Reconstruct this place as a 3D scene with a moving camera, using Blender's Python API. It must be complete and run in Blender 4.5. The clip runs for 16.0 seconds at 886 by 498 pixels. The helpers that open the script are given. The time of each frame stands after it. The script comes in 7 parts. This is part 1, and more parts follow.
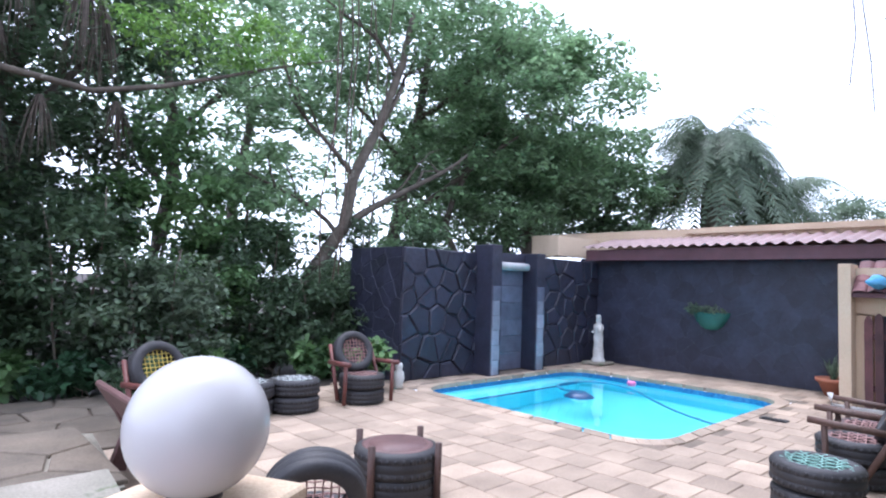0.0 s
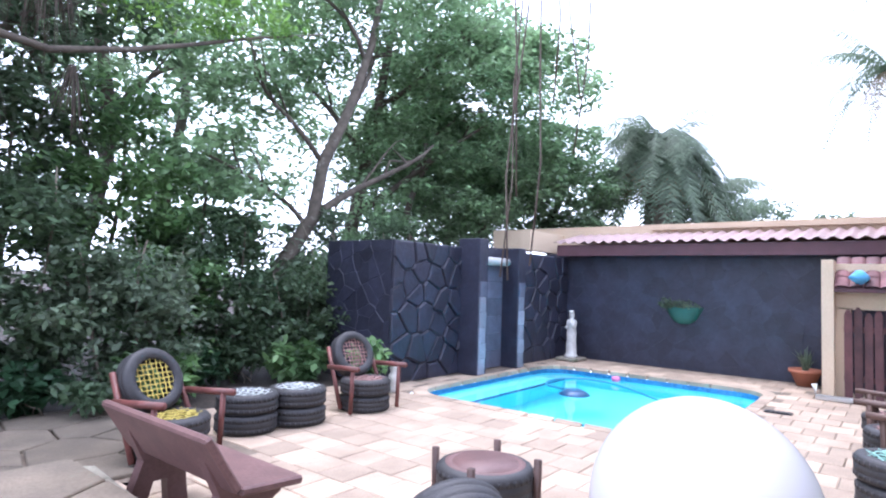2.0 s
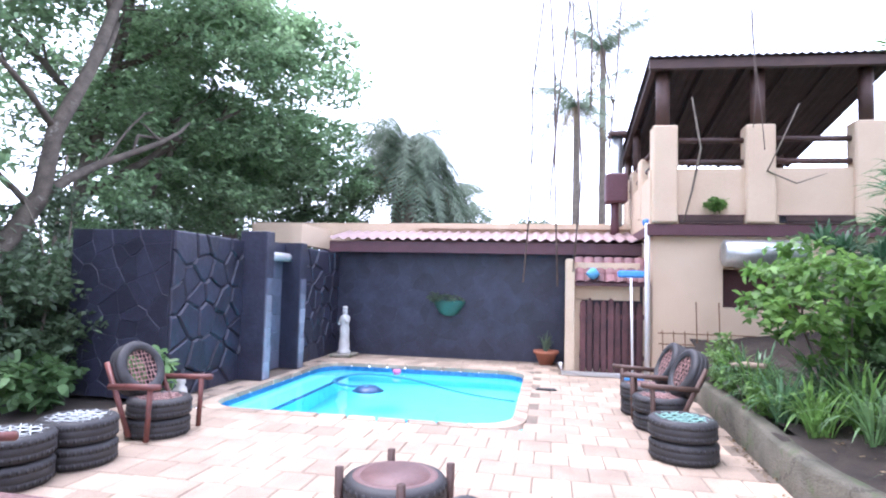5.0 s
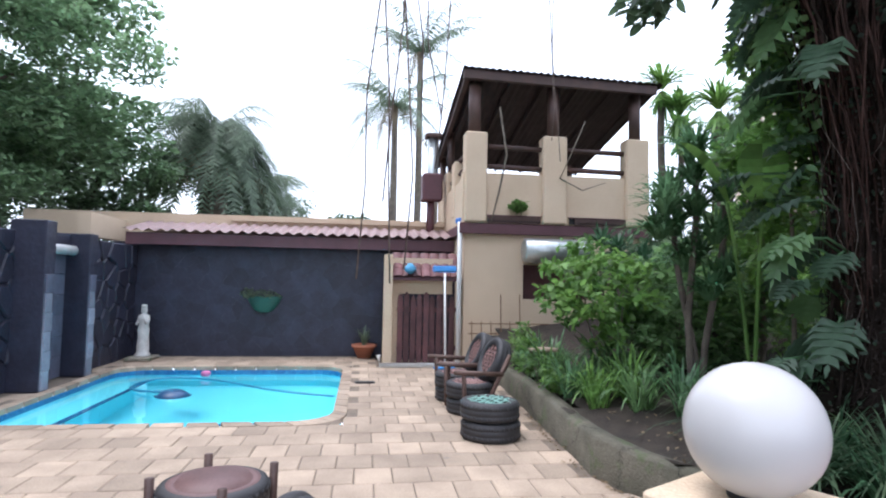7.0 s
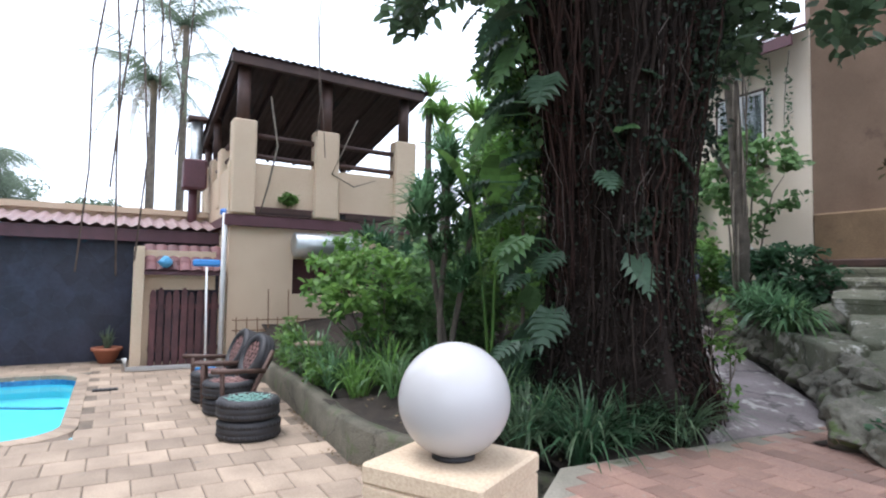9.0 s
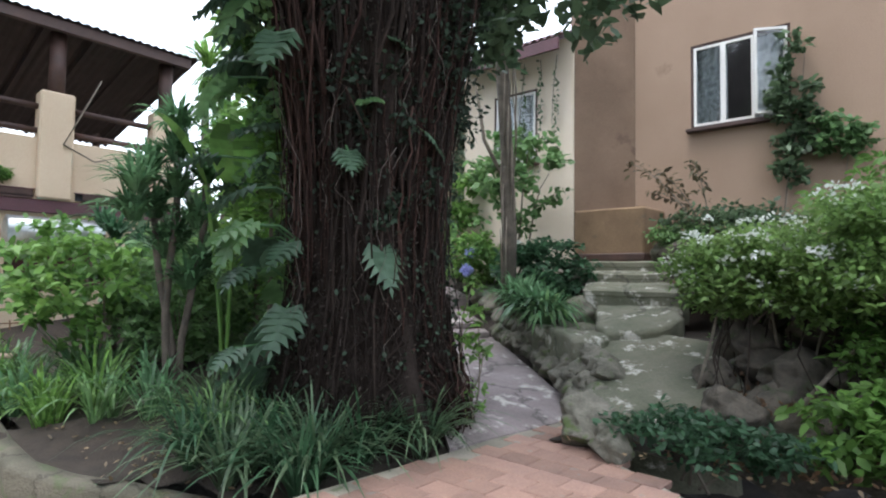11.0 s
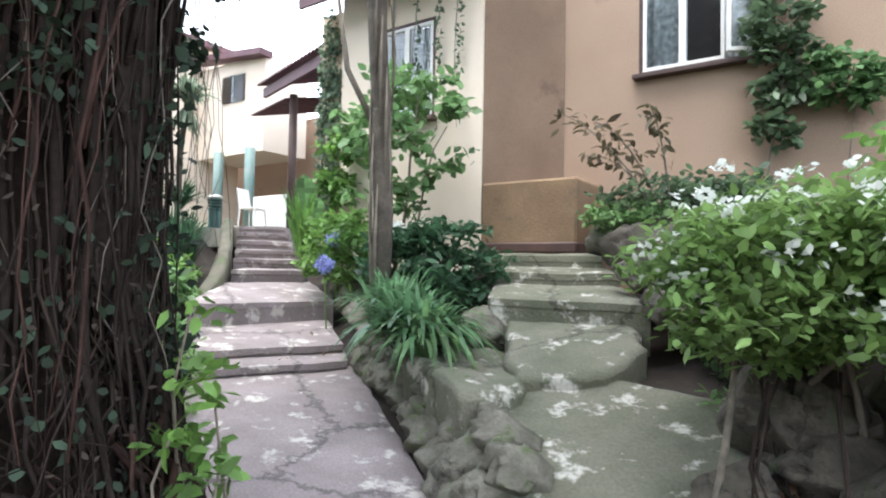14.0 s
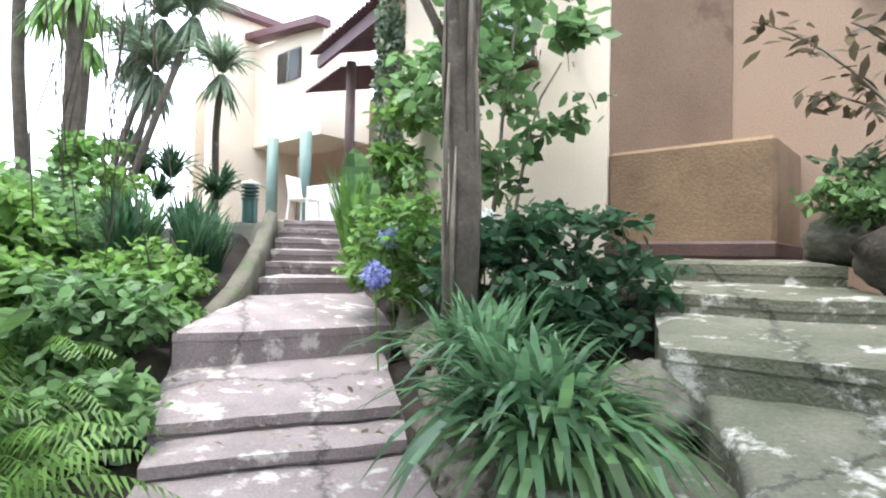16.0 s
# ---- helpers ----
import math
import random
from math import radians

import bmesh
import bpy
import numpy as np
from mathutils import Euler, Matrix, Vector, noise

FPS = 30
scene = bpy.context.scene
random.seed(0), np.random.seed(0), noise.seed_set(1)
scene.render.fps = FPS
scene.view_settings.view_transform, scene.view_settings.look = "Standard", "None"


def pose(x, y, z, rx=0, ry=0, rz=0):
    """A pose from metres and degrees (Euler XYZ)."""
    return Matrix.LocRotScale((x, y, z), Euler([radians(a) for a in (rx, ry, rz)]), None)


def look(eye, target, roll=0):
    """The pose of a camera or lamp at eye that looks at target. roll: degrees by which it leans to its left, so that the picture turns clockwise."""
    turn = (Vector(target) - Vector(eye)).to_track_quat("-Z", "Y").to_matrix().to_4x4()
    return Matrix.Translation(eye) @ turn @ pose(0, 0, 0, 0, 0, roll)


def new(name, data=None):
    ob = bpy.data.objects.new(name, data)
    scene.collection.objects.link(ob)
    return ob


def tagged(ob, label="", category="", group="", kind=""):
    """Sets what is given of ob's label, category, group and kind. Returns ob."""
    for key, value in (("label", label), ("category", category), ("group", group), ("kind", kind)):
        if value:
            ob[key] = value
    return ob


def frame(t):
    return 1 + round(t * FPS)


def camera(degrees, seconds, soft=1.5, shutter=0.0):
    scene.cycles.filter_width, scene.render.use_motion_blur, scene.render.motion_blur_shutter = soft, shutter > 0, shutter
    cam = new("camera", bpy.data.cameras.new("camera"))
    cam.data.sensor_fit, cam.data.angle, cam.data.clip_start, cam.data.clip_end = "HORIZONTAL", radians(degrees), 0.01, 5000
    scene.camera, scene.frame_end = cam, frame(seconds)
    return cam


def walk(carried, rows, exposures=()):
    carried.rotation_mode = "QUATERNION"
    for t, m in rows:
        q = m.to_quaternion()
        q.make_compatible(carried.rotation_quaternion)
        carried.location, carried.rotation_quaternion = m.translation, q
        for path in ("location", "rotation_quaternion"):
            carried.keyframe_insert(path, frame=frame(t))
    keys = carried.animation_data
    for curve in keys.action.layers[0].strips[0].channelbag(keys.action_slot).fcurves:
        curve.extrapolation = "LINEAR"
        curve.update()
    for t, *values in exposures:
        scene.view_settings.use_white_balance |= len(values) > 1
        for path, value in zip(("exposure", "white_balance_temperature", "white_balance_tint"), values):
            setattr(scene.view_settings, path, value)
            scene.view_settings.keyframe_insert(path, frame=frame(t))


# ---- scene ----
cam = camera(75.4, 16.0, soft=2.1)
METRES, EYE, TILT, LEAN, TURN = 9.5, 1.752, 0.0, 0.0, -43.3
ROWS = [
    (0.0, 0.0105, -0.0222, 0.0005, 0.47, 3.46, -1.89),
    (0.5, -0.0233, -0.0051, -0.0001, -3.02, 3.36, -1.91),
    (1.0, -0.0579, 0.0069, 0.0004, -5.42, 3.50, -1.79),
    (1.5, -0.0945, 0.0340, -0.0010, -6.85, 3.27, -1.70),
    (2.0, -0.1285, 0.0490, -0.0030, -8.13, 3.25, -1.79),
    (2.5, -0.1618, 0.0660, -0.0021, -12.70, 3.23, -1.73),
    (3.0, -0.1865, 0.0903, -0.0024, -16.30, 3.27, -1.56),
    (3.5, -0.2062, 0.1113, -0.0026, -19.37, 3.16, -1.57),
    (4.0, -0.2265, 0.12, -0.0023, -25.13, 3.26, -1.56),
    (6.5, -0.2677, 0.1317, 0.0001, -49.94, 3.25, -1.14),
    (7.0, -0.2682, 0.1265, -0.0001, -54.55, 3.22, -1.07),
    (7.5, -0.2699, 0.1218, -0.0002, -60.35, 3.24, -1.02),
    (8.0, -0.2705, 0.1187, -0.0001, -66.17, 3.25, -1.01),
    (8.5, -0.2685, 0.1144, 0.0, -71.0, 3.19, -0.94),
    (9.0, -0.2717, 0.1073, -0.001, -76.51, 3.11, -0.94),
    (9.5, -0.2627, 0.0942, -0.0001, -82.19, 3.08, -0.89),
    (10.0, -0.2479, 0.0818, -0.0, -86.03, 2.96, -0.86),
    (12.5, -0.0478, -0.025, 0.0036, -103.95, 2.38, -0.79),
    (13.0, 0.0015, -0.0435, 0.0047, -103.91, 2.28, -0.91),
    (13.5, 0.0516, -0.0567, 0.0067, -103.7, 2.15, -1.0),
    (14.0, 0.1094, -0.0721, 0.0092, -102.49, 2.01, -1.06),
    (14.5, 0.1689, -0.0804, 0.0093, -100.14, 1.82, -1.11),
    (15.0, 0.2305, -0.0873, 0.0088, -99.05, 1.68, -1.19),
    (15.5, 0.293, -0.0913, 0.0128, -96.93, 1.53, -1.24),
    (16.0, 0.3498, -0.0924, 0.0229, -95.38, 1.41, -1.33),
]
EXPO = [(0.0, 0.3, 5550, 19), (1.0, 0.44, 5550, 19), (2.0, 0.72, 5550, 21), (3.0, 1.08, 5600, 26), (4.2, 1.15, 5600, 27), (6.3, 0.15, 5750, 16), (7.0, 0.05, 5850, 14), (9.0, 0.05, 5950, 13), (10.2, 0.1, 6050, 11), (12.3, 0.62, 6100, 10), (13.5, 0.82, 6100, 10), (14.5, 1.1, 6100, 10), (16.0, 1.17, 6100, 10)]
walk(cam, [(t, pose(0, 0, EYE, TILT, LEAN, TURN) @ pose(METRES * x, METRES * y, METRES * z, 90 + pitch, roll, yaw)) for t, x, y, z, yaw, pitch, roll in ROWS], EXPO)

# ---- light: a bright overcast sky ----
SUN_EL, SUN_AZ = 74.0, 10.0
world = bpy.data.worlds.new("overcast_sky")
scene.world = world
world.use_nodes = True
wn, wl = world.node_tree.nodes, world.node_tree.links
sky = wn.new("ShaderNodeTexSky")
sky.sky_type = "NISHITA"
sky.sun_disc = False
sky.sun_elevation = radians(SUN_EL)
sky.sun_rotation = radians(SUN_AZ)
sky.dust_density = 4.0
haze = wn.new("ShaderNodeMix")
haze.data_type = "RGBA"
haze.inputs[0].default_value = 0.75
haze.inputs[7].default_value = (12.0, 12.6, 13.6, 1)
wl.new(sky.outputs[0], haze.inputs[6])
wl.new(haze.outputs[2], wn["Background"].inputs[0])
wn["Background"].inputs[1].default_value = 0.21
sun = new("sun", bpy.data.lights.new("sun", "SUN"))
sun.data.energy, sun.data.angle, sun.data.color = 2.4, radians(28), (1.0, 0.95, 0.88)
a = radians(SUN_AZ)
sun.matrix_world = look((0, 0, 30), (-30 * math.sin(a) * math.cos(radians(SUN_EL)), -30 * math.cos(a) * math.cos(radians(SUN_EL)), 30 - 30 * math.sin(radians(SUN_EL))))


# ---- materials ----
def mat(name, col, col2=None, scale=3.0, rough=0.85, bump=0.25, bscale=40.0, metal=0.0, spot=None, spot_scale=6.0, spot_at=0.6, rnd=0.0, island=0.0, sub=0.0, spec=0.5, grainy=0.35, crack=0.0):
    """Two tones in broad patches, fine grain, optional stains of their own shape, and variation from piece to piece."""
    m = bpy.data.materials.new(name)
    m.use_nodes = True
    n, l = m.node_tree.nodes, m.node_tree.links
    b = n["Principled BSDF"]
    b.inputs["Roughness"].default_value, b.inputs["Metallic"].default_value = rough, metal
    b.inputs["Specular IOR Level"].default_value = spec
    geo = n.new("ShaderNodeNewGeometry")
    n1, n2 = n.new("ShaderNodeTexNoise"), n.new("ShaderNodeTexNoise")
    n1.inputs["Scale"].default_value, n1.inputs["Detail"].default_value = scale, 4
    n2.inputs["Scale"].default_value, n2.inputs["Detail"].default_value = bscale, 3
    for k in (n1, n2):
        l.new(geo.outputs["Position"], k.inputs["Vector"])
    col2 = col2 or tuple(c * 0.7 for c in col)
    ramp = n.new("ShaderNodeValToRGB")
    ramp.color_ramp.elements[0].position, ramp.color_ramp.elements[1].position = 0.3, 0.7
    ramp.color_ramp.elements[0].color, ramp.color_ramp.elements[1].color = (*col2, 1), (*col, 1)
    l.new(n1.outputs["Fac"], ramp.inputs[0])
    out = ramp.outputs[0]
    grain = n.new("ShaderNodeMix")
    grain.data_type, grain.blend_type = "RGBA", "OVERLAY"
    grain.inputs[0].default_value = grainy
    l.new(out, grain.inputs[6])
    l.new(n2.outputs["Fac"], grain.inputs[7])
    out = grain.outputs[2]
    if spot:
        n3 = n.new("ShaderNodeTexNoise")
        n3.inputs["Scale"].default_value, n3.inputs["Detail"].default_value, n3.inputs["Roughness"].default_value = spot_scale, 6, 0.65
        l.new(geo.outputs["Position"], n3.inputs["Vector"])
        r3 = n.new("ShaderNodeValToRGB")
        r3.color_ramp.elements[0].position, r3.color_ramp.elements[1].position = spot_at, spot_at + 0.08
        l.new(n3.outputs["Fac"], r3.inputs[0])
        mx = n.new("ShaderNodeMix")
        mx.data_type = "RGBA"
        l.new(r3.outputs[0], mx.inputs[0])
        l.new(out, mx.inputs[6])
        mx.inputs[7].default_value = (*spot, 1)
        out = mx.outputs[2]
    if rnd or island:
        hsv = n.new("ShaderNodeHueSaturation")
        mr = n.new("ShaderNodeMapRange")
        k = rnd or island
        mr.inputs["To Min"].default_value, mr.inputs["To Max"].default_value = 1 - k, 1 + k
        if rnd:
            src = n.new("ShaderNodeObjectInfo").outputs["Random"]
        else:
            src = geo.outputs["Random Per Island"]
        l.new(src, mr.inputs["Value"])
        l.new(mr.outputs[0], hsv.inputs["Value"])
        l.new(out, hsv.inputs["Color"])
        out = hsv.outputs[0]
    height = n2.outputs["Fac"]
    if crack:
        # thin wandering cracks and a coarse worn relief
        vo, wp, cr, cm = n.new("ShaderNodeTexVoronoi"), n.new("ShaderNodeVectorMath"), n.new("ShaderNodeValToRGB"), n.new("ShaderNodeMix")
        n4 = n.new("ShaderNodeTexNoise")
        n4.inputs["Scale"].default_value, n4.inputs["Detail"].default_value, n4.inputs["Roughness"].default_value = 6.0, 6, 0.7
        l.new(geo.outputs["Position"], n4.inputs["Vector"])
        wp.operation = "MULTIPLY_ADD"
        wp.inputs[1].default_value = (0.35, 0.35, 0.35)
        l.new(n4.outputs["Color"], wp.inputs[0])
        l.new(geo.outputs["Position"], wp.inputs[2])
        vo.feature = "DISTANCE_TO_EDGE"
        vo.inputs["Scale"].default_value = crack
        l.new(wp.outputs[0], vo.inputs["Vector"])
        cr.color_ramp.elements[0].position, cr.color_ramp.elements[1].position = 0.003, 0.011
        l.new(vo.outputs["Distance"], cr.inputs[0])
        cm.data_type, cm.blend_type = "RGBA", "MULTIPLY"
        soft_ = n.new("ShaderNodeMapRange")
        soft_.inputs["To Min"].default_value = 0.5
        l.new(cr.outputs[0], soft_.inputs["Value"])
        cm.inputs[0].default_value = 1.0
        l.new(out, cm.inputs[6])
        l.new(soft_.outputs[0], cm.inputs[7])
        out = cm.outputs[2]
        ha, hb = n.new("ShaderNodeMath"), n.new("ShaderNodeMath")
        ha.operation, hb.operation = "MULTIPLY_ADD", "MULTIPLY_ADD"
        ha.inputs[1].default_value, hb.inputs[1].default_value = 2.2, 0.35
        l.new(n4.outputs["Fac"], ha.inputs[0])
        l.new(n2.outputs["Fac"], ha.inputs[2])
        l.new(cr.outputs[0], hb.inputs[0])
        l.new(ha.outputs[0], hb.inputs[2])
        height = hb.outputs[0]
    l.new(out, b.inputs["Base Color"])
    if bump:
        bp = n.new("ShaderNodeBump")
        bp.inputs["Strength"].default_value, bp.inputs["Distance"].default_value = bump, 0.01
        l.new(height, bp.inputs["Height"])
        l.new(bp.outputs[0], b.inputs["Normal"])
    if sub:
        b.inputs["Subsurface Weight"].default_value = sub
        b.inputs["Subsurface Radius"].default_value = (0.05, 0.05, 0.05)
    return m


def leaf_mat(name, col, col2, rough=0.45, k=0.45, trans=0.48):
    """A leaf: glossy above, some light passing through, each leaf a little different."""
    m = mat(name, col, col2, scale=0.8, rough=rough, bump=0.0, bscale=15, island=k, spec=0.4)
    n, l = m.node_tree.nodes, m.node_tree.links
    b, o = n["Principled BSDF"], n["Material Output"]
    t = n.new("ShaderNodeBsdfTranslucent")
    src = b.inputs["Base Color"].links[0].from_socket
    l.new(src, t.inputs["Color"])
    mx = n.new("ShaderNodeMixShader")
    mx.inputs[0].default_value = trans
    l.new(b.outputs[0], mx.inputs[1])
    l.new(t.outputs[0], mx.inputs[2])
    l.new(mx.outputs[0], o.inputs["Surface"])
    return m


PAVER = mat("terrace_paver", (0.40, 0.31, 0.23), (0.28, 0.215, 0.16), scale=2.2, rough=0.8, bump=0.4, bscale=70, spot=(0.2, 0.18, 0.15), spot_scale=3.5, spot_at=0.66, rnd=0.22)
PAVER_FAR = mat("terrace_paver_far", (0.40, 0.31, 0.23), (0.28, 0.215, 0.16), scale=2.2, rough=0.8, bump=0.4, bscale=70, spot=(0.2, 0.18, 0.15), spot_scale=3.5, spot_at=0.66, island=0.22)
PATIO = mat("patio_brick", (0.33, 0.20, 0.15), (0.24, 0.15, 0.12), scale=3, rough=0.8, bump=0.4, bscale=80, spot=(0.24, 0.22, 0.19), spot_scale=6, spot_at=0.62, rnd=0.25)
JOINT = mat("sand_joint", (0.19, 0.15, 0.112), (0.12, 0.093, 0.07), scale=5, bump=0.5)
SOIL = mat("dark_soil", (0.04, 0.029, 0.021), (0.019, 0.014, 0.01), scale=6, rough=0.95, bump=0.9, bscale=45, spot=(0.13, 0.1, 0.065), spot_scale=14, spot_at=0.64)
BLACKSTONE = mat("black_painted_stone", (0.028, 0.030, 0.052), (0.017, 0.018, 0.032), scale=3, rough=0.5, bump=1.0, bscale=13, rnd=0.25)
SLATE = mat("grey_slate_tile", (0.12, 0.13, 0.18), (0.08, 0.085, 0.12), scale=4, rough=0.45, bump=0.3, bscale=30, rnd=0.2)
CREAM = mat("cream_plaster", (0.62, 0.49, 0.35), (0.56, 0.43, 0.30), scale=1.2, rough=0.9, bump=0.25, bscale=90, spot=(0.46, 0.35, 0.25), spot_scale=1.3, spot_at=0.68)
PEACH = mat("peach_plaster", (0.345, 0.245, 0.176), (0.3, 0.208, 0.146), scale=0.9, rough=0.9, bump=0.25, bscale=80, spot=(0.24, 0.165, 0.115), spot_scale=0.9, spot_at=0.6)
WHITE = mat("white_paint", (0.78, 0.77, 0.74), (0.7, 0.68, 0.64), scale=3, rough=0.5, bump=0.1)
# peach plaster with the corner's shade put into its base colour, plus stain patches
SHADEWALL = mat("shade_darkened_plaster", (0.21, 0.142, 0.096), (0.15, 0.1, 0.066), scale=1.1, rough=0.9, bump=0.3, bscale=70, spot=(0.13, 0.085, 0.06), spot_scale=1.6, spot_at=0.58)
PALEWALL = mat("pale_plaster", (0.76, 0.66, 0.54), (0.68, 0.57, 0.45), scale=0.9, rough=0.9, bump=0.25, bscale=80)
SLATE_PALE = mat("pale_slate_block", (0.27, 0.28, 0.34), (0.19, 0.2, 0.25), scale=5, rough=0.5, bump=0.3, bscale=30, rnd=0.25)
MAROON = mat("maroon_paint", (0.12, 0.05, 0.06), (0.085, 0.035, 0.042), scale=3, rough=0.55, bump=0.25, bscale=50)
BROWNWOOD = mat("dark_stained_wood", (0.085, 0.045, 0.035), (0.05, 0.028, 0.024), scale=4, rough=0.6, bump=0.4, bscale=60, rnd=0.2)
PIPEWHITE = mat("white_plastic", (0.75, 0.75, 0.74), (0.68, 0.68, 0.66), scale=5, rough=0.35, bump=0)
ROOFTIN = mat("roof_sheet", (0.30, 0.2, 0.19), (0.22, 0.15, 0.145), scale=3, rough=0.6, bump=0.2)
TERRACOTTA = mat("terracotta_tile", (0.19, 0.085, 0.085), (0.11, 0.052, 0.056), scale=5, rough=0.7, bump=0.3, rnd=0.25)
CONCRETE = mat("weathered_concrete", (0.30, 0.27, 0.22), (0.19, 0.18, 0.14), scale=2.5, rough=0.9, bump=0.6, bscale=50, spot=(0.13, 0.15, 0.09), spot_scale=4, spot_at=0.58)
PATHSTONE = mat("worn_path_slab", (0.285, 0.24, 0.235), (0.19, 0.16, 0.155), scale=2.5, rough=0.9, bump=0.9, bscale=60, spot=(0.50, 0.46, 0.42), spot_scale=4.2, spot_at=0.56, crack=0.42)
MOSSSTONE = mat("mossy_slab", (0.185, 0.178, 0.132), (0.105, 0.112, 0.072), scale=2.4, rough=0.92, bump=1.0, bscale=50, spot=(0.52, 0.50, 0.44), spot_scale=4.4, spot_at=0.565, crack=0.4)
ROCK = mat("mossy_rock", (0.2, 0.185, 0.15), (0.085, 0.082, 0.06), scale=7, rough=0.95, bump=1.0, bscale=40, spot=(0.09, 0.12, 0.045), spot_scale=5, spot_at=0.56, crack=1.4)
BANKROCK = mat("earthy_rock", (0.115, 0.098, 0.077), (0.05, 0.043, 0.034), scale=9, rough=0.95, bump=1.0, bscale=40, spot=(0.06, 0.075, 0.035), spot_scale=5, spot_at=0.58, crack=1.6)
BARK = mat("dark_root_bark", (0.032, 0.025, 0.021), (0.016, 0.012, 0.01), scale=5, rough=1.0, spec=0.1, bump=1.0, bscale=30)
TREEBARK = mat("brown_grey_bark", (0.125, 0.105, 0.082), (0.06, 0.05, 0.04), scale=6, rough=0.95, bump=0.9, bscale=35, spot=(0.2, 0.19, 0.16), spot_scale=5, spot_at=0.62)
BARK2 = mat("grey_bark", (0.21, 0.18, 0.14), (0.12, 0.10, 0.08), scale=6, rough=0.95, bump=0.8, bscale=35)
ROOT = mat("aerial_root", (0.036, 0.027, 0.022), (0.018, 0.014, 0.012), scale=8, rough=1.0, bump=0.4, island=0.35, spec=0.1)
RUBBER = mat("tyre_rubber", (0.022, 0.022, 0.026), (0.035, 0.033, 0.034), scale=6, rough=0.6, bump=0.3, bscale=60)
LEAF_A = leaf_mat("leaf_mid", (0.185, 0.31, 0.12), (0.105, 0.2, 0.085))
OCHRE = mat("ochre_plaster", (0.25, 0.165, 0.095), (0.155, 0.1, 0.06), scale=1.6, rough=0.92, bump=0.5, bscale=60, spot=(0.15, 0.11, 0.07), spot_scale=2.6, spot_at=0.6)
MOSSWALL = mat("mossy_concrete", (0.14, 0.123, 0.092), (0.07, 0.067, 0.046), scale=2.5, rough=0.93, bump=0.9, bscale=50, spot=(0.085, 0.10, 0.05), spot_scale=4, spot_at=0.55, crack=0.8)
# canopy green paled to carry the haze; the low roughness is the waxy gloss
LEAF_H = leaf_mat("leaf_waxy_hazed", (0.27, 0.40, 0.215), (0.165, 0.27, 0.14), 0.3)
LEAF_B = leaf_mat("leaf_dark", (0.12, 0.18, 0.098), (0.066, 0.112, 0.062))
LEAF_C = leaf_mat("leaf_bright", (0.2, 0.345, 0.085), (0.1, 0.21, 0.052))
LEAF_D = leaf_mat("leaf_blue_green", (0.06, 0.13, 0.065), (0.028, 0.07, 0.035))
LEAF_F = leaf_mat("leaf_glossy_strap", (0.165, 0.3, 0.15), (0.09, 0.185, 0.09), 0.25)
LEAF_G = leaf_mat("leaf_variegated", (0.24, 0.36, 0.12), (0.12, 0.22, 0.06))
LEAF_E = leaf_mat("leaf_grey_green", (0.19, 0.25, 0.165), (0.11, 0.16, 0.10))
DRY = leaf_mat("dry_leaf", (0.25, 0.19, 0.11), (0.14, 0.10, 0.06))
PETAL = leaf_mat("white_petal", (0.8, 0.82, 0.78), (0.7, 0.74, 0.7), k=0.1)
LILAC = leaf_mat("lilac_petal", (0.36, 0.40, 0.72), (0.28, 0.3, 0.6), k=0.15)


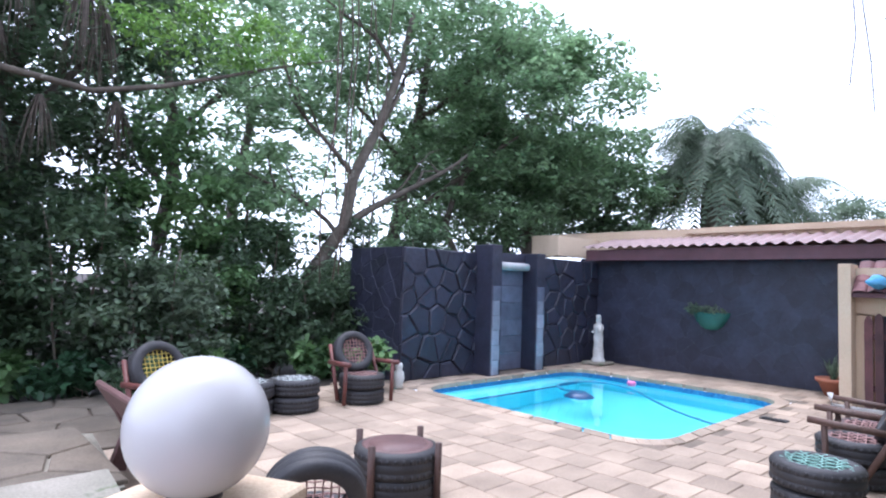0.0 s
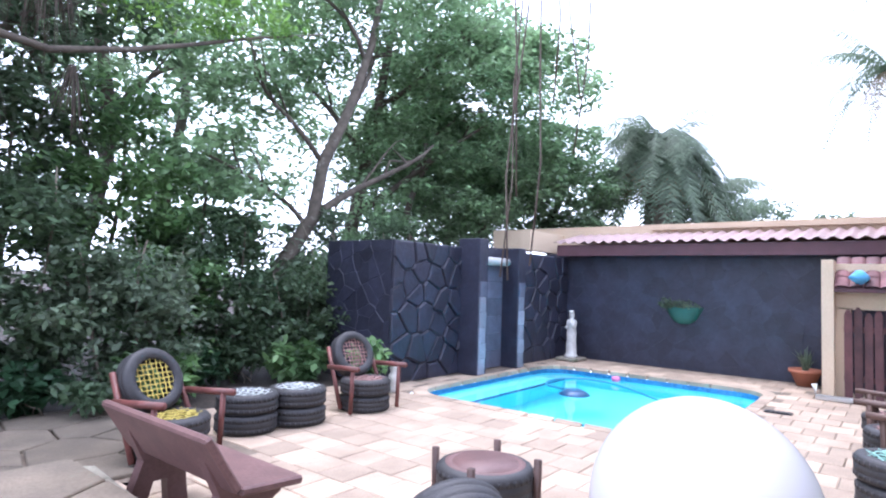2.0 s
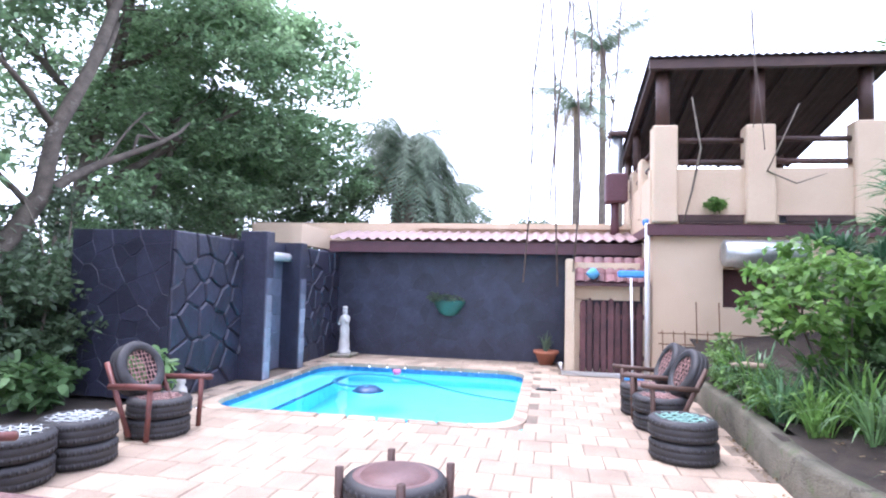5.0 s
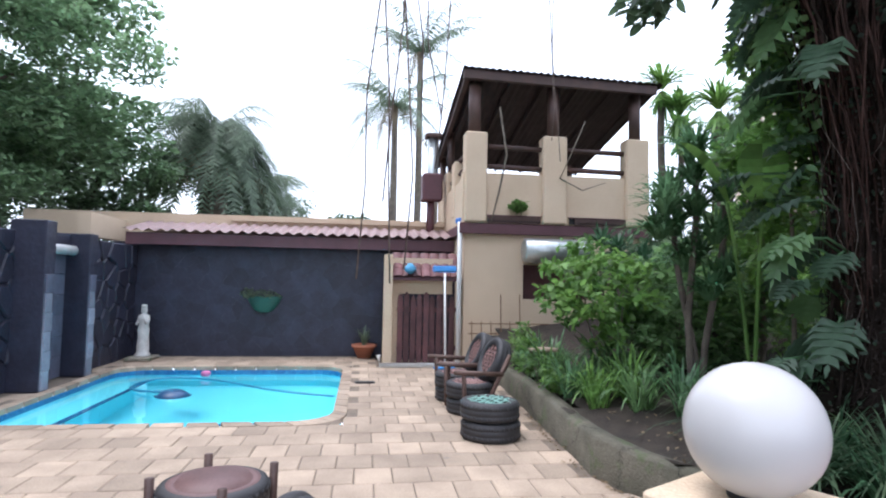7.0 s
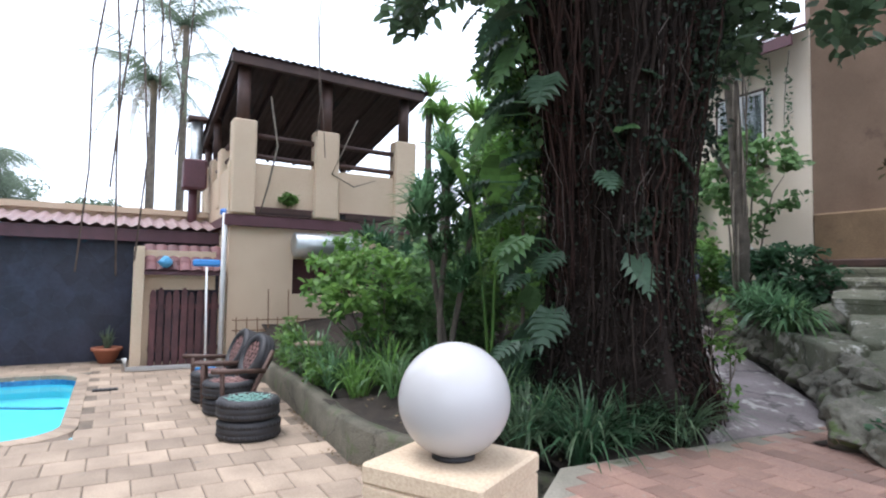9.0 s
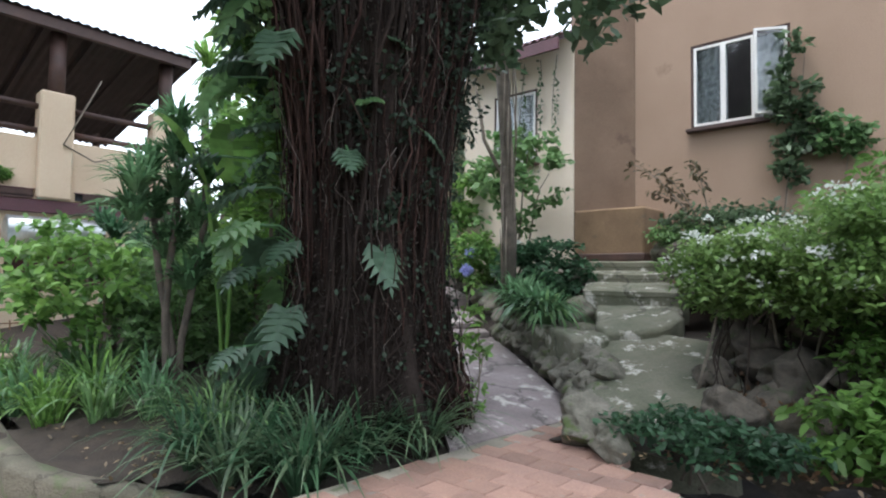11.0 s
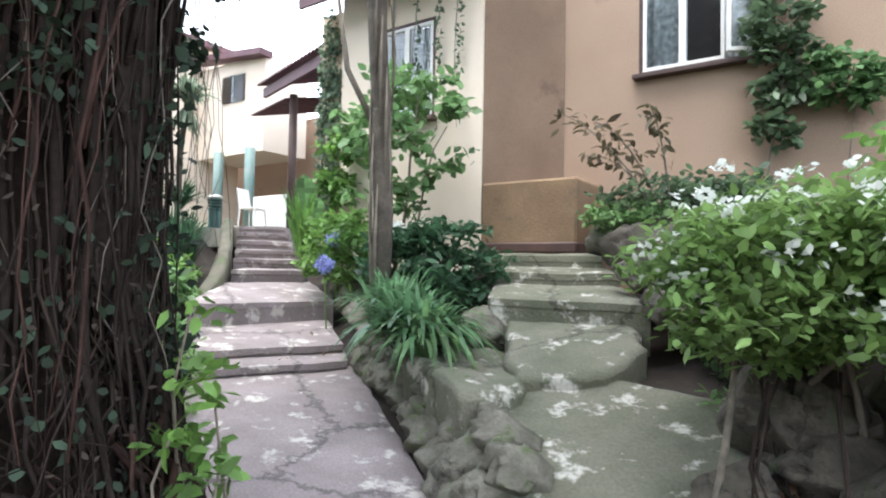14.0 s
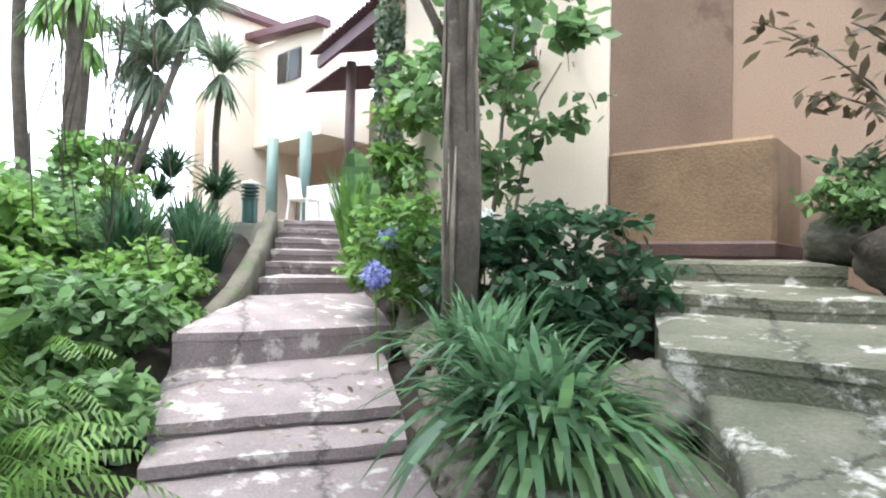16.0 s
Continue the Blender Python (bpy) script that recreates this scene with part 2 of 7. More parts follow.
# ---- mesh builders ----
class MB:
    """Gathers vertices and faces of one mesh."""

    def __init__(self):
        self.v, self.f = [], []

    def add(self, v, f):
        o = len(self.v)
        self.v += [tuple(p) for p in v]
        self.f += [tuple(i + o for i in q) for q in f]
        return self

    def box(self, c, s, rz=0.0, b=0.0, rx=0.0, ry=0.0):
        bm = bmesh.new()
        bmesh.ops.create_cube(bm, size=1)
        for q in bm.verts:
            q.co = Vector((q.co.x * s[0], q.co.y * s[1], q.co.z * s[2]))
        if b:
            bmesh.ops.bevel(bm, geom=bm.edges[:], offset=b, segments=1, affect="EDGES")
        bm.transform(pose(*c, rx, ry, rz))
        bm.verts.index_update()
        self.add([q.co for q in bm.verts], [[q.index for q in f.verts] for f in bm.faces])
        bm.free()
        return self

    def tube(self, pts, radii, n=8, caps=True):
        pts = [Vector(p) for p in pts]
        if not hasattr(radii, "__len__"):
            radii = [radii] * len(pts)
        vs, fs = [], []
        up = Vector((0.13, 0.27, 1))
        for i, p in enumerate(pts):
            d = (pts[min(i + 1, len(pts) - 1)] - pts[max(i - 1, 0)]).normalized()
            s = d.cross(up)
            if s.length < 0.1:
                s = d.cross(Vector((1, 0.2, 0)))
            s.normalize()
            u = s.cross(d)
            for k in range(n):
                w = 2 * math.pi * k / n
                vs.append(p + radii[i] * (math.cos(w) * s + math.sin(w) * u))
        for i in range(len(pts) - 1):
            for k in range(n):
                k2 = (k + 1) % n
                fs.append((i * n + k, i * n + k2, (i + 1) * n + k2, (i + 1) * n + k))
        if caps:
            fs.append(tuple(range(n))[::-1])
            fs.append(tuple((len(pts) - 1) * n + k for k in range(n)))
        return self.add(vs, fs)

    def lathe(self, prof, c=(0, 0, 0), n=24, m=None):
        vs, fs = [], []
        for r, z in prof:
            for k in range(n):
                w = 2 * math.pi * k / n
                p = Vector((r * math.cos(w), r * math.sin(w), z))
                vs.append((m @ p if m else p) + Vector(c))
        for i in range(len(prof) - 1):
            for k in range(n):
                k2 = (k + 1) % n
                fs.append((i * n + k, i * n + k2, (i + 1) * n + k2, (i + 1) * n + k))
        return self.add(vs, fs)

    def prism(self, poly, z0, z1, inset=0.0, top_in=0.0):
        """An upright slab over a polygon; its top edge is drawn in by top_in."""
        c = sum((Vector(p) for p in poly), Vector((0, 0))) / len(poly)
        n = len(poly)
        lo = [(*p, z0) for p in poly]
        if top_in:
            hi = []
            for p in poly:
                d = Vector(p) - c
                q = c + d * max(0.1, 1 - top_in / max(d.length, 1e-4))
                hi.append((q.x, q.y, z1))
            mid = [(*p, z1 - top_in * 0.8) for p in poly]
            fs = [tuple(2 * n + k for k in range(n))]
            for k in range(n):
                j = (k + 1) % n
                fs += [(k, j, n + j, n + k), (n + k, n + j, 2 * n + j, 2 * n + k)]
            return self.add(lo + mid + hi, fs)
        fs = [tuple(n + k for k in range(n)), tuple(range(n))[::-1]]
        fs += [(k, (k + 1) % n, n + (k + 1) % n, n + k) for k in range(n)]
        return self.add(lo + [(*p, z1) for p in poly], fs)


def mesh_of(name, mb, material, smooth=False):
    me = bpy.data.meshes.new(name)
    me.from_pydata(mb.v, [], mb.f)
    me.materials.append(material)
    if smooth:
        me.shade_smooth()
    me.update()
    return me


def part(name, mb, material, parent=None, label="", smooth=False):
    ob = new(name, mesh_of(name, mb, material, smooth))
    if parent:
        ob.parent = parent
    return tagged(ob, label)


def thing(name, label, category, at=(0, 0, 0), rz=0.0, group="", kind="", size=1.0):
    ob = new(name)
    ob.matrix_basis = pose(*at, 0, 0, rz) @ Matrix.Scale(size, 4)
    return tagged(ob, label, category, group, kind)


def struct(name, mb, material, label, category, smooth=False):
    return tagged(part(name, mb, material, None, "", smooth), label, category, "", "structure")


def quads(name, V, material, parent=None, per=4, label=""):
    """One mesh of many separate faces of `per` corners, from an array (count * per, 3)."""
    V = np.asarray(V, dtype=np.float32).reshape(-1, 3)
    n = len(V) // per
    me = bpy.data.meshes.new(name)
    me.vertices.add(len(V))
    me.vertices.foreach_set("co", V.ravel())
    me.loops.add(n * per)
    me.loops.foreach_set("vertex_index", np.arange(n * per, dtype=np.int32))
    me.polygons.add(n)
    me.polygons.foreach_set("loop_start", np.arange(0, n * per, per, dtype=np.int32))
    me.polygons.foreach_set("loop_total", np.full(n, per, dtype=np.int32))
    me.update(calc_edges=True)
    me.materials.append(material)
    ob = new(name, me)
    if parent:
        ob.parent = parent
    return tagged(ob, label)


RNG = np.random.default_rng(7)


def leaf_faces(P, length, width, droop=0.3, up=0.6):
    """Leaves at the points P: six-cornered blades of mixed size and tilt."""
    n = len(P)
    N = RNG.normal(size=(n, 3))
    N[:, 2] = np.abs(N[:, 2]) + up
    N /= np.linalg.norm(N, axis=1)[:, None]
    D = RNG.normal(size=(n, 3))
    D[:, 2] -= droop
    D -= N * (D * N).sum(1)[:, None]
    D /= np.linalg.norm(D, axis=1)[:, None] + 1e-6
    S = np.cross(N, D)
    L = (length * RNG.uniform(0.6, 1.3, n))[:, None]
    W = (width * RNG.uniform(0.7, 1.25, n))[:, None]
    return np.stack([P, P + D * L * 0.35 + S * W * 0.5, P + D * L * 0.72 + S * W * 0.36, P + D * L - N * L * 0.12,
                     P + D * L * 0.72 - S * W * 0.36, P + D * L * 0.35 - S * W * 0.5], axis=1).reshape(-1, 3)


def blob_points(blobs, shell=0.55):
    """Points thick near the surface of ellipsoids (centre, radii, count)."""
    out = []
    for c, r, n in blobs:
        d = RNG.normal(size=(n, 3))
        d /= np.linalg.norm(d, axis=1)[:, None]
        k = RNG.uniform(shell ** 3, 1.15, n) ** (1 / 3)
        out.append(np.array(c) + d * k[:, None] * np.array(r))
    return np.concatenate(out)


def clumps(c, r, count, size, n):
    """Small leaf clumps scattered through a larger ellipsoid, so that its outline is ragged and it has gaps."""
    d = RNG.normal(size=(count, 3))
    d /= np.linalg.norm(d, axis=1)[:, None]
    k = RNG.uniform(0.1, 1.0, count) ** (1 / 2.4)
    C = np.array(c) + d * k[:, None] * np.array(r)
    return [(q, np.array((size, size, size * 0.48)) * RNG.uniform(0.6, 1.4), n) for q in C]


def bez(a, b, c, d, n=8):
    a, b, c, d = map(Vector, (a, b, c, d))
    return [(1 - t) ** 3 * a + 3 * t * (1 - t) ** 2 * b + 3 * t * t * (1 - t) * c + t ** 3 * d for t in [i / (n - 1) for i in range(n)]]


def limb(mb, a, b, r0, r1, wob=0.25, n=7, sides=7):
    a, b = Vector(a), Vector(b)
    pts = []
    bend, bend2 = Vector(RNG.normal(size=3) * wob * 0.8), Vector(RNG.normal(size=3) * wob * 0.5)
    for i in range(n):
        t = i / (n - 1)
        p = a.lerp(b, t)
        p += bend * math.sin(t * math.pi) + bend2 * math.sin(t * 2 * math.pi)
        p.z += math.sin(t * math.pi) * wob * 0.7
        pts.append(p)
    mb.tube(pts, [r0 + (r1 - r0) * i / (n - 1) for i in range(n)], sides)
    return pts


def tree(name, label, base, trunk_pts, r0, limbs, blobs, lsize, material, bark=None, category="tree"):
    """A trunk, limbs from it and a crown of leaf clumps. Everything in world places, parented to an empty at the base."""
    t = thing(name, label, category)
    bark = bark or TREEBARK
    mb = MB().tube(trunk_pts, [r0 * (1 - 0.6 * i / (len(trunk_pts) - 1)) for i in range(len(trunk_pts))], 10)
    part("trunk", mb, bark, t, smooth=True)
    for p, q, ra, rb in limbs:
        lm = MB()
        pts = limb(lm, p, q, ra, rb)
        for k in range(3):
            s = pts[2 + k]
            e = Vector(q) + Vector(RNG.normal(size=3) * 0.7)
            limb(lm, s, s.lerp(e, 0.7) + Vector((0, 0, 0.3)), ra * 0.4, ra * 0.1, 0.15, 5, 5)
        part("limb", lm, bark, t, smooth=True)
    P = blob_points(blobs)
    quads("crown", leaf_faces(P, lsize, lsize * 0.5, up=1.3), material, t, 6)
    return t


def blades(base, n, length, width, spread=1.0, lift=0.9, seg=6, droop=1.0, rmin=0.3):
    """Strap leaves that rise from a base and arch over, as quads."""
    out = []
    for i in range(n):
        w = RNG.uniform(0, 2 * math.pi)
        L = length * RNG.uniform(0.65, 1.15)
        out_k = spread * RNG.uniform(rmin, 1.0)
        d = np.array((math.cos(w), math.sin(w), 0))
        s = np.array((-math.sin(w), math.cos(w), 0))
        b = np.array(base) + d * RNG.uniform(0, 0.06)
        prev = None
        for k in range(seg + 1):
            t = k / seg
            p = b + d * L * out_k * (t ** 1.2) * 0.85 + np.array((0, 0, 1)) * L * (lift * t - droop * out_k * 0.75 * t ** 2.4)
            ww = width * (0.55 + 0.9 * t) * (1 - t ** 3) * 0.5 + 0.001
            e = (p - s * ww, p + s * ww)
            if prev is not None:
                out += [prev[0], prev[1], e[1], e[0]]
            prev = e
    return out


def strap_plant(name, label, at, n, length, width, material, spread=1.0, lift=0.9, category="plant", droop=1.0, group=""):
    t = thing(name, label, category, group=group)
    k = max(3, n // 45)
    for i in range(k):
        w, r_ = 2.4 * i, 0.09 * length * math.sqrt(i)
        quads("leaf_tuft", blades((at[0] + r_ * math.cos(w), at[1] + r_ * math.sin(w), at[2]), n // k, length, width, spread, lift, droop=droop), material, t)
    return t


def shrub(name, label, blobs, lsize, material, stems=(), category="shrub", up=0.6, wide=0.5):
    t = thing(name, label, category)
    if not stems:
        C = np.array([q[0] for q in blobs])
        c, lo = C.mean(0), C[:, 2].min()
        stems = [((c[0] + 0.08 * k, c[1] - 0.05 * k, lo - 0.25), tuple(C[(k * 7) % len(C)]), 0.012) for k in range(4)]
    for a, b, r in stems:
        mb = MB()
        limb(mb, a, b, r, r * 0.35, 0.08, 6, 6)
        part("stem", mb, BARK2, t, smooth=True)
    quads("foliage", leaf_faces(blob_points(blobs, 0.35), lsize, lsize * wide, up=up), material, t, 6)
    return t


def rock(mb, c, r, seed=0.0, sub=2):
    bm = bmesh.new()
    bmesh.ops.create_icosphere(bm, subdivisions=sub, radius=1)
    for q in bm.verts:
        k = 1 + 0.45 * noise.noise(q.co * 1.2 + Vector((seed, seed * 0.7, 3))) + 0.30 * noise.noise(q.co * 2.9 + Vector((seed, 9, seed))) + 0.14 * noise.noise(q.co * 6.5 + Vector((3, seed, 1)))
        d0 = q.co.copy()
        q.co = q.co * k
        for i in range(9):
            nv = Vector((math.sin(seed * 3.1 + i * 2.4), math.cos(seed * 1.7 + i * 4.1), math.sin(seed + i * 5.3))).normalized()
            e = q.co.dot(nv) - (0.62 + 0.07 * (i % 4))
            if e > 0:
                q.co -= nv * e * 0.88
        q.co += d0 * 0.05 * noise.noise(d0 * 11 + Vector((seed, 1, 2)))
        q.co = Vector((q.co.x * r[0], q.co.y * r[1], q.co.z * r[2])) * 1.25
    bm.transform(pose(*c, 0, 0, seed * 77))
    bm.verts.index_update()
    mb.add([q.co for q in bm.verts], [[q.index for q in f.verts] for f in bm.faces])
    bm.free()
    return mb


def clip_poly(poly, p, nrm):
    """The part of a polygon on the side of p that nrm points away from."""
    out = []
    for i in range(len(poly)):
        a, b = poly[i], poly[(i + 1) % len(poly)]
        da, db = (a - p).dot(nrm), (b - p).dot(nrm)
        if da <= 0:
            out.append(a)
        if (da < 0 < db) or (db < 0 < da):
            out.append(a + (b - a) * (da / (da - db)))
    return out


def cells(w, h, step, joint, seed, stretch=1.0, jit=0.42):
    """Irregular stones that fill a w by h panel: polygons with joints between them."""
    rnd = random.Random(seed)
    nx, ny = max(1, round(w / step)), max(1, round(h / (step * stretch)))
    pts = [Vector(((i + 0.5 + (0.25 if j % 2 else -0.25) + rnd.uniform(-jit, jit)) * w / nx, (j + 0.5 + rnd.uniform(-jit, jit)) * h / ny)) for i in range(nx) for j in range(ny)]
    res = []
    for p in pts:
        poly = [Vector((0, 0)), Vector((w, 0)), Vector((w, h)), Vector((0, h))]
        for q in pts:
            d = q - p
            if 0 < d.length < 3.2 * step:
                u = d.normalized()
                poly = clip_poly(poly, (p + q) / 2 - u * joint / 2, u)
                if len(poly) < 3:
                    break
        if len(poly) >= 3:
            res.append(poly)
    return res


def stone_panel(parent, m, w, h, step, material, seed, depth=0.05, joint=0.022, stretch=1.1, name="stone", bevel=0.03):
    """Stones proud of a wall's face. m maps (u, outwards, v) panel places to the world."""
    for k, poly in enumerate(cells(w, h, step, joint, seed, stretch)):
        d = depth * (0.6 + 0.8 * ((k * 37) % 10) / 10)
        mb = MB().prism(poly, -0.01, d, top_in=bevel)
        ob = part(name, mb, material, parent)
        ob.matrix_basis = m


# ---- ground ----
POOL = (6.25, 10.75, 2.98, 7.15)          # x from, x to, y from, y to
gx0, gx1, gy0, gy1 = 6.05, 10.95, 2.8, 7.3
R = 900.0
g = MB()
g.add([(-R, -R, -0.06), (R, -R, -0.06), (R, R, -0.06), (-R, R, -0.06), (gx0, gy0, -0.06), (gx1, gy0, -0.06), (gx1, gy1, -0.06), (gx0, gy1, -0.06)],
      [(0, 1, 5, 4), (1, 2, 6, 5), (2, 3, 7, 6), (3, 0, 4, 7)])
struct("ground", g, SOIL, "dark leaf-strewn earth under the trees", "ground")

CTRL = [(4, 0.2, 0.3), (6, 0.1, 0.33), (8, 0, 0.36), (2.3, -0.5, 0.3), (3, -2, 0.6), (2.2, -3, 0.40), (3.3, -3.9, 0.58), (4.3, -4.6, 0.76), (5.0, -5.2, 0.8), (5.0, -5.75, 0.8), (5.6, -5.6, 0.95), (5.6, -6.3, 1.0), (5.5, -4.75, 0.85), (6.2, -5.6, 1.15), (6.2, -6.9, 1.2), (6.8, -7.2, 1.35), (6.9, -6.4, 1.35), (7.5, -7.0, 1.5), (7.4, -7.8, 1.55), (8.2, -7.6, 1.95), (8.0, -8.2, 1.9), (6.5, -4.5, 1.35),
        (8.2, -5.6, 1.95), (11, -8, 2.4), (14, -8, 2.5), (8, -2, 0.7), (10, -4, 1.0), (2.1, -4.6, 0.7), (2.7, -5.5, 1.15), (3.3, -6.8, 1.85), (4.4, -6.4, 1.6), (5.2, -7.1, 1.75), (6.3, -7.9, 2.0), (1.2, -3.6, 0.5), (0.9, -4.4, 0.78), (0.95, -5.2, 1.12), (1.5, -5.3, 1.12),
        (0.2, -6, 1.7), (-2, -5, 1.4), (0.7, -2.6, 0.5), (-0.6, -1.8, 0.42), (-3, -8, 2.0), (-4, -3, 0.6), (1, -8, 2.0), (1.95, -1.5, 0.36), (16, -12, 2.5), (10, -12, 2.5),
        (1.9, -3.6, 0.36), (2.5, -4.1, 0.44), (3.1, -4.6, 0.56), (3.7, -5.05, 0.68), (2.3, -2.65, 0.36), (3.0, -3.0, 0.48), (3.6, -3.45, 0.58), (4.3, -3.95, 0.72), (1.7, -3.3, 0.36)]
CT = np.array(CTRL)


def hz(x, y):
    """Height of the garden soil."""
    d = (CT[:, 0] - x) ** 2 + (CT[:, 1] - y) ** 2 + 0.02
    w = d ** -1.6
    return float((w * CT[:, 2]).sum() / w.sum())


def soil_patch(name, x0, x1, y0, y1, n, m, keep, label):
    mb = MB()
    for j in range(m + 1):
        for i in range(n + 1):
            x, y = x0 + (x1 - x0) * i / n, y0 + (y1 - y0) * j / m
            mb.v.append((x, y, hz(x, y) + 0.05 * noise.noise(Vector((x * 2, y * 2, 0)))))
    for j in range(m):
        for i in range(n):
            x, y = x0 + (x1 - x0) * (i + 0.5) / n, y0 + (y1 - y0) * (j + 0.5) / m
            if keep(x, y):
                q = j * (n + 1) + i
                mb.f.append((q, q + 1, q + n + 2, q + n + 1))
    return struct(name, mb, SOIL, label, "soil", True)


def wall_edge(x):
    """The line of the low planter wall along the terrace."""
    return 0.42 - 0.05 * (x - 4) if x > 4 else 0.42 - 0.5 * (4 - x) ** 1.3


def in_bed(x, y):
    if y > 0.38 or (x < 2.0 and y > -2.4 - 0.2 * x) or (x < 2.9 and y > wall_edge(x) - 0.1):
        return False
    return y < wall_edge(x) - 0.08


soil_patch("garden_bed", -6, 18, -13, 0.4, 96, 54, in_bed, "dark garden soil rising to the house")

# terrace pavers rest on a sand bed
tb = MB()
for x0, x1, y0, y1 in ((2.2, gx0, 0.3, 8.1), (gx1, 12.4, 0.3, 8.1), (gx0, gx1, 0.3, gy0), (gx0, gx1, gy1, 8.1)):
    tb.add([(x0, y0, -0.007), (x1, y0, -0.007), (x1, y1, -0.007), (x0, y1, -0.007)], [(0, 1, 2, 3)])
terrace = struct("terrace", tb, JOINT, "sand bed under the terrace pavers", "paving")


# ---- pool ----
def rounded(x0, x1, y0, y1, r, n=7):
    pts = []
    for cx, cy, a0 in ((x1 - r, y1 - r, 0), (x0 + r, y1 - r, 90), (x0 + r, y0 + r, 180), (x1 - r, y0 + r, 270)):
        for i in range(n):
            w = radians(a0 + 90 * i / (n - 1))
            pts.append((cx + r * math.cos(w), cy + r * math.sin(w)))
    return pts


POOLBLUE = mat("pool_paint", (0.20, 0.76, 0.86), (0.17, 0.72, 0.83), scale=1.5, rough=0.6, bump=0)
MOSAIC = mat("mosaic_tile", (0.012, 0.06, 0.17), (0.045, 0.2, 0.38), scale=26, rough=0.25, bump=0.1, rnd=0.5)
water_mat = bpy.data.materials.new("pool_water")
water_mat.use_nodes = True
nn, ll = water_mat.node_tree.nodes, water_mat.node_tree.links
pb = nn["Principled BSDF"]
pb.inputs["Base Color"].default_value = (0.75, 0.97, 1.0, 1)
pb.inputs["Roughness"].default_value = 0.02
pb.inputs["IOR"].default_value = 1.33
pb.inputs["Transmission Weight"].default_value = 1.0
wv, wb = nn.new("ShaderNodeTexNoise"), nn.new("ShaderNodeBump")
wv.inputs["Scale"].default_value = 5.0
wb.inputs["Strength"].default_value, wb.inputs["Distance"].default_value = 0.12, 0.02
ll.new(wv.outputs["Fac"], wb.inputs["Height"])
ll.new(wb.outputs[0], pb.inputs["Normal"])

pool = thing("swimming_pool", "bright blue swimming pool with mosaic rim and still water", "pool", kind="structure")
px0, px1, py0, py1 = POOL
ring_o, ring_i = rounded(px0 - 0.2, px1 + 0.2, py0 - 0.18, py1 + 0.15, 0.6), rounded(px0, px1, py0, py1, 0.55)
n_r = len(ring_i)
basin = MB()
basin.add([(*p, -0.26) for p in ring_i] + [(*p, -1.35) for p in ring_i], [(k, n_r + k, n_r + (k + 1) % n_r, (k + 1) % n_r) for k in range(n_r)] + [tuple(n_r + k for k in range(n_r))])
part("basin", basin, POOLBLUE, pool)
band = MB().add([(*p, -0.06) for p in ring_i] + [(*p, -0.26) for p in ring_i], [(k, n_r + k, n_r + (k + 1) % n_r, (k + 1) % n_r) for k in range(n_r)])
part("waterline_band", band, MOSAIC, pool, "dark blue mosaic band at the waterline")
step = MB().box(((px0 + px1) / 2 - 0.4, 6.78, -0.76), (3.6, 0.72, 1.16))
part("pool_step", step, POOLBLUE, pool)
part("step_edge", MB().box(((px0 + px1) / 2 - 0.4, 6.41, -0.17), (3.6, 0.09, 0.03)), MOSAIC, pool, "dark mosaic line along the step's edge")
part("shelf", MB().box((6.5, 3.9, -0.75), (0.5, 1.5, 1.15)), POOLBLUE, pool)
part("shelf_edge", MB().box((6.72, 3.9, -0.16), (0.07, 1.5, 0.03)), MOSAIC, pool)
inset = rounded(px0 + 0.005, px1 - 0.005, py0 + 0.005, py1 - 0.005, 0.55)
water = part("water", MB().add([(*p, -0.125) for p in inset], [tuple(range(n_r))]), water_mat, pool, "clear still water")
water.visible_shadow = False
k = 0
for i in range(n_r):
    a0, a1 = Vector(ring_o[i]), Vector(ring_o[(i + 1) % n_r])
    b0, b1 = Vector(ring_i[i]), Vector(ring_i[(i + 1) % n_r])
    m_s = max(1, round((a1 - a0).length / 0.42))
    for j in range(m_s):
        t0, t1 = j / m_s + 0.006, (j + 1) / m_s - 0.006
        poly = [a0.lerp(a1, t0), a0.lerp(a1, t1), b0.lerp(b1, t1), b0.lerp(b1, t0)]
        part("coping", MB().prism(poly, -0.06, 0.012, top_in=0.008), PAVER, pool)
hose = thing("pool_cleaner", "dark blue round pool cleaner with its hose", "pool cleaner")
CLEAN = mat("cleaner_blue", (0.02, 0.09, 0.20), (0.015, 0.05, 0.12), rough=0.4, bump=0)
part("disc", MB().lathe([(0.0, 0.08), (0.12, 0.1), (0.2, 0.06), (0.27, 0.0), (0.25, -0.03)], (8.6, 5.55, -0.14), 20), CLEAN, hose, smooth=True)
HOSE = mat("hose_blue", (0.04, 0.24, 0.38), (0.03, 0.2, 0.32), rough=0.4, bump=0)
hp = bez((8.6, 5.55, -0.06), (8.7, 6.6, -0.11), (9.9, 6.7, -0.115), (10.2, 6.1, -0.115), 10) + bez((10.2, 6.1, -0.115), (10.3, 5.0, -0.115), (8.9, 4.6, -0.115), (8.4, 3.05, -0.115), 16)[1:]
part("hose", MB().tube(hp, 0.02, 7), HOSE, hose, smooth=True)
PINK = mat("pink_plastic", (0.7, 0.2, 0.4), rough=0.4, bump=0)
fl = thing("pool_float", "small pink floating chlorinator in the pool", "pool float")
part("cap", MB().lathe([(0.0, 0.05), (0.07, 0.04), (0.09, 0.0), (0.07, -0.05)], (10.3, 5.5, -0.05), 14), PINK, fl, smooth=True)

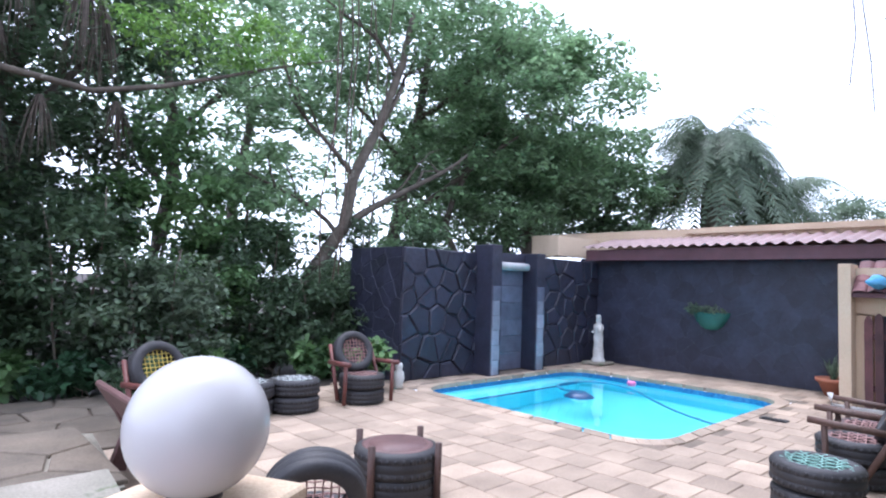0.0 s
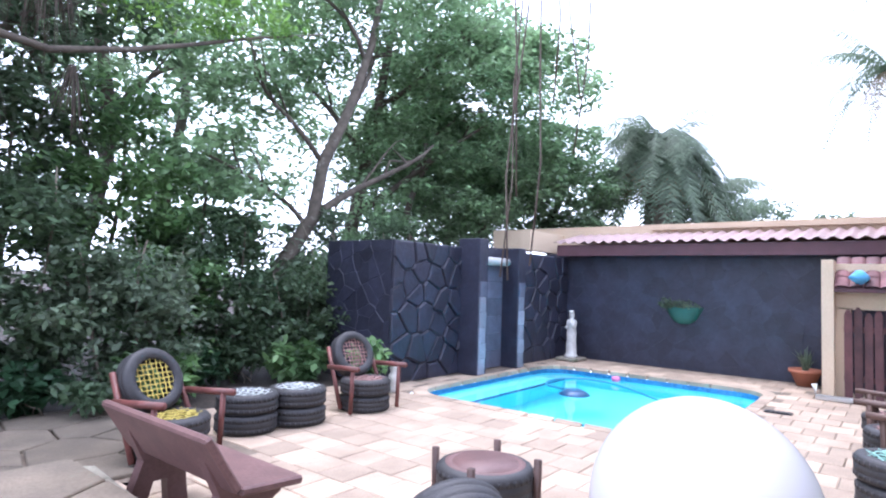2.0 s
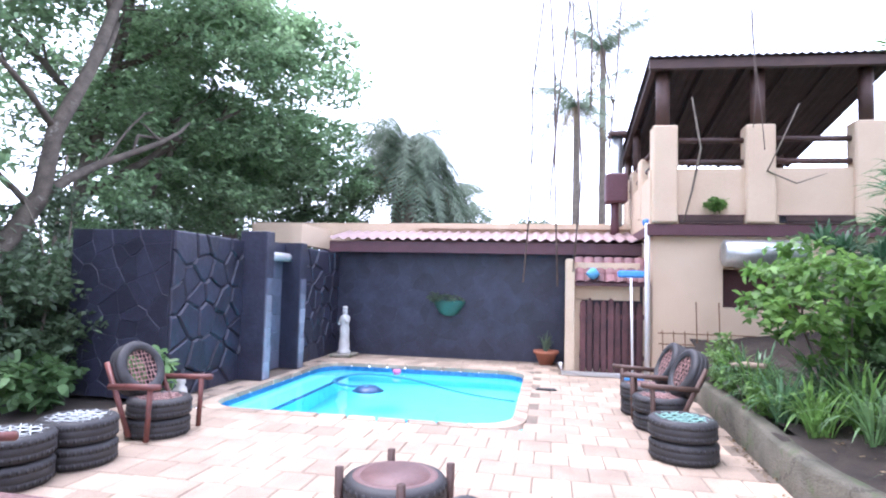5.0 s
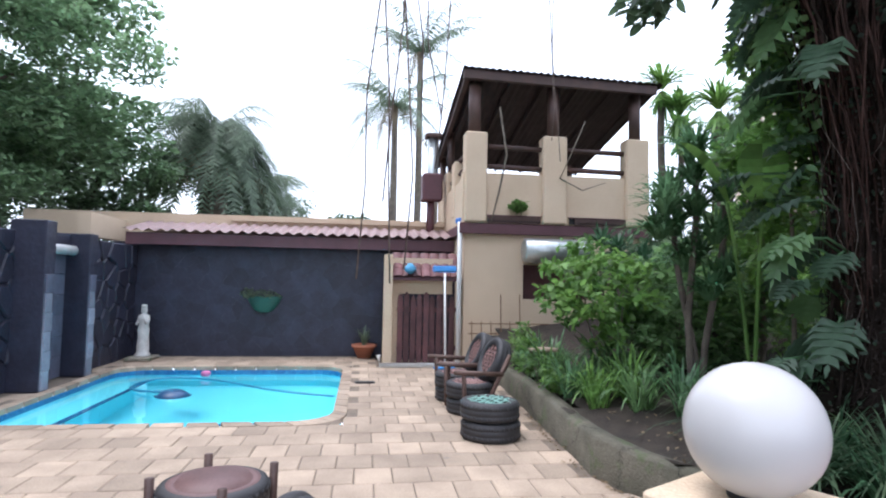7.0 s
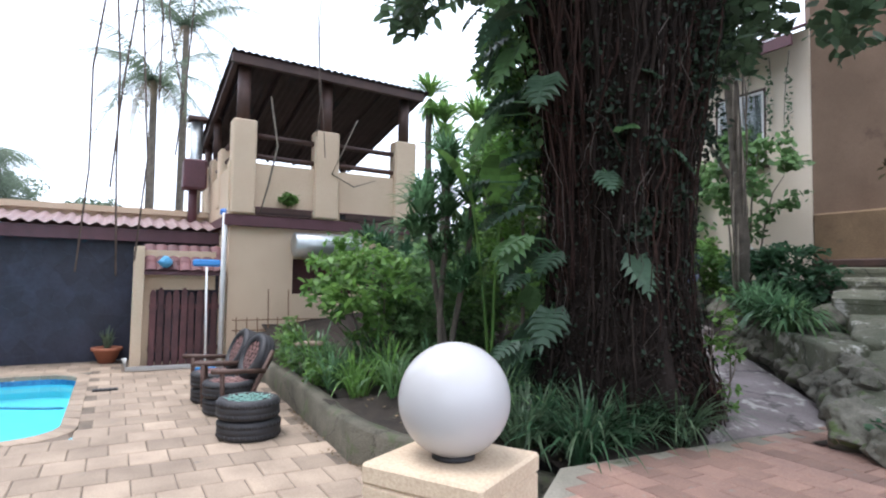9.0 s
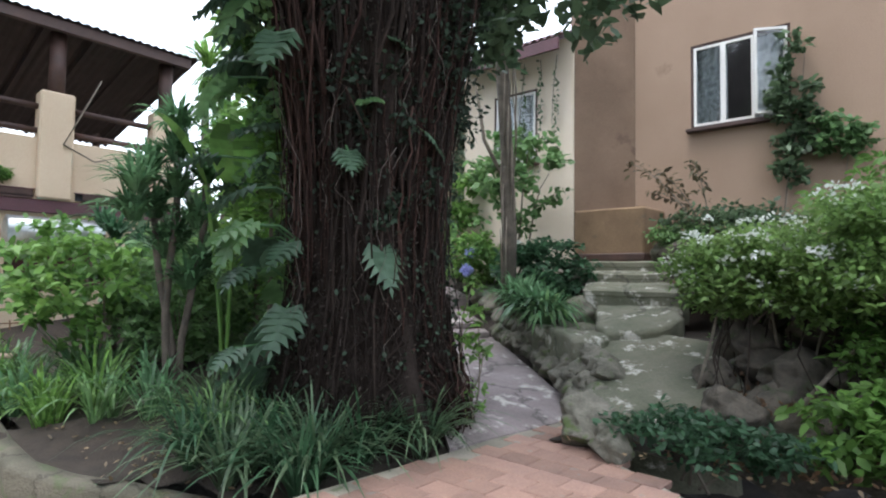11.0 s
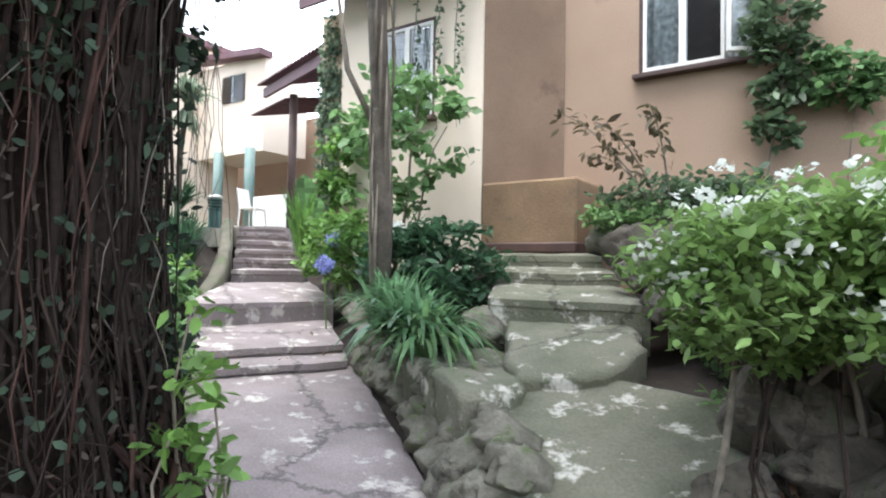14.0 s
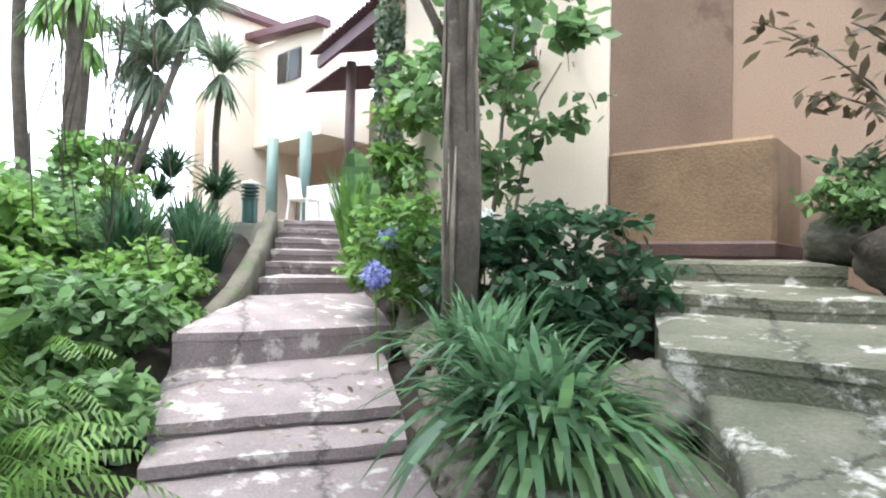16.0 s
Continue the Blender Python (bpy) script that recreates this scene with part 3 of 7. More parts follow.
# ---- stone feature wall, pillars and back wall ----
fw = struct("wall_feature", MB().box((7.39, 8.61, 1.2), (2.08, 1.62, 2.4)).box((9.2, 8.15, 1.2), (1.5, 0.7, 2.4)).box((11.2, 7.95, 1.2), (2.3, 0.7, 2.4)), BLACKSTONE, "black painted stone feature wall behind the pool", "wall")
stone_panel(fw, pose(6.36, 7.8, 0.0, 90), 2.06, 2.4, 0.36, BLACKSTONE, 3, 0.05)
stone_panel(fw, pose(10.05, 7.6, 0.0, 90), 2.3, 2.4, 0.36, BLACKSTONE, 4, 0.045)
stone_panel(fw, pose(6.35, 9.4, 0.0, 90, 0, -90), 1.6, 2.4, 0.42, BLACKSTONE, 5, 0.012, 0.001, 0.5, bevel=0.01)
wf = thing("waterfall_niche", "grey slate waterfall niche between two block pillars", "waterfall")
for x, h_p in ((8.38, 2.56), (9.78, 2.46)):
    part("pillar", MB().box((x, 7.58, h_p / 2), (0.3, 0.5, h_p), b=0.012), BLACKSTONE, wf, "black painted stone pillar")
    for i in range(6):
        part("facing", MB().box((x - 0.03 + 0.012 * (i % 2), 7.318, 0.01 + 0.29 * i + 0.145), (0.2 + 0.02 * (i % 2), 0.03, 0.283), b=0.006), SLATE_PALE if i < 5 else SLATE, wf, "pale slate facing")
for i in range(6):
    part("slate_panel", MB().box((9.08, 7.74, 0.18 + 0.35 * i), (1.1, 0.06, 0.342), b=0.005), SLATE, wf)
part("spout", MB().tube([(8.53, 7.6, 2.16), (9.63, 7.6, 2.16)], 0.085, 12), mat("pale_stone", (0.5, 0.5, 0.5), rough=0.7), wf, "pale round stone spout", True)
part("head", MB().box((9.08, 7.72, 2.32), (1.1, 0.12, 0.24)), BLACKSTONE, wf)
bw = struct("wall_back", MB().box((12.55, 4.15, 1.25), (0.3, 7.9, 2.5)), BLACKSTONE, "black painted rough stone wall behind the pool", "wall")
stone_panel(bw, pose(12.4, 8.0, 0.0, 90, 0, -90), 5.8, 2.45, 0.46, BLACKSTONE, 8, 0.009, 0.0, 0.42, bevel=0.004)
struct("fascia_board", MB().box((12.05, 4.1, 2.56), (0.06, 7.2, 0.26), b=0.004), MAROON, "maroon painted fascia board under the roof edge", "fascia")
rs = MB()
for i in range(181):
    y = 7.75 - 7.25 * i / 180
    z = 2.74 + 0.03 * math.sin(i * 2 * math.pi / 6)
    rs.v += [(11.92, y, z), (13.4, y, z + 0.3)]
    if i:
        q = 2 * i
        rs.f.append((q - 2, q - 1, q + 1, q))
struct("roof_sheet", rs, ROOFTIN, "pink-brown corrugated roof sheeting", "roof", True)
struct("soffit", MB().box((12.7, 4.1, 2.6), (1.2, 7.2, 0.03)), MAROON, "dark boarded soffit", "soffit")
struct("wall_parapet", MB().box((13.55, 5.2, 2.95), (0.25, 10.6, 0.62)).box((13.5, 2.4, 3.18), (0.35, 6.9, 0.12)).box((12.6, 8.35, 2.8), (2.0, 0.25, 0.5)), CREAM, "cream plastered parapet above the roof", "wall")

# ---- gate wall ----
gw = struct("wall_gate", MB().box((10.98, 2.12, 1.14), (0.5, 0.17, 2.28), b=0.006).box((11.1, 1.4, 1.85), (0.16, 1.28, 0.75)).box((11.1, 1.93, 0.75), (0.16, 0.22, 1.5)), CREAM, "cream plastered gate wall with a small tiled hood", "wall")
hood = thing("tiled_hood", "small hood of glazed terracotta pan tiles over the gate", "roof tiles")
tile = MB()
for i in range(9):
    w = math.pi * i / 8
    for x in (0, 0.30):
        tile.v.append((x, -0.105 * math.cos(w), (0.055 if x == 0 else 0.045) * math.sin(w)))
for i in range(8):
    tile.f.append((2 * i, 2 * i + 1, 2 * i + 3, 2 * i + 2))
tile_me = mesh_of("tile", tile, TERRACOTTA, True)
for r_ in range(3):
    for c_ in range(7):
        ob = new("tile", tile_me)
        ob.parent = hood
        ob.matrix_basis = pose(10.72 + 0.2 * r_, 0.63 + 0.2 * c_ + 0.1, 1.82 + 0.16 * r_ + 0.005 * (r_ % 2), 0, -38, 0)
part("batten", MB().box((10.78, 1.32, 1.79), (0.05, 1.45, 0.07)).box((11.0, 1.32, 1.98), (0.5, 1.4, 0.02), ry=-38), MAROON, hood)
GATEWOOD = mat("maroon_stained_wood", (0.125, 0.052, 0.052), (0.07, 0.032, 0.034), scale=4, rough=0.65, bump=0.4, bscale=60, rnd=0.25)
gate = thing("picket_gate", "maroon stained wooden picket gate, weathered", "gate")
for i in range(9):
    h = 1.42 + 0.05 * math.sin(i * 2.1)
    y = 1.86 - 0.135 * i
    mb = MB().prism([(-0.055, 0), (0.055, 0), (0.055, h - 0.08), (0.02, h), (-0.02, h), (-0.055, h - 0.08)], -0.012, 0.012)
    ob = part("picket", mb, GATEWOOD, gate)
    ob.matrix_basis = pose(10.97, y, 0.05, 90, 0, -90 + 2 * math.sin(i * 1.7)) @ pose(0, 0, 0, 0, 0, 1.2 * math.sin(i * 3.1))
for z in (0.35, 1.15):
    part("rail", MB().box((11.0, 1.3, z), (0.03, 1.25, 0.09), b=0.004), GATEWOOD, gate)
# added black panel gives the gaps between the pickets their shade
struct("gate_shadow_room", MB().box((11.9, 1.3, 1.1), (0.1, 1.5, 2.2)), BLACKSTONE, "black panel standing for the shade behind the gate", "wall")

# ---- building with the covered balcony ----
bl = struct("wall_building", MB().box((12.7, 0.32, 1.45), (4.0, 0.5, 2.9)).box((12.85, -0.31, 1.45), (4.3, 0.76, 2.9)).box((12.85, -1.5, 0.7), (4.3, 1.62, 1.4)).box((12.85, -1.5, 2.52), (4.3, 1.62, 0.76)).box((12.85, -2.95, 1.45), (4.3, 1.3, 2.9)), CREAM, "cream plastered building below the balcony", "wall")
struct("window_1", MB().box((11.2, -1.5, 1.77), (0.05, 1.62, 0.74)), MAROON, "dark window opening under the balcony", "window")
struct("balcony_beam", MB().box((10.62, -1.4, 2.86), (0.14, 4.2, 0.22), b=0.01).box((12.6, 0.6, 2.86), (4.0, 0.1, 0.2)), MAROON, "dark brown beam below the balcony", "beam")
balc = thing("balcony", "cream plastered balcony parapet with square posts and pole rails", "balcony")
part("parapet", MB().box((10.68, -1.4, 3.5), (0.2, 4.1, 1.06), b=0.01).box((12.6, 0.52, 3.45), (4.0, 0.2, 0.95), b=0.01).box((12.7, -1.4, 3.0), (4.0, 4.0, 0.1)), CREAM, balc)
for y, top in ((0.38, 4.87), (-1.31, 4.85), (-3.15, 4.88)):
    part("post", MB().box((10.66, y, (top + 2.99) / 2), (0.36, 0.46 if y > 0 else 0.52, top - 2.99), b=0.03), CREAM, balc)
for x in (12.0, 13.3, 14.5):
    part("post", MB().box((x, 0.50, 3.85), (0.4, 0.28, 1.3), b=0.03), CREAM, balc)
for y0, y1 in ((0.15, -1.05), (-1.57, -2.9)):
    for z in (4.18, 4.6):
        part("rail", MB().tube([(10.66, y0, z), (10.66, y1, z - 0.02)], 0.055, 9), BROWNWOOD, balc, smooth=True)
for z in (4.2, 4.5):
    part("rail", MB().tube([(10.8, 0.5, z), (14.6, 0.5, z)], 0.05, 9), BROWNWOOD, balc, smooth=True)
for y0, y1 in ((0.12, -1.0), (-1.75, -2.9)):
    part("planter_slot", MB().box((10.56, (y0 + y1) / 2, 3.06), (0.06, y0 - y1, 0.16)), BROWNWOOD, balc, "dark planter slot")
roof = thing("balcony_roof", "dark timber lean-to roof over the balcony", "roof")
def rz_(x):
    return 6.13 - 0.20 * (x - 10.3)
rb = MB()
for i in range(121):
    y = 0.72 - 4.35 * i / 120
    dz = 0.02 * math.sin(i * 2 * math.pi / 4) - 0.022 * (0.72 - y)
    rb.v += [(10.25, y, rz_(10.25) + dz), (15.4, y, rz_(15.4) + dz)]
    if i:
        rb.f.append((2 * i - 2, 2 * i - 1, 2 * i + 1, 2 * i))
ROOFDARK = mat("near_black_boards", (0.038, 0.026, 0.028), (0.022, 0.016, 0.017), scale=4, rough=0.8, bump=0.3)
part("sheet", rb, ROOFDARK, roof, smooth=True)
part("edge_beam", MB().box((10.38, -1.4, 5.97), (0.12, 4.2, 0.18), rx=1.25), BROWNWOOD, roof)
part("edge_beam", MB().box((12.8, 0.6, 5.57), (5.0, 0.1, 0.16), ry=11.3), BROWNWOOD, roof)
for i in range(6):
    part("rafter", MB().box((12.8, 0.4 - 0.75 * i, 5.53), (5.0, 0.07, 0.13), ry=11.3), ROOFDARK, roof)
for x, y, z0, z1 in ((10.66, 0.40, 4.87, 5.95), (10.66, -1.31, 4.85, 5.92), (10.66, -3.15, 4.88, 5.88), (13.3, 0.5, 4.4, 5.6), (14.8, 0.5, 3.0, 5.3), (14.8, -3.2, 3.0, 5.3)):
    part("roof_post", MB().tube([(x, y, z0), (x, y, z1)], 0.13 if x < 11 else 0.09, 10), BROWNWOOD, roof, smooth=True)
fp = thing("braai_chimney", "steel braai flue with brown hood beside the balcony", "chimney")
STEEL = mat("galvanised_steel", (0.55, 0.58, 0.58), (0.42, 0.45, 0.45), scale=6, rough=0.35, bump=0.1, metal=0.8)
part("flue", MB().tube([(13.4, 0.95, 3.2), (13.4, 0.95, 5.4)], 0.14, 14), STEEL, fp, smooth=True)
part("cowl", MB().box((13.4, 0.95, 5.45), (0.42, 0.42, 0.1), b=0.02), BROWNWOOD, fp)
part("hood", MB().box((13.3, 0.98, 4.1), (0.5, 0.5, 0.7), b=0.04), MAROON, fp)
part("flue_foot", MB().tube([(13.3, 1.0, 2.8), (13.3, 1.0, 3.8)], 0.1, 10), MAROON, fp, smooth=True)
geyser = thing("water_heater", "galvanised cylindrical water heater on the wall under the balcony", "water heater")
part("tank", MB().lathe([(0.0, 0.0), (0.18, 0.0), (0.25, 0.03), (0.25, 1.4), (0.18, 1.44), (0.0, 1.44)], (10.45, -0.62, 2.42), 24, pose(0, 0, 0, 90).to_3x3()), STEEL, geyser, smooth=True)
for y in (-0.9, -1.8):
    part("bracket", MB().box((10.6, y, 2.2), (0.3, 0.05, 0.1)), STEEL, geyser)
dp = thing("downpipe", "white plastic downpipe with a pipe along the floor", "pipe")
part("riser", MB().tube([(10.62, 0.68, 0.04), (10.62, 0.68, 2.95), (10.9, 0.68, 3.05)], 0.05, 10), PIPEWHITE, dp, smooth=True)
part("floor_pipe", MB().tube([(10.62, 2.3, 0.25), (10.62, 2.28, 0.05), (10.6, 0.3, 0.05)], 0.045, 10), PIPEWHITE, dp, smooth=True)
part("elbow", MB().lathe([(0.0, 0.07), (0.07, 0.05), (0.08, 0), (0.07, -0.06)], (10.75, 0.68, 3.02), 12), mat("blue_plastic", (0.05, 0.2, 0.6), rough=0.4, bump=0), dp, "blue elbow", True)

# ---- raised patio, path, steps ----
patio_poly = [(-6, -0.6), (-0.4, -1.75), (0.9, -2.5), (1.35, -3.1), (1.85, -3.75), (1.9, -1.8), (2.0, -0.3), (0.85, 1.15), (0.85, 1.75), (0.9, 3.0), (1.0, 4.24), (-6, 4.24)]
patio_floor = struct("patio", MB().prism(patio_poly, -0.05, 0.42), CONCRETE, "raised concrete base of the brick patio", "patio")


def ramp_slab(name, corners, thick, material, label, category="slab", div=12, wob=0.03, parent=None):
    """A worn slab over four corners (with heights), its outline a little uneven, edges rounded."""
    c = [Vector(p) for p in corners]
    ring = []
    for i in range(4):
        for j in range(div):
            p = c[i].lerp(c[(i + 1) % 4], j / div)
            o = noise.noise_vector(p * 1.7) * wob + noise.noise_vector(p * 8.0) * 0.022
            ring.append(Vector((p.x + o.x, p.y + o.y, p.z + o.z * 0.3)))
    mid = sum(ring, Vector()) / len(ring)
    n = len(ring)
    v = [(p.x, p.y, p.z - thick) for p in ring] + [(p.x, p.y, p.z - 0.05) for p in ring] + [tuple(p.lerp(mid, 0.008) - Vector((0, 0, 0.016))) for p in ring] + [tuple(p.lerp(mid, 0.035) + Vector((0, 0, 0.012 * noise.noise(p * 7)))) for p in ring]
    for q in (0.15, 0.3, 0.5, 0.72):
        v += [tuple(p.lerp(mid, q) + Vector((0, 0, 0.008 + 0.028 * noise.noise(p.lerp(mid, q) * 3.5)))) for p in ring]
    v.append(tuple(mid + Vector((0, 0, 0.01))))
    f = []
    for a in range(7):
        f += [(a * n + k, a * n + (k + 1) % n, (a + 1) * n + (k + 1) % n, (a + 1) * n + k) for k in range(n)]
    f += [(7 * n + k, 7 * n + (k + 1) % n, 8 * n) for k in range(n)]
    ob = part(name, MB().add(v, f), material, parent, smooth=True)
    return ob if parent else tagged(ob, label, category, "", "structure")


def st(D, lat, z):
    return (1.82 + 0.66 * D - 0.751 * lat, -2.92 - 0.751 * D - 0.66 * lat, z)


def tread(name, fl, fr, br, bl, z0, z1, thick, material, parent, nose=0.035, nx=14, ny=8):
    """A flat worn tread over four plan corners, front edge sharp and a little uneven, its riser set back below the nose."""
    fl, fr, br, bl = (Vector(p) for p in (fl, fr, br, bl))
    back = ((bl + br) / 2 - (fl + fr) / 2).normalized()
    v = []
    for j in range(ny + 1):
        for i in range(nx + 1):
            a, b = i / nx, j / ny
            p = fl.lerp(fr, a).lerp(bl.lerp(br, a), b)
            edge = 1.0 if j in (0, ny) or i in (0, nx) else 0.0
            o = noise.noise_vector(Vector((p.x * 3, p.y * 3, z0)))
            p = p + Vector((o.x, o.y)) * (0.02 * edge) + Vector((noise.noise(Vector((p.x * 14, p.y * 14, 1))),) * 2) * 0.01 * edge
            z = z0 + (z1 - z0) * b + 0.012 * noise.noise(Vector((p.x * 2.2, p.y * 2.2, 5))) + 0.004 * noise.noise(Vector((p.x * 9, p.y * 9, 5))) - (0.012 if edge else 0)
            v.append((p.x, p.y, z))
    w = nx + 1
    f = [(j * w + i, j * w + i + 1, (j + 1) * w + i + 1, (j + 1) * w + i) for j in range(ny) for i in range(nx)]
    ring = [i for i in range(w)] + [j * w + nx for j in range(1, ny + 1)] + [ny * w + i for i in range(nx - 1, -1, -1)] + [j * w for j in range(ny - 1, 0, -1)]
    m = len(ring)
    for d, dz in ((0.0, 0.06), (nose, 0.075), (nose + 0.012, thick)):
        v += [(v[q][0] + back.x * d, v[q][1] + back.y * d, v[q][2] - dz - 0.01 * noise.noise(Vector((v[q][0] * 7, v[q][1] * 7, dz)))) for q in ring]
    n0 = (nx + 1) * (ny + 1)
    for k in range(m):
        k2 = (k + 1) % m
        f.append((ring[k2], ring[k], n0 + k, n0 + k2))
        for r in (0, 1):
            f.append((n0 + r * m + k2, n0 + r * m + k, n0 + (r + 1) * m + k, n0 + (r + 1) * m + k2))
    return part(name, MB().add(v, f), material, parent)


pa = tread("path", (1.7, -3.62), (1.95, -1.9), (4.85, -4.1), (4.25, -5.5), 0.44, 0.87, 0.4, PATHSTONE, None, 0.0, 16, 22)
tagged(pa, "worn mauve-grey concrete garden path with pale lime stains", "path", "", "structure")
stair = thing("garden_stair", "worn concrete garden steps rising to the house", "steps", kind="structure")
tread("step", (4.78, -4.07), (4.17, -5.31), (4.62, -5.7), (5.3, -4.4), 0.95, 0.97, 0.2, PATHSTONE, stair)
tread("step", (5.1, -4.22), (4.46, -5.54), (5.7, -6.5), (6.4, -4.95), 1.06, 1.21, 0.26, PATHSTONE, stair)
tread("step", (5.95, -4.72), (5.46, -6.41), (7.1, -7.5), (7.0, -5.85), 1.43, 1.62, 0.34, PATHSTONE, stair, 0.012)
for i in range(6):
    q = i / 5
    a, b = st(5.95 + 0.52 * i, -1.9 - 0.5 * q, 0), st(6.55 + 0.42 * i, -1.0 - 0.6 * q, 0)
    d = (0.66 * 0.7, -0.751 * 0.7)
    tread("step", a[:2], b[:2], (b[0] + d[0], b[1] + d[1]), (a[0] + d[0], a[1] + d[1]), 1.79 + 0.157 * i, 1.8 + 0.157 * i, 0.3, PATHSTONE, stair, 0.02, 10, 4)
ramp_slab("landing", [st(8.7, -2.7, 2.58), st(8.7, -1.6, 2.58), (16, -13, 2.6), (16, -8.5, 2.6)], 0.4, CONCRETE, "paved landing above the steps", "landing")
kw = MB()
for i, p in enumerate((st(4.3, -1.92, 1.4), st(4.9, -1.98, 1.52), st(5.5, -2.0, 1.72), st(6.2, -2.08, 1.96), st(7.0, -2.25, 2.2), st(7.8, -2.42, 2.45), st(8.7, -2.62, 2.7))):
    for lat, dz in ((0.09, -0.5), (0.09, -0.03), (0.05, 0.0), (-0.06, 0.0), (-0.1, -0.04), (-0.1, -0.5)):
        o = 0.02 * math.sin(i * 2.7 + lat * 30)
        kw.v.append((p[0] - 0.751 * (lat + o), p[1] - 0.66 * (lat + o), p[2] + dz + o))
    if i:
        for k in range(5):
            q = 6 * i + k
            kw.f.append((q - 6, q, q + 1, q - 5))
struct("stair_kerb", kw, MOSSWALL, "low mossy concrete kerb beside the steps", "kerb", True)

rs_ = thing("side_steps", "mossy stone slabs climbing to the house wall", "steps", kind="structure")
tread("slab", (1.45, -5.8), (2.85, -5.7), (3.2, -6.5), (1.95, -6.6), 1.6, 1.72, 0.4, MOSSSTONE, rs_, 0.01)
tread("slab", (1.9, -6.5), (3.25, -6.4), (3.6, -7.1), (2.25, -7.15), 1.83, 1.9, 0.4, MOSSSTONE, rs_, 0.01)
tread("slab", (2.25, -7.0), (3.65, -7.0), (4.1, -7.48), (2.5, -7.48), 2.02, 2.05, 0.4, MOSSSTONE, rs_, 0.01)


def rough_top(name, poly, zf, thick, material, amp, label, category, group="", parent=None, slump=0.05):
    """A rough stone over a plan outline: knobbly top that follows zf(x, y), edges broken down, sides to the ground."""
    P = [Vector(p) for p in poly]
    c = sum(P, Vector((0, 0))) / len(P)
    n, rings = 72, 16
    per = []
    L = [(P[(k + 1) % len(P)] - P[k]).length for k in range(len(P))]
    for k in range(n):
        d = sum(L) * k / n
        q = 0
        while d > L[q]:
            d -= L[q]
            q += 1
        per.append(P[q].lerp(P[(q + 1) % len(P)], d / L[q]))
    v, f = [], []
    for r in range(rings + 1):
        t = r / rings
        for k in range(n):
            p = per[k].lerp(c, 1 - t) if r < rings else per[k]
            o = noise.noise_vector(Vector((p.x * 4, p.y * 4, 2.0))) * (0.06 * t)
            x, y = p.x + o.x, p.y + o.y
            z = zf(x, y) + amp * (noise.noise(Vector((x * 3, y * 3, 1))) + 0.55 * noise.noise(Vector((x * 9, y * 9, 4))) + 0.25 * noise.noise(Vector((x * 22, y * 22, 4)))) - slump * max(0.0, (t - 0.9) / 0.1) ** 2
            v.append((x, y, z))
    for q, (g_, dz, wob) in enumerate(((1.0, 0.025, 0.0), (0.998, 0.09, 0.01), (1.0, 0.4, 0.05), (0.985, 0.7, 0.06), (0.99, 1.0, 0.06))):
        for k in range(n):
            b = v[rings * n + k]
            o = noise.noise(Vector((b[0] * 8, b[1] * 8, q * 3.0))) * wob
            p = Vector((b[0], b[1])).lerp(c, 1 - g_ - o)
            v.append((p.x, p.y, b[2] - thick * dz))
    for r in range(rings + 5):
        for k in range(n):
            k2 = (k + 1) % n
            f.append((r * n + k, (r + 1) * n + k, (r + 1) * n + k2, r * n + k2))
    ob = part(name, MB().add(v, f), material, parent, "", True)
    return ob if parent else tagged(ob, label, category, group)


rough_top("slab", [(1.55, -3.3), (1.8, -3.75), (2.0, -4.1), (2.06, -4.75), (1.5, -5.05), (0.75, -4.9), (0.42, -4.1), (0.25, -3.25), (0.9, -3.05)], lambda x, y: 0.69 + 0.29 * (-3.4 - y), 0.5, MOSSSTONE, 0.016, "", "", "", rs_, 0.035)
rough_top("slab", [(2.02, -4.62), (2.3, -5.05), (2.62, -5.68), (2.8, -5.95), (1.6, -6.0), (1.4, -5.35), (1.45, -4.85)], lambda x, y: 1.14 + 0.23 * (-4.6 - y), 0.45, MOSSSTONE, 0.016, "", "", "", rs_, 0.035)
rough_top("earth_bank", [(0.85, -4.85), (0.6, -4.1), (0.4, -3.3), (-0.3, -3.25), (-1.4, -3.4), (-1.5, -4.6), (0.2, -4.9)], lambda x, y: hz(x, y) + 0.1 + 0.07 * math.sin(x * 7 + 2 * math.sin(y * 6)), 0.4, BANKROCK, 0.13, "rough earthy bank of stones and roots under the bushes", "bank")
rough_top("flat_rock", [(2.15, -4.12), (2.62, -4.5), (3.05, -4.8), (3.45, -5.2), (3.2, -5.75), (2.5, -5.6), (2.1, -5.15), (1.88, -4.5)], lambda x, y: 1.14 + 0.06 * (x - 2.4), 0.55, MOSSSTONE, 0.02, "broad flat mossy green rock beside the path", "rock")
EDGE = [(1.66, -3.4), (1.92, -3.72), (2.2, -4.05), (2.55, -4.42), (2.95, -4.72), (3.4, -5.02), (3.85, -5.28), (4.22, -5.5)]
re_ = random.Random(11)
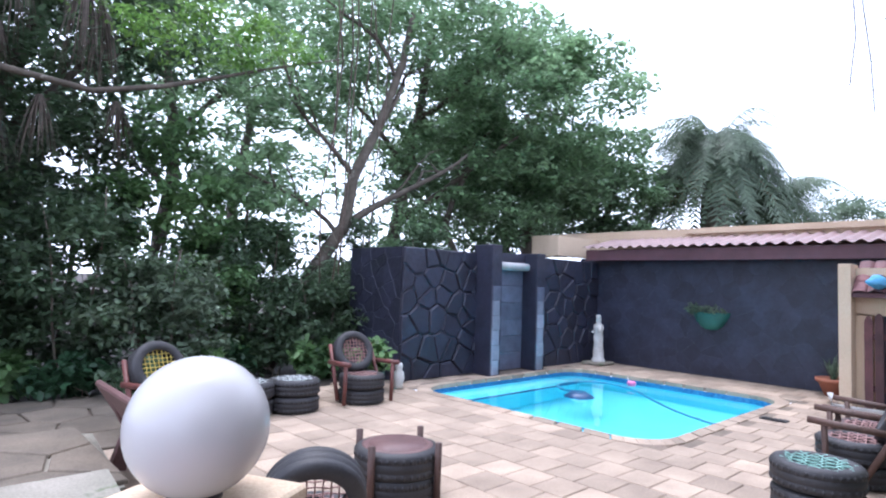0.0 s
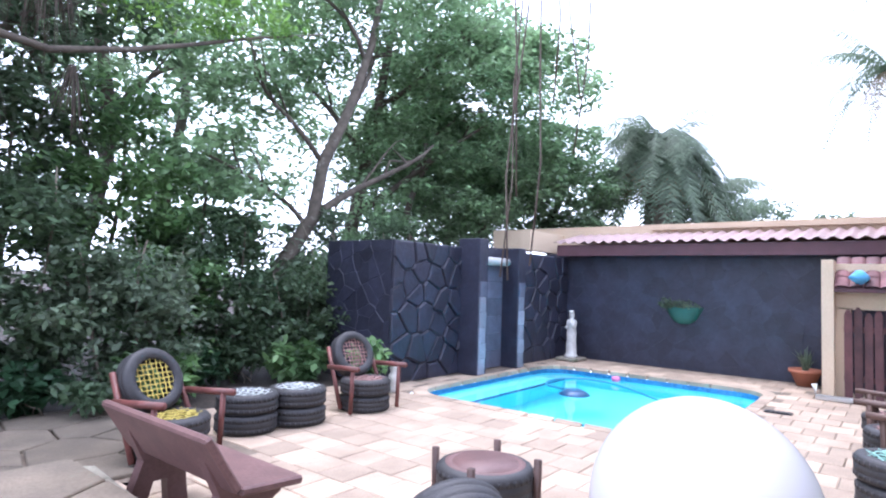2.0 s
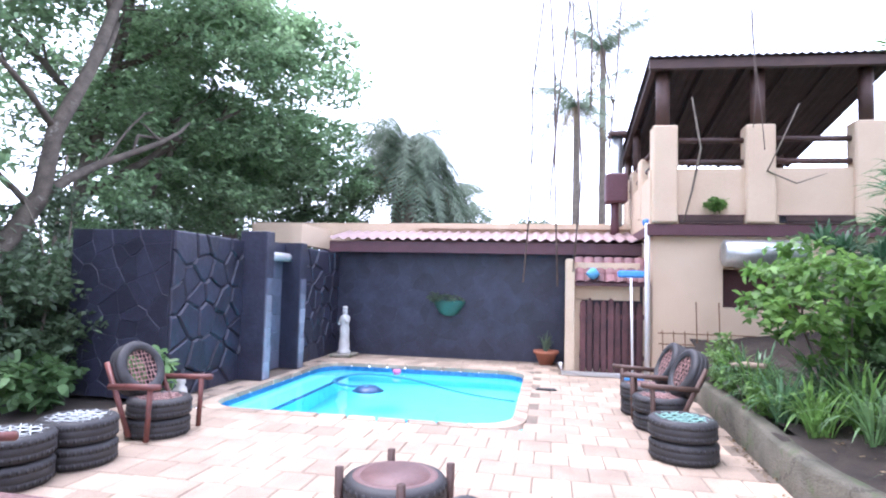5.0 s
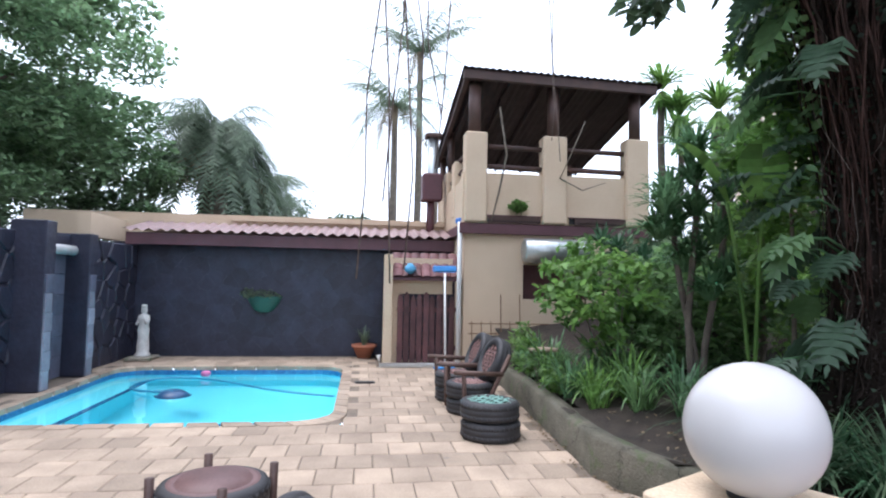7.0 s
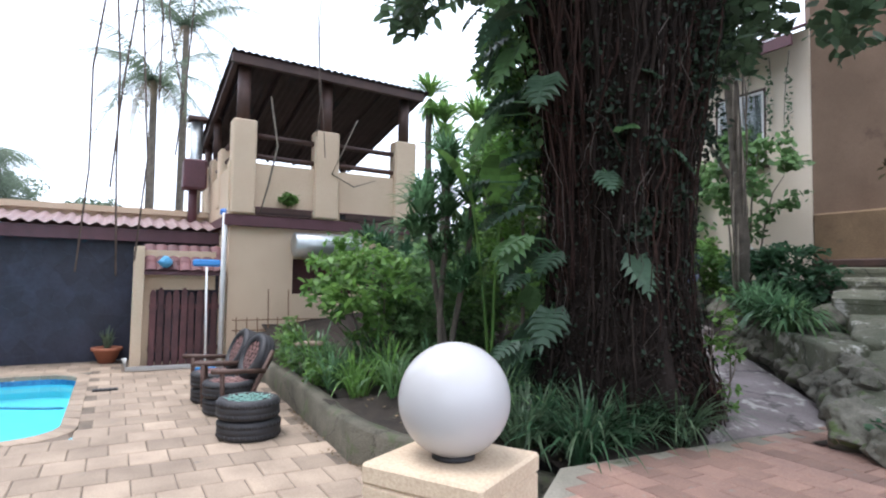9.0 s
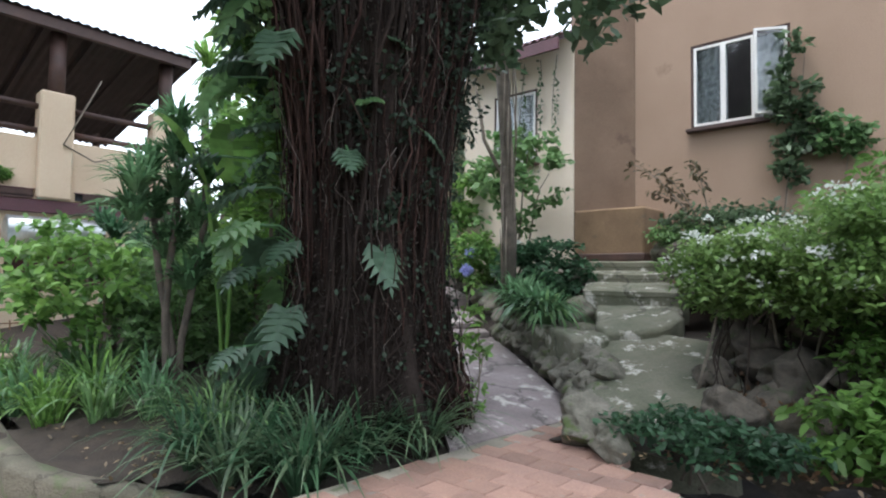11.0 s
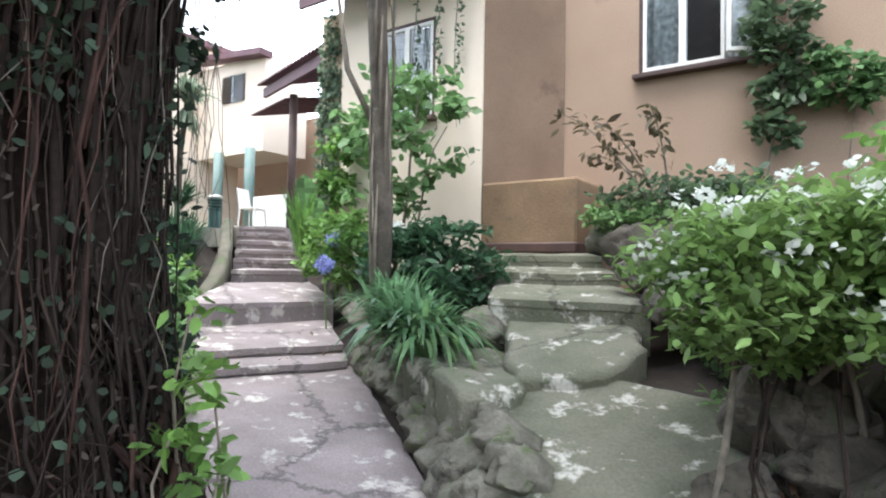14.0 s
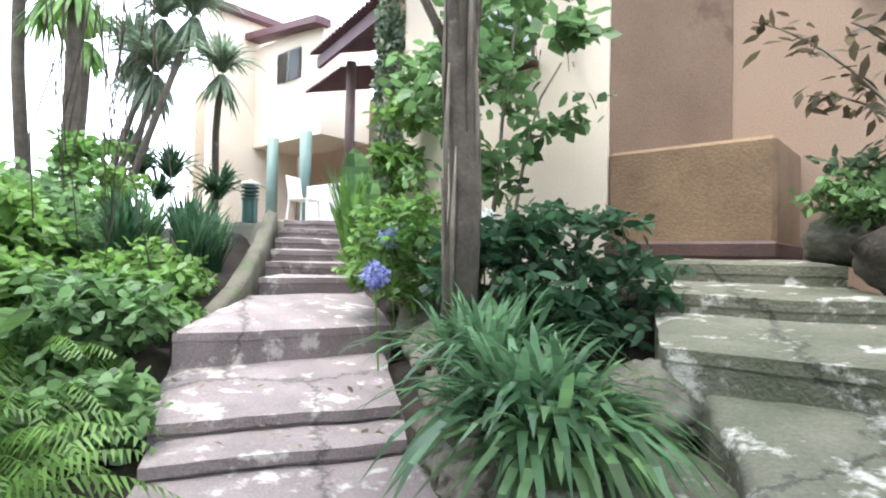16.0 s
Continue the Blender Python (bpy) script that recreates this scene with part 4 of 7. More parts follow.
for tier in range(3):
    for k in range(24):
        q = 7 * (k + re_.uniform(-0.3, 0.3) + 0.5) / 24
        i0 = min(6, max(0, int(q)))
        p = Vector(EDGE[i0]).lerp(Vector(EDGE[i0 + 1]), q - i0)
        back = 0.06 + 0.12 * tier + re_.uniform(-0.03, 0.05)
        p = p + Vector((-0.62, -0.78)) * back
        top = 0.47 + 0.06 * q
        sz = re_.uniform(0.1, 0.19) * (1.0, 0.95, 0.85)[tier]
        tagged(part("rock", rock(MB(), (p.x, p.y, top + 0.04 + 0.16 * tier), (sz, sz * re_.uniform(0.7, 1.1), sz * 0.8), re_.uniform(0, 60), 4), ROCK, None, "", True), "rough knobbly mossy rock edging the path", "rock", "edging rocks")

# low planter wall
pw = MB()
xs = [9.6, 8.5, 7.5, 6.5, 5.5, 4.9, 4.4, 4.0, 3.6, 3.2, 2.8, 2.45, 2.15]
for i, x in enumerate(xs):
    y = wall_edge(x)
    w = 0.09
    top = 0.36 + 0.02 * math.sin(x * 5) if x > 3.4 else 0.36 - 0.14 * (3.4 - x)
    pw.v += [(x, y + w, -0.05), (x, y + w, top - 0.03), (x, y + w - 0.04, top), (x, y - w, top), (x, y - w, -0.05)]
    if i:
        for k in range(4):
            q = 5 * i + k
            pw.f.append((q - 5, q, q + 1, q - 4))
struct("planter_wall", pw, MOSSWALL, "weathered low concrete planter wall with moss", "planter wall", True)

# ---- house ----
def wall_with_hole(mb, axis, pos, thick, a0, a1, z0, z1, hole):
    h0, h1, k0, k1 = hole
    for u0, u1, w0, w1 in ((a0, h0, z0, z1), (h1, a1, z0, z1), (h0, h1, z0, k0), (h0, h1, k1, z1)):
        c, s = ((u0 + u1) / 2, pos - thick / 2, (w0 + w1) / 2), (u1 - u0, thick, w1 - w0)
        mb.box(c, s)
    return mb


WB = (0.8, 2.28, 4.28, 5.72)
WS = (4.75, 5.75, 3.9, 5.3)
hw = wall_with_hole(MB(), "x", -8.4, 0.25, -7, 4.2, 1.0, 8.0, WB)
struct("wall_house", hw, PEACH, "peach plastered house wall with damp stains", "wall")
hw2 = wall_with_hole(MB(), "x", -7.5, 0.25, 4.0, 6.5, 1.5, 6.1, WS)
# paler plaster than the peach wall: the wing's bright light is in the colour
struct("wall_house_wing", hw2, PALEWALL, "plastered wing of the house beside the steps, coloured paler for the light on it", "wall")
# the dark plaster here carries the shade of the nook
struct("wall_splayed", MB().prism([(3.99, -7.52), (4.2, -7.76), (4.2, -8.6), (3.25, -8.39)], 1.5, 8.0), SHADEWALL, "splayed wall in the corner of the house, coloured darker for shade, with stain patches", "wall")
struct("plinth", MB().box((3.355, -7.94, 2.48), (1.27, 0.9, 0.92), b=0.03), OCHRE, "ochre plastered plinth block with damp stains in the corner of the house", "plinth")
struct("plinth_base", MB().box((3.355, -7.925, 2.115), (1.31, 0.93, 0.13), b=0.02), BROWNWOOD, "dark brown band round the foot of the plinth", "trim")
GLASS = bpy.data.materials.new("window_glass")
GLASS.use_nodes = True
gb = GLASS.node_tree.nodes["Principled BSDF"]
gb.inputs["Base Color"].default_value = (0.8, 0.85, 0.86, 1)
gb.inputs["Roughness"].default_value = 0.04
gb.inputs["Transmission Weight"].default_value = 1.0
gb.inputs["IOR"].default_value = 1.5
CURTAIN = mat("lace_curtain", (0.6, 0.62, 0.63), (0.22, 0.24, 0.25), scale=14, rough=0.9, bump=0.4, bscale=30)
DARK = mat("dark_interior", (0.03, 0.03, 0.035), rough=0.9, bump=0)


def window(name, label, x0, x1, z0, z1, y, lights, open_light=None):
    t = thing(name, label, "window", kind="structure")
    f = 0.05
    part("window_frame", MB().box(((x0 + x1) / 2, y, z1 - f / 2), (x1 - x0, 0.08, f)).box(((x0 + x1) / 2, y, z0 + f / 2), (x1 - x0, 0.08, f)).box((x0 + f / 2, y, (z0 + z1) / 2), (f, 0.08, z1 - z0 - 2 * f)).box((x1 - f / 2, y, (z0 + z1) / 2), (f, 0.08, z1 - z0 - 2 * f)), BROWNWOOD, t, "brown outer frame")
    part("window_sill", MB().box(((x0 + x1) / 2, y + 0.1, z0 - 0.03), (x1 - x0 + 0.1, 0.16, 0.06), b=0.01), BROWNWOOD, t)
    w = (x1 - x0 - 2 * f) / lights
    for i in range(lights):
        a_, b_ = x0 + f + w * i, x0 + f + w * (i + 1)
        if i != open_light:
            fr = MB()
            for cx, sx, cz, sz in (((a_ + b_) / 2, w, z1 - f - 0.02, 0.04), ((a_ + b_) / 2, w, z0 + f + 0.02, 0.04), (a_ + 0.02, 0.04, (z0 + z1) / 2, z1 - z0 - 2 * f - 0.08), (b_ - 0.02, 0.04, (z0 + z1) / 2, z1 - z0 - 2 * f - 0.08)):
                fr.box((cx, y + 0.02, cz), (sx, 0.05, sz))
            cs = part("casement", fr, WHITE, t, "white steel casement")
            part("pane", MB().box(((a_ + b_) / 2, y + 0.02, (z0 + z1) / 2), (w - 0.08, 0.006, z1 - z0 - 2 * f - 0.08)), GLASS, cs)
        else:
            fr = MB()
            hh = z1 - z0 - 2 * f
            m = pose(a_, y + 0.05, z0 + f, 0, 0, 28)
            for cx, sx, cz, sz in ((w / 2, w, hh - 0.02, 0.04), (w / 2, w, 0.02, 0.04), (0.02, 0.04, hh / 2, hh - 0.08), (w - 0.02, 0.04, hh / 2, hh - 0.08)):
                fr.box((cx, 0, cz), (sx, 0.05, sz))
            cs = part("casement", fr, WHITE, t, "white steel casement standing open")
            cs.matrix_basis = m
            part("pane", MB().box((w / 2, 0, hh / 2), (w - 0.08, 0.006, hh - 0.08)), GLASS, cs)
    # near-black panel stands in for the dimness of the room
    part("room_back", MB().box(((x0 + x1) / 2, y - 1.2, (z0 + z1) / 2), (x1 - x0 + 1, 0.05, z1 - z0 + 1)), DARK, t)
    cu = MB()
    for i in range(41):
        x = x0 + f + (x1 - x0 - 2 * f) * i / 40
        cu.v += [(x, y - 0.12 + 0.03 * math.sin(i * 1.9), z0 + f), (x, y - 0.12 + 0.03 * math.sin(i * 1.9), z1 - f)]
        if i and not (14 < i < 27 and lights == 3):
            cu.f.append((2 * i - 2, 2 * i, 2 * i + 1, 2 * i - 1))
    part("curtain", cu, CURTAIN, t, "pale patterned lace curtain", True)
    return t


window("window_2", "brown framed window with white casements and lace curtains", *WB[:2], *WB[2:], -8.45, 3, 0)
window("window_3", "white framed window on the wing wall", *WS[:2], *WS[2:], -7.55, 2)

# wing roof, veranda and the far two-storey house
def corrugated(name, a, b, up, label, amp=0.03, wave=0.15):
    """A roof sheet from the eave a-b up by the vector `up`."""
    a, b, up = Vector(a), Vector(b), Vector(up)
    L = (b - a).length
    n = int(L / wave * 6)
    mb = MB()
    for i in range(n + 1):
        p = a.lerp(b, i / n) + Vector((0, 0, amp * math.sin(i * 2 * math.pi / 6)))
        mb.v += [tuple(p), tuple(p + up)]
        if i:
            mb.f.append((2 * i - 2, 2 * i - 1, 2 * i + 1, 2 * i))
    return struct(name, mb, MAROON, label, "roof", True)


corrugated("wing_roof", (4.0, -6.95, 5.95), (6.9, -6.95, 5.95), (0, -3, 1.3), "dark corrugated roof over the wing")
struct("wing_fascia", MB().box((5.45, -6.98, 5.8), (2.9, 0.05, 0.2)), MAROON, "brown fascia of the wing roof", "fascia")
corrugated("veranda_roof", (7.02, -8.0, 5.75), (10.6, -9.07, 5.75), (-0.8, -2.6, 0.75), "dark corrugated veranda roof")
struct("veranda_fascia", MB().box((8.77, -8.68, 5.58), (3.55, 0.07, 0.2), rz=-16.6), MAROON, "brown veranda fascia", "fascia")
corrugated("veranda_roof_lower", (9.73, -9.12, 5.33), (11.5, -9.6, 5.33), (-0.7, -2.4, 0.6), "lower dark corrugated veranda roof")
struct("wall_ivy_column", MB().box((6.75, -8.0, 3.9), (0.48, 0.9, 3.8)), CREAM, "ivy-grown plaster column at the veranda", "wall")
struct("wall_veranda", MB().box((12.5, -12.4, 4.0), (9, 0.2, 4.0)), PEACH, "shaded veranda back wall", "wall")
struct("wall_far_house", MB().box((13.6, -11.2, 6.0), (2.9, 1.4, 2.5)).box((15.1, -10.6, 5.2), (0.3, 2.4, 6.0)).box((16.2, -11.3, 4.2), (0.4, 3.6, 4.0)), PALEWALL, "pale two-storey house beyond the garden", "wall")
struct("veranda_beam", MB().box((15.5, -11.65, 5.26), (6.4, 0.25, 0.36), rz=-16.7), PALEWALL, "pale balcony beam over the veranda posts", "beam")
struct("far_roof_edge", MB().box((13.6, -10.4, 7.35), (3.2, 0.4, 0.16), ry=-6).box((14.9, -10.5, 8.0), (0.4, 2.6, 0.16)), MAROON, "dark roof edge of the far house", "roof")
struct("window_4", MB().box((13.4, -10.47, 6.5), (0.9, 0.06, 0.7)).box((13.4, -10.44, 6.5), (0.05, 0.04, 0.7)), GLASS, "upper window of the far house", "window")
GREENPOST = mat("green_post_paint", (0.12, 0.22, 0.2), (0.2, 0.24, 0.22), scale=5, rough=0.6, bump=0.2)
vp = [(12.4, -10.3, 4.8), (13.7, -10.3, 4.8), (15.4, -10.5, 4.8)]
for x, y, z in vp:
    t = thing("veranda_post", "round green painted veranda post", "post", group="veranda posts")
    part("shaft", MB().tube([(x, y, 2.6), (x, y, z)], 0.13, 12), GREENPOST, t, smooth=True)
t = thing("roof_pole", "slim brown pole carrying the veranda roof", "post")
part("shaft", MB().tube([(9.6, -9.24, 2.55), (9.6, -9.24, 5.42)], 0.085, 10), BROWNWOOD, t, smooth=True)
t = thing("veranda_low_wall", "low white plastered veranda wall", "wall")
part("body", MB().box((10.6, -9.6, 3.0), (1.2, 0.2, 0.8), b=0.02), WHITE, t)


# ---- globe lamp on its pillar ----
gl = thing("globe_lamp", "white glass globe lamp on a dark collar", "lamp")
OPAL = mat("opal_glass", (0.52, 0.51, 0.51), (0.48, 0.47, 0.47), scale=2, rough=0.25, bump=0.0, sub=0.2, grainy=0.0)
GLB = (0.558, 1.463, 1.33)
prof = [(0.196 * math.sin(math.pi * i / 32), -0.196 * math.cos(math.pi * i / 32)) for i in range(33)]
part("globe", MB().lathe(prof, GLB, 48), OPAL, gl, smooth=True)
part("collar", MB().lathe([(0.0, 0.0), (0.075, 0.0), (0.075, 0.012), (0.06, 0.02)], (0.558, 1.463, 1.13), 24), RUBBER, gl, smooth=True)
pil = thing("lamp_pillar", "cream plastered square pillar with a flat cap", "pillar")
part("shaft", MB().box((0.558, 1.463, 0.53), (0.45, 0.45, 1.06), b=0.008, rz=29), CREAM, pil)
part("cap", MB().box((0.558, 1.463, 1.095), (0.456, 0.456, 0.07), b=0.01, rz=29), CREAM, pil)

# ---- big rooted tree ----
TC = Vector((3.03, -1.95, 0))
ROOTGREY = mat("dead_stem", (0.17, 0.145, 0.12), (0.09, 0.075, 0.062), scale=8, rough=0.9, bump=0.3, island=0.4)
bt = thing("strangler_tree", "huge dark tree trunk wrapped in hanging roots", "tree")
tr = MB()
prof_t = [(1.02, 0.2), (0.92, 0.6), (0.77, 1.1), (0.68, 1.7), (0.67, 2.4), (0.71, 3.0), (0.82, 3.6), (0.95, 4.5), (1.1, 6.0), (1.3, 7.5)]
PT_Z, PT_R = [p[1] for p in prof_t], [p[0] for p in prof_t]
vs, nseg, nlev = [], 72, 60
for i in range(nlev):
    z = 0.2 + 7.3 * i / (nlev - 1)
    for k in range(nseg):
        w = 2 * math.pi * k / nseg
        q = np.interp(z, PT_Z, PT_R) * (0.88 + 0.09 * math.sin(5 * w + 0.6 * z) + 0.05 * math.sin(11 * w + 1.3 * z))
        q += 0.11 * noise.noise(Vector((3.2 * math.cos(w), 3.2 * math.sin(w), z * 0.7))) + 0.06 * noise.noise(Vector((8 * math.cos(w), 8 * math.sin(w), z * 2.2)))
        vs.append((TC.x + q * math.cos(w), TC.y + q * math.sin(w), z))
tr.add(vs, [(i * nseg + k, i * nseg + (k + 1) % nseg, (i + 1) * nseg + (k + 1) % nseg, (i + 1) * nseg + k) for i in range(nlev - 1) for k in range(nseg)])
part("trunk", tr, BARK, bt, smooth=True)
REDROOT = mat("red_brown_root", (0.055, 0.032, 0.026), (0.026, 0.017, 0.014), scale=8, rough=1.0, bump=0.4, island=0.4, spec=0.1)


def trunk_roots(n, w0, w1, zlo, zhi, radii, off, wander, steps=11):
    """Roots that creep down the trunk between two angles, wandering sideways."""
    rt = MB()
    for k in range(n):
        w = RNG.uniform(radians(w0), radians(w1))
        z0 = RNG.uniform(zlo, zlo + 0.45 * (zhi - zlo))
        z1 = RNG.uniform(z0 + 0.3 * (zhi - z0), zhi)
        drift, o_ = RNG.normal() * 0.25, abs(RNG.normal()) * off
        pts = []
        for j in range(steps):
            t = j / (steps - 1)
            z = z0 + (z1 - z0) * t
            ww = w + drift * t + wander * math.sin(t * RNG.uniform(2, 5) + k) + RNG.normal() * wander * 0.4
            rr = np.interp(z, PT_Z, PT_R) * 0.95 + o_ + RNG.normal() * 0.018
            pts.append((TC.x + rr * math.cos(ww), TC.y + rr * math.sin(ww), z))
        r_ = float(RNG.choice(radii))
        rt.tube(pts, [r_ * (0.55 + 0.45 * j / (steps - 1)) for j in range(steps)], 5)
    return rt


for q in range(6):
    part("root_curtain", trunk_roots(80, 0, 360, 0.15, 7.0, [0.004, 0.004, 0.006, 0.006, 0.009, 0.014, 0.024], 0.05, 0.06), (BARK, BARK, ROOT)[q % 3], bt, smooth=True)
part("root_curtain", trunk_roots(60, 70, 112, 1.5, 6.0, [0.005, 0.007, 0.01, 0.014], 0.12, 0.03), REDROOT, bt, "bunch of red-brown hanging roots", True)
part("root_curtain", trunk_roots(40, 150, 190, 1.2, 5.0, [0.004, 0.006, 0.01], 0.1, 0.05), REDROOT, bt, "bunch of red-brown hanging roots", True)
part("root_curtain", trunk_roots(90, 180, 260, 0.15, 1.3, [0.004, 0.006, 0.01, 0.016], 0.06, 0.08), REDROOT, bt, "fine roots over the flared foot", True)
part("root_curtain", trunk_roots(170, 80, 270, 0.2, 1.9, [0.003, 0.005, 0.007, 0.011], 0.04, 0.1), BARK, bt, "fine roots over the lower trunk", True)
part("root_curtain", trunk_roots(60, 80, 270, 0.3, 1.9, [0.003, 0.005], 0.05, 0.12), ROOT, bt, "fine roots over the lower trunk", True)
part("root_curtain", trunk_roots(16, 60, 240, 1.0, 4.2, [0.003, 0.003, 0.004], 0.16, 0.12), ROOTGREY, bt, "thin pale dead stems", True)
for i, (e, r_) in enumerate([((-3.5, 2.0, 8.0), 0.35), ((0.5, 3.0, 8.6), 0.3), ((6.5, 1.0, 9.0), 0.32), ((1.0, -5.0, 8.8), 0.3), ((6.0, -5.0, 9.0), 0.3)]):
    lm = MB()
    limb(lm, (TC.x, TC.y, 6.2), e, r_, 0.1, 0.4, 8, 8)
    part("limb", lm, BARK, bt, smooth=True)
cr = clumps((1.2, -2.6, 7.6), (3.6, 4.2, 1.0), 90, 0.6, 80)
quads("crown", leaf_faces(blob_points(cr), 0.17, 0.085), LEAF_B, bt, 6)


def on_trunk(w, z, out):
    rr = np.interp(z, PT_Z, PT_R) + out
    return (TC.x + rr * math.cos(w), TC.y + rr * math.sin(w), z)


fuzz = np.array([on_trunk(RNG.uniform(0, 2 * math.pi), RNG.uniform(0.3, 6.5), abs(RNG.normal()) * 0.05 - 0.04) for k in range(9000)])
quads("dead_leaf_cover", leaf_faces(fuzz, 0.036, 0.016, up=-0.3), leaf_mat("withered_leaf", (0.055, 0.043, 0.033), (0.028, 0.023, 0.018), 0.8, trans=0.15), bt, 6, "withered leaves caught in the roots")
fuzz = np.array([on_trunk(RNG.uniform(0, 2 * math.pi), RNG.uniform(0.6, 6.5), abs(RNG.normal()) * 0.06) for k in range(3200)])
# ivy green taken down to near black, so the trunk's shade sits in it
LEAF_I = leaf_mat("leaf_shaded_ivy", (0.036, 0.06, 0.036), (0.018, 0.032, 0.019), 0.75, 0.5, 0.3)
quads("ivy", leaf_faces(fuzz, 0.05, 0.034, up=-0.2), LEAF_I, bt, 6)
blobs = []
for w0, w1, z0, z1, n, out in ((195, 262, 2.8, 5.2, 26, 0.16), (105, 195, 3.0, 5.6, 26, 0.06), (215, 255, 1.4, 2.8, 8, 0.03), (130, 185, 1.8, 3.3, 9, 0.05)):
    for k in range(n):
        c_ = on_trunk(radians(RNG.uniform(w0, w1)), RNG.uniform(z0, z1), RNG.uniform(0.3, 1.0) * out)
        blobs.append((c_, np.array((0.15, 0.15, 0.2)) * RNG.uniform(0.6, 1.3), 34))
quads("ivy", leaf_faces(blob_points(blobs, 0.2), 0.068, 0.042, up=0.1), LEAF_I, bt, 6, "small ivy clumps coloured dark for shade")
blobs = []
for k in range(34):
    blobs.append((on_trunk(radians(RNG.uniform(10, 85)), RNG.uniform(2.2, 5.4), RNG.uniform(0.1, 0.5)), np.array((0.15, 0.15, 0.2)) * RNG.uniform(0.6, 1.3), 26))
quads("ivy", leaf_faces(blob_points(blobs, 0.2), 0.11, 0.06, up=0.4), LEAF_A, bt, 6, "lighter loose ivy clumps")


# ---- hanging aerial roots ----
ROOTPALE = mat("hanging_root", (0.15, 0.115, 0.095), (0.08, 0.06, 0.05), scale=8, rough=0.9, bump=0.3)


def hanging(at, z0, z1, n, spread, label="cluster of thin aerial roots hanging from above", r=0.009):
    t = thing("hanging_roots", label, "roots", group="hanging roots")
    for i in range(n):
        x, y = at[0] + RNG.normal() * spread, at[1] + RNG.normal() * spread
        zb = z0 + abs(RNG.normal()) * 0.35
        pts = []
        for k in range(17):
            q = k / 16
            pts.append((x + RNG.normal() * 0.018 + 0.07 * math.sin(q * 9 + i * 2.1) * q, y + RNG.normal() * 0.018 + 0.06 * math.sin(q * 11 + i * 1.3) * q, z1 + (zb - z1) * q))
        part("root", MB().tube(pts, [r * (1 - 0.5 * k / 16) for k in range(17)], 5), ROOTPALE, t, smooth=True)


# ---- woodland behind the terrace ----
def wood_tree(base, top, r0, blobs, lsize, material, limbs=(), label="tall leafy tree behind the pool"):
    b, e = Vector(base), Vector(top)
    pts = [b.lerp(e, i / 7) + Vector((0.25 * math.sin(i * 1.3 + b.x), 0.25 * math.cos(i * 1.7 + b.y), 0)) for i in range(8)]
    return tree("tree", label, base, pts, r0, limbs, blobs, lsize, material)


tree("tree", "leaning forked grey-barked tree with a light airy crown", (5.4, 10.6, 0), [(5.2, 10.6, 0), (5.75, 10.6, 1.0), (6.05, 10.6, 1.75), (6.9, 10.6, 2.95), (7.1, 10.6, 4.1), (7.75, 10.6, 5.4), (8.45, 10.7, 7.1), (8.9, 10.9, 8.6)], 0.19,
     [((6.95, 10.6, 3.0), (10.9, 10.8, 5.3), 0.1, 0.03), ((6.7, 10.6, 2.8), (4.6, 10.9, 3.9), 0.06, 0.02), ((7.1, 10.6, 4.1), (5.4, 10.9, 6.4), 0.06, 0.02), ((7.9, 10.6, 5.6), (9.8, 11.2, 7.6), 0.07, 0.02), ((8.3, 10.7, 6.6), (6.4, 11.5, 8.6), 0.06, 0.02)],
     clumps((9.5, 12.0, 8.6), (3.8, 2.6, 1.8), 90, 0.7, 110) + clumps((6.2, 11.6, 6.2), (2.0, 1.0, 1.6), 34, 0.4, 70), 0.16, LEAF_H)
fb = thing("overhanging_branch", "long bare branch with sparse bright leaves over the terrace edge", "branch")
part("branch", MB().tube([(-2.2, 8.8, 5.0), (0.6, 8.8, 4.3), (1.6, 8.8, 4.25), (2.5, 8.8, 4.55), (3.3, 8.8, 4.9), (4.3, 8.8, 5.35), (5.6, 8.9, 5.9)], [0.055, 0.05, 0.045, 0.04, 0.03, 0.022, 0.012], 8), TREEBARK, fb, smooth=True)
quads("leaves", leaf_faces(blob_points(clumps((3.0, 8.9, 5.6), (2.2, 0.5, 0.6), 36, 0.3, 50)), 0.11, 0.05), LEAF_C, fb, 6)
wood_tree((15.5, 12.5, 0), (16.2, 12.8, 8), 0.3, clumps((15.8, 12.6, 7.4), (4.2, 3.8, 3.9), 150, 0.85, 210), 0.22, LEAF_H,
          [((15.8, 12.6, 4), (13, 11, 6.5), 0.12, 0.03), ((15.9, 12.7, 5), (18, 11, 7.5), 0.12, 0.03)], "broad dense green tree behind the pool wall")
wood_tree((19, 11.5, 0), (19, 11.5, 6), 0.25, clumps((18.8, 11.2, 5.2), (2.8, 2.6, 2.6), 84, 0.75, 170), 0.22, LEAF_H)
wood_tree((11.5, 12.0, 0), (12.0, 12.2, 6), 0.16, clumps((13.0, 12.3, 5.0), (3.2, 2.4, 2.0), 84, 0.65, 130), 0.2, LEAF_H)
wood_tree((4.2, 15, 0), (4.8, 15.5, 10), 0.22, clumps((5.0, 15.5, 8.5), (4.5, 4, 3.2), 62, 0.75, 130), 0.2, LEAF_H,
          [((4.5, 15.2, 4.5), (7, 14, 8), 0.1, 0.03), ((4.4, 15.1, 4), (2, 13.5, 7), 0.1, 0.03)])
wood_tree((0.5, 12.5, 0), (1.5, 12.8, 9), 0.25, clumps((0.6, 12.5, 6.5), (3.4, 3, 4.6), 200, 0.7, 150), 0.18, LEAF_B,
          [((0.9, 12.6, 4), (3, 11, 6.5), 0.1, 0.03)], "dark shaded tree hung with dry creepers")
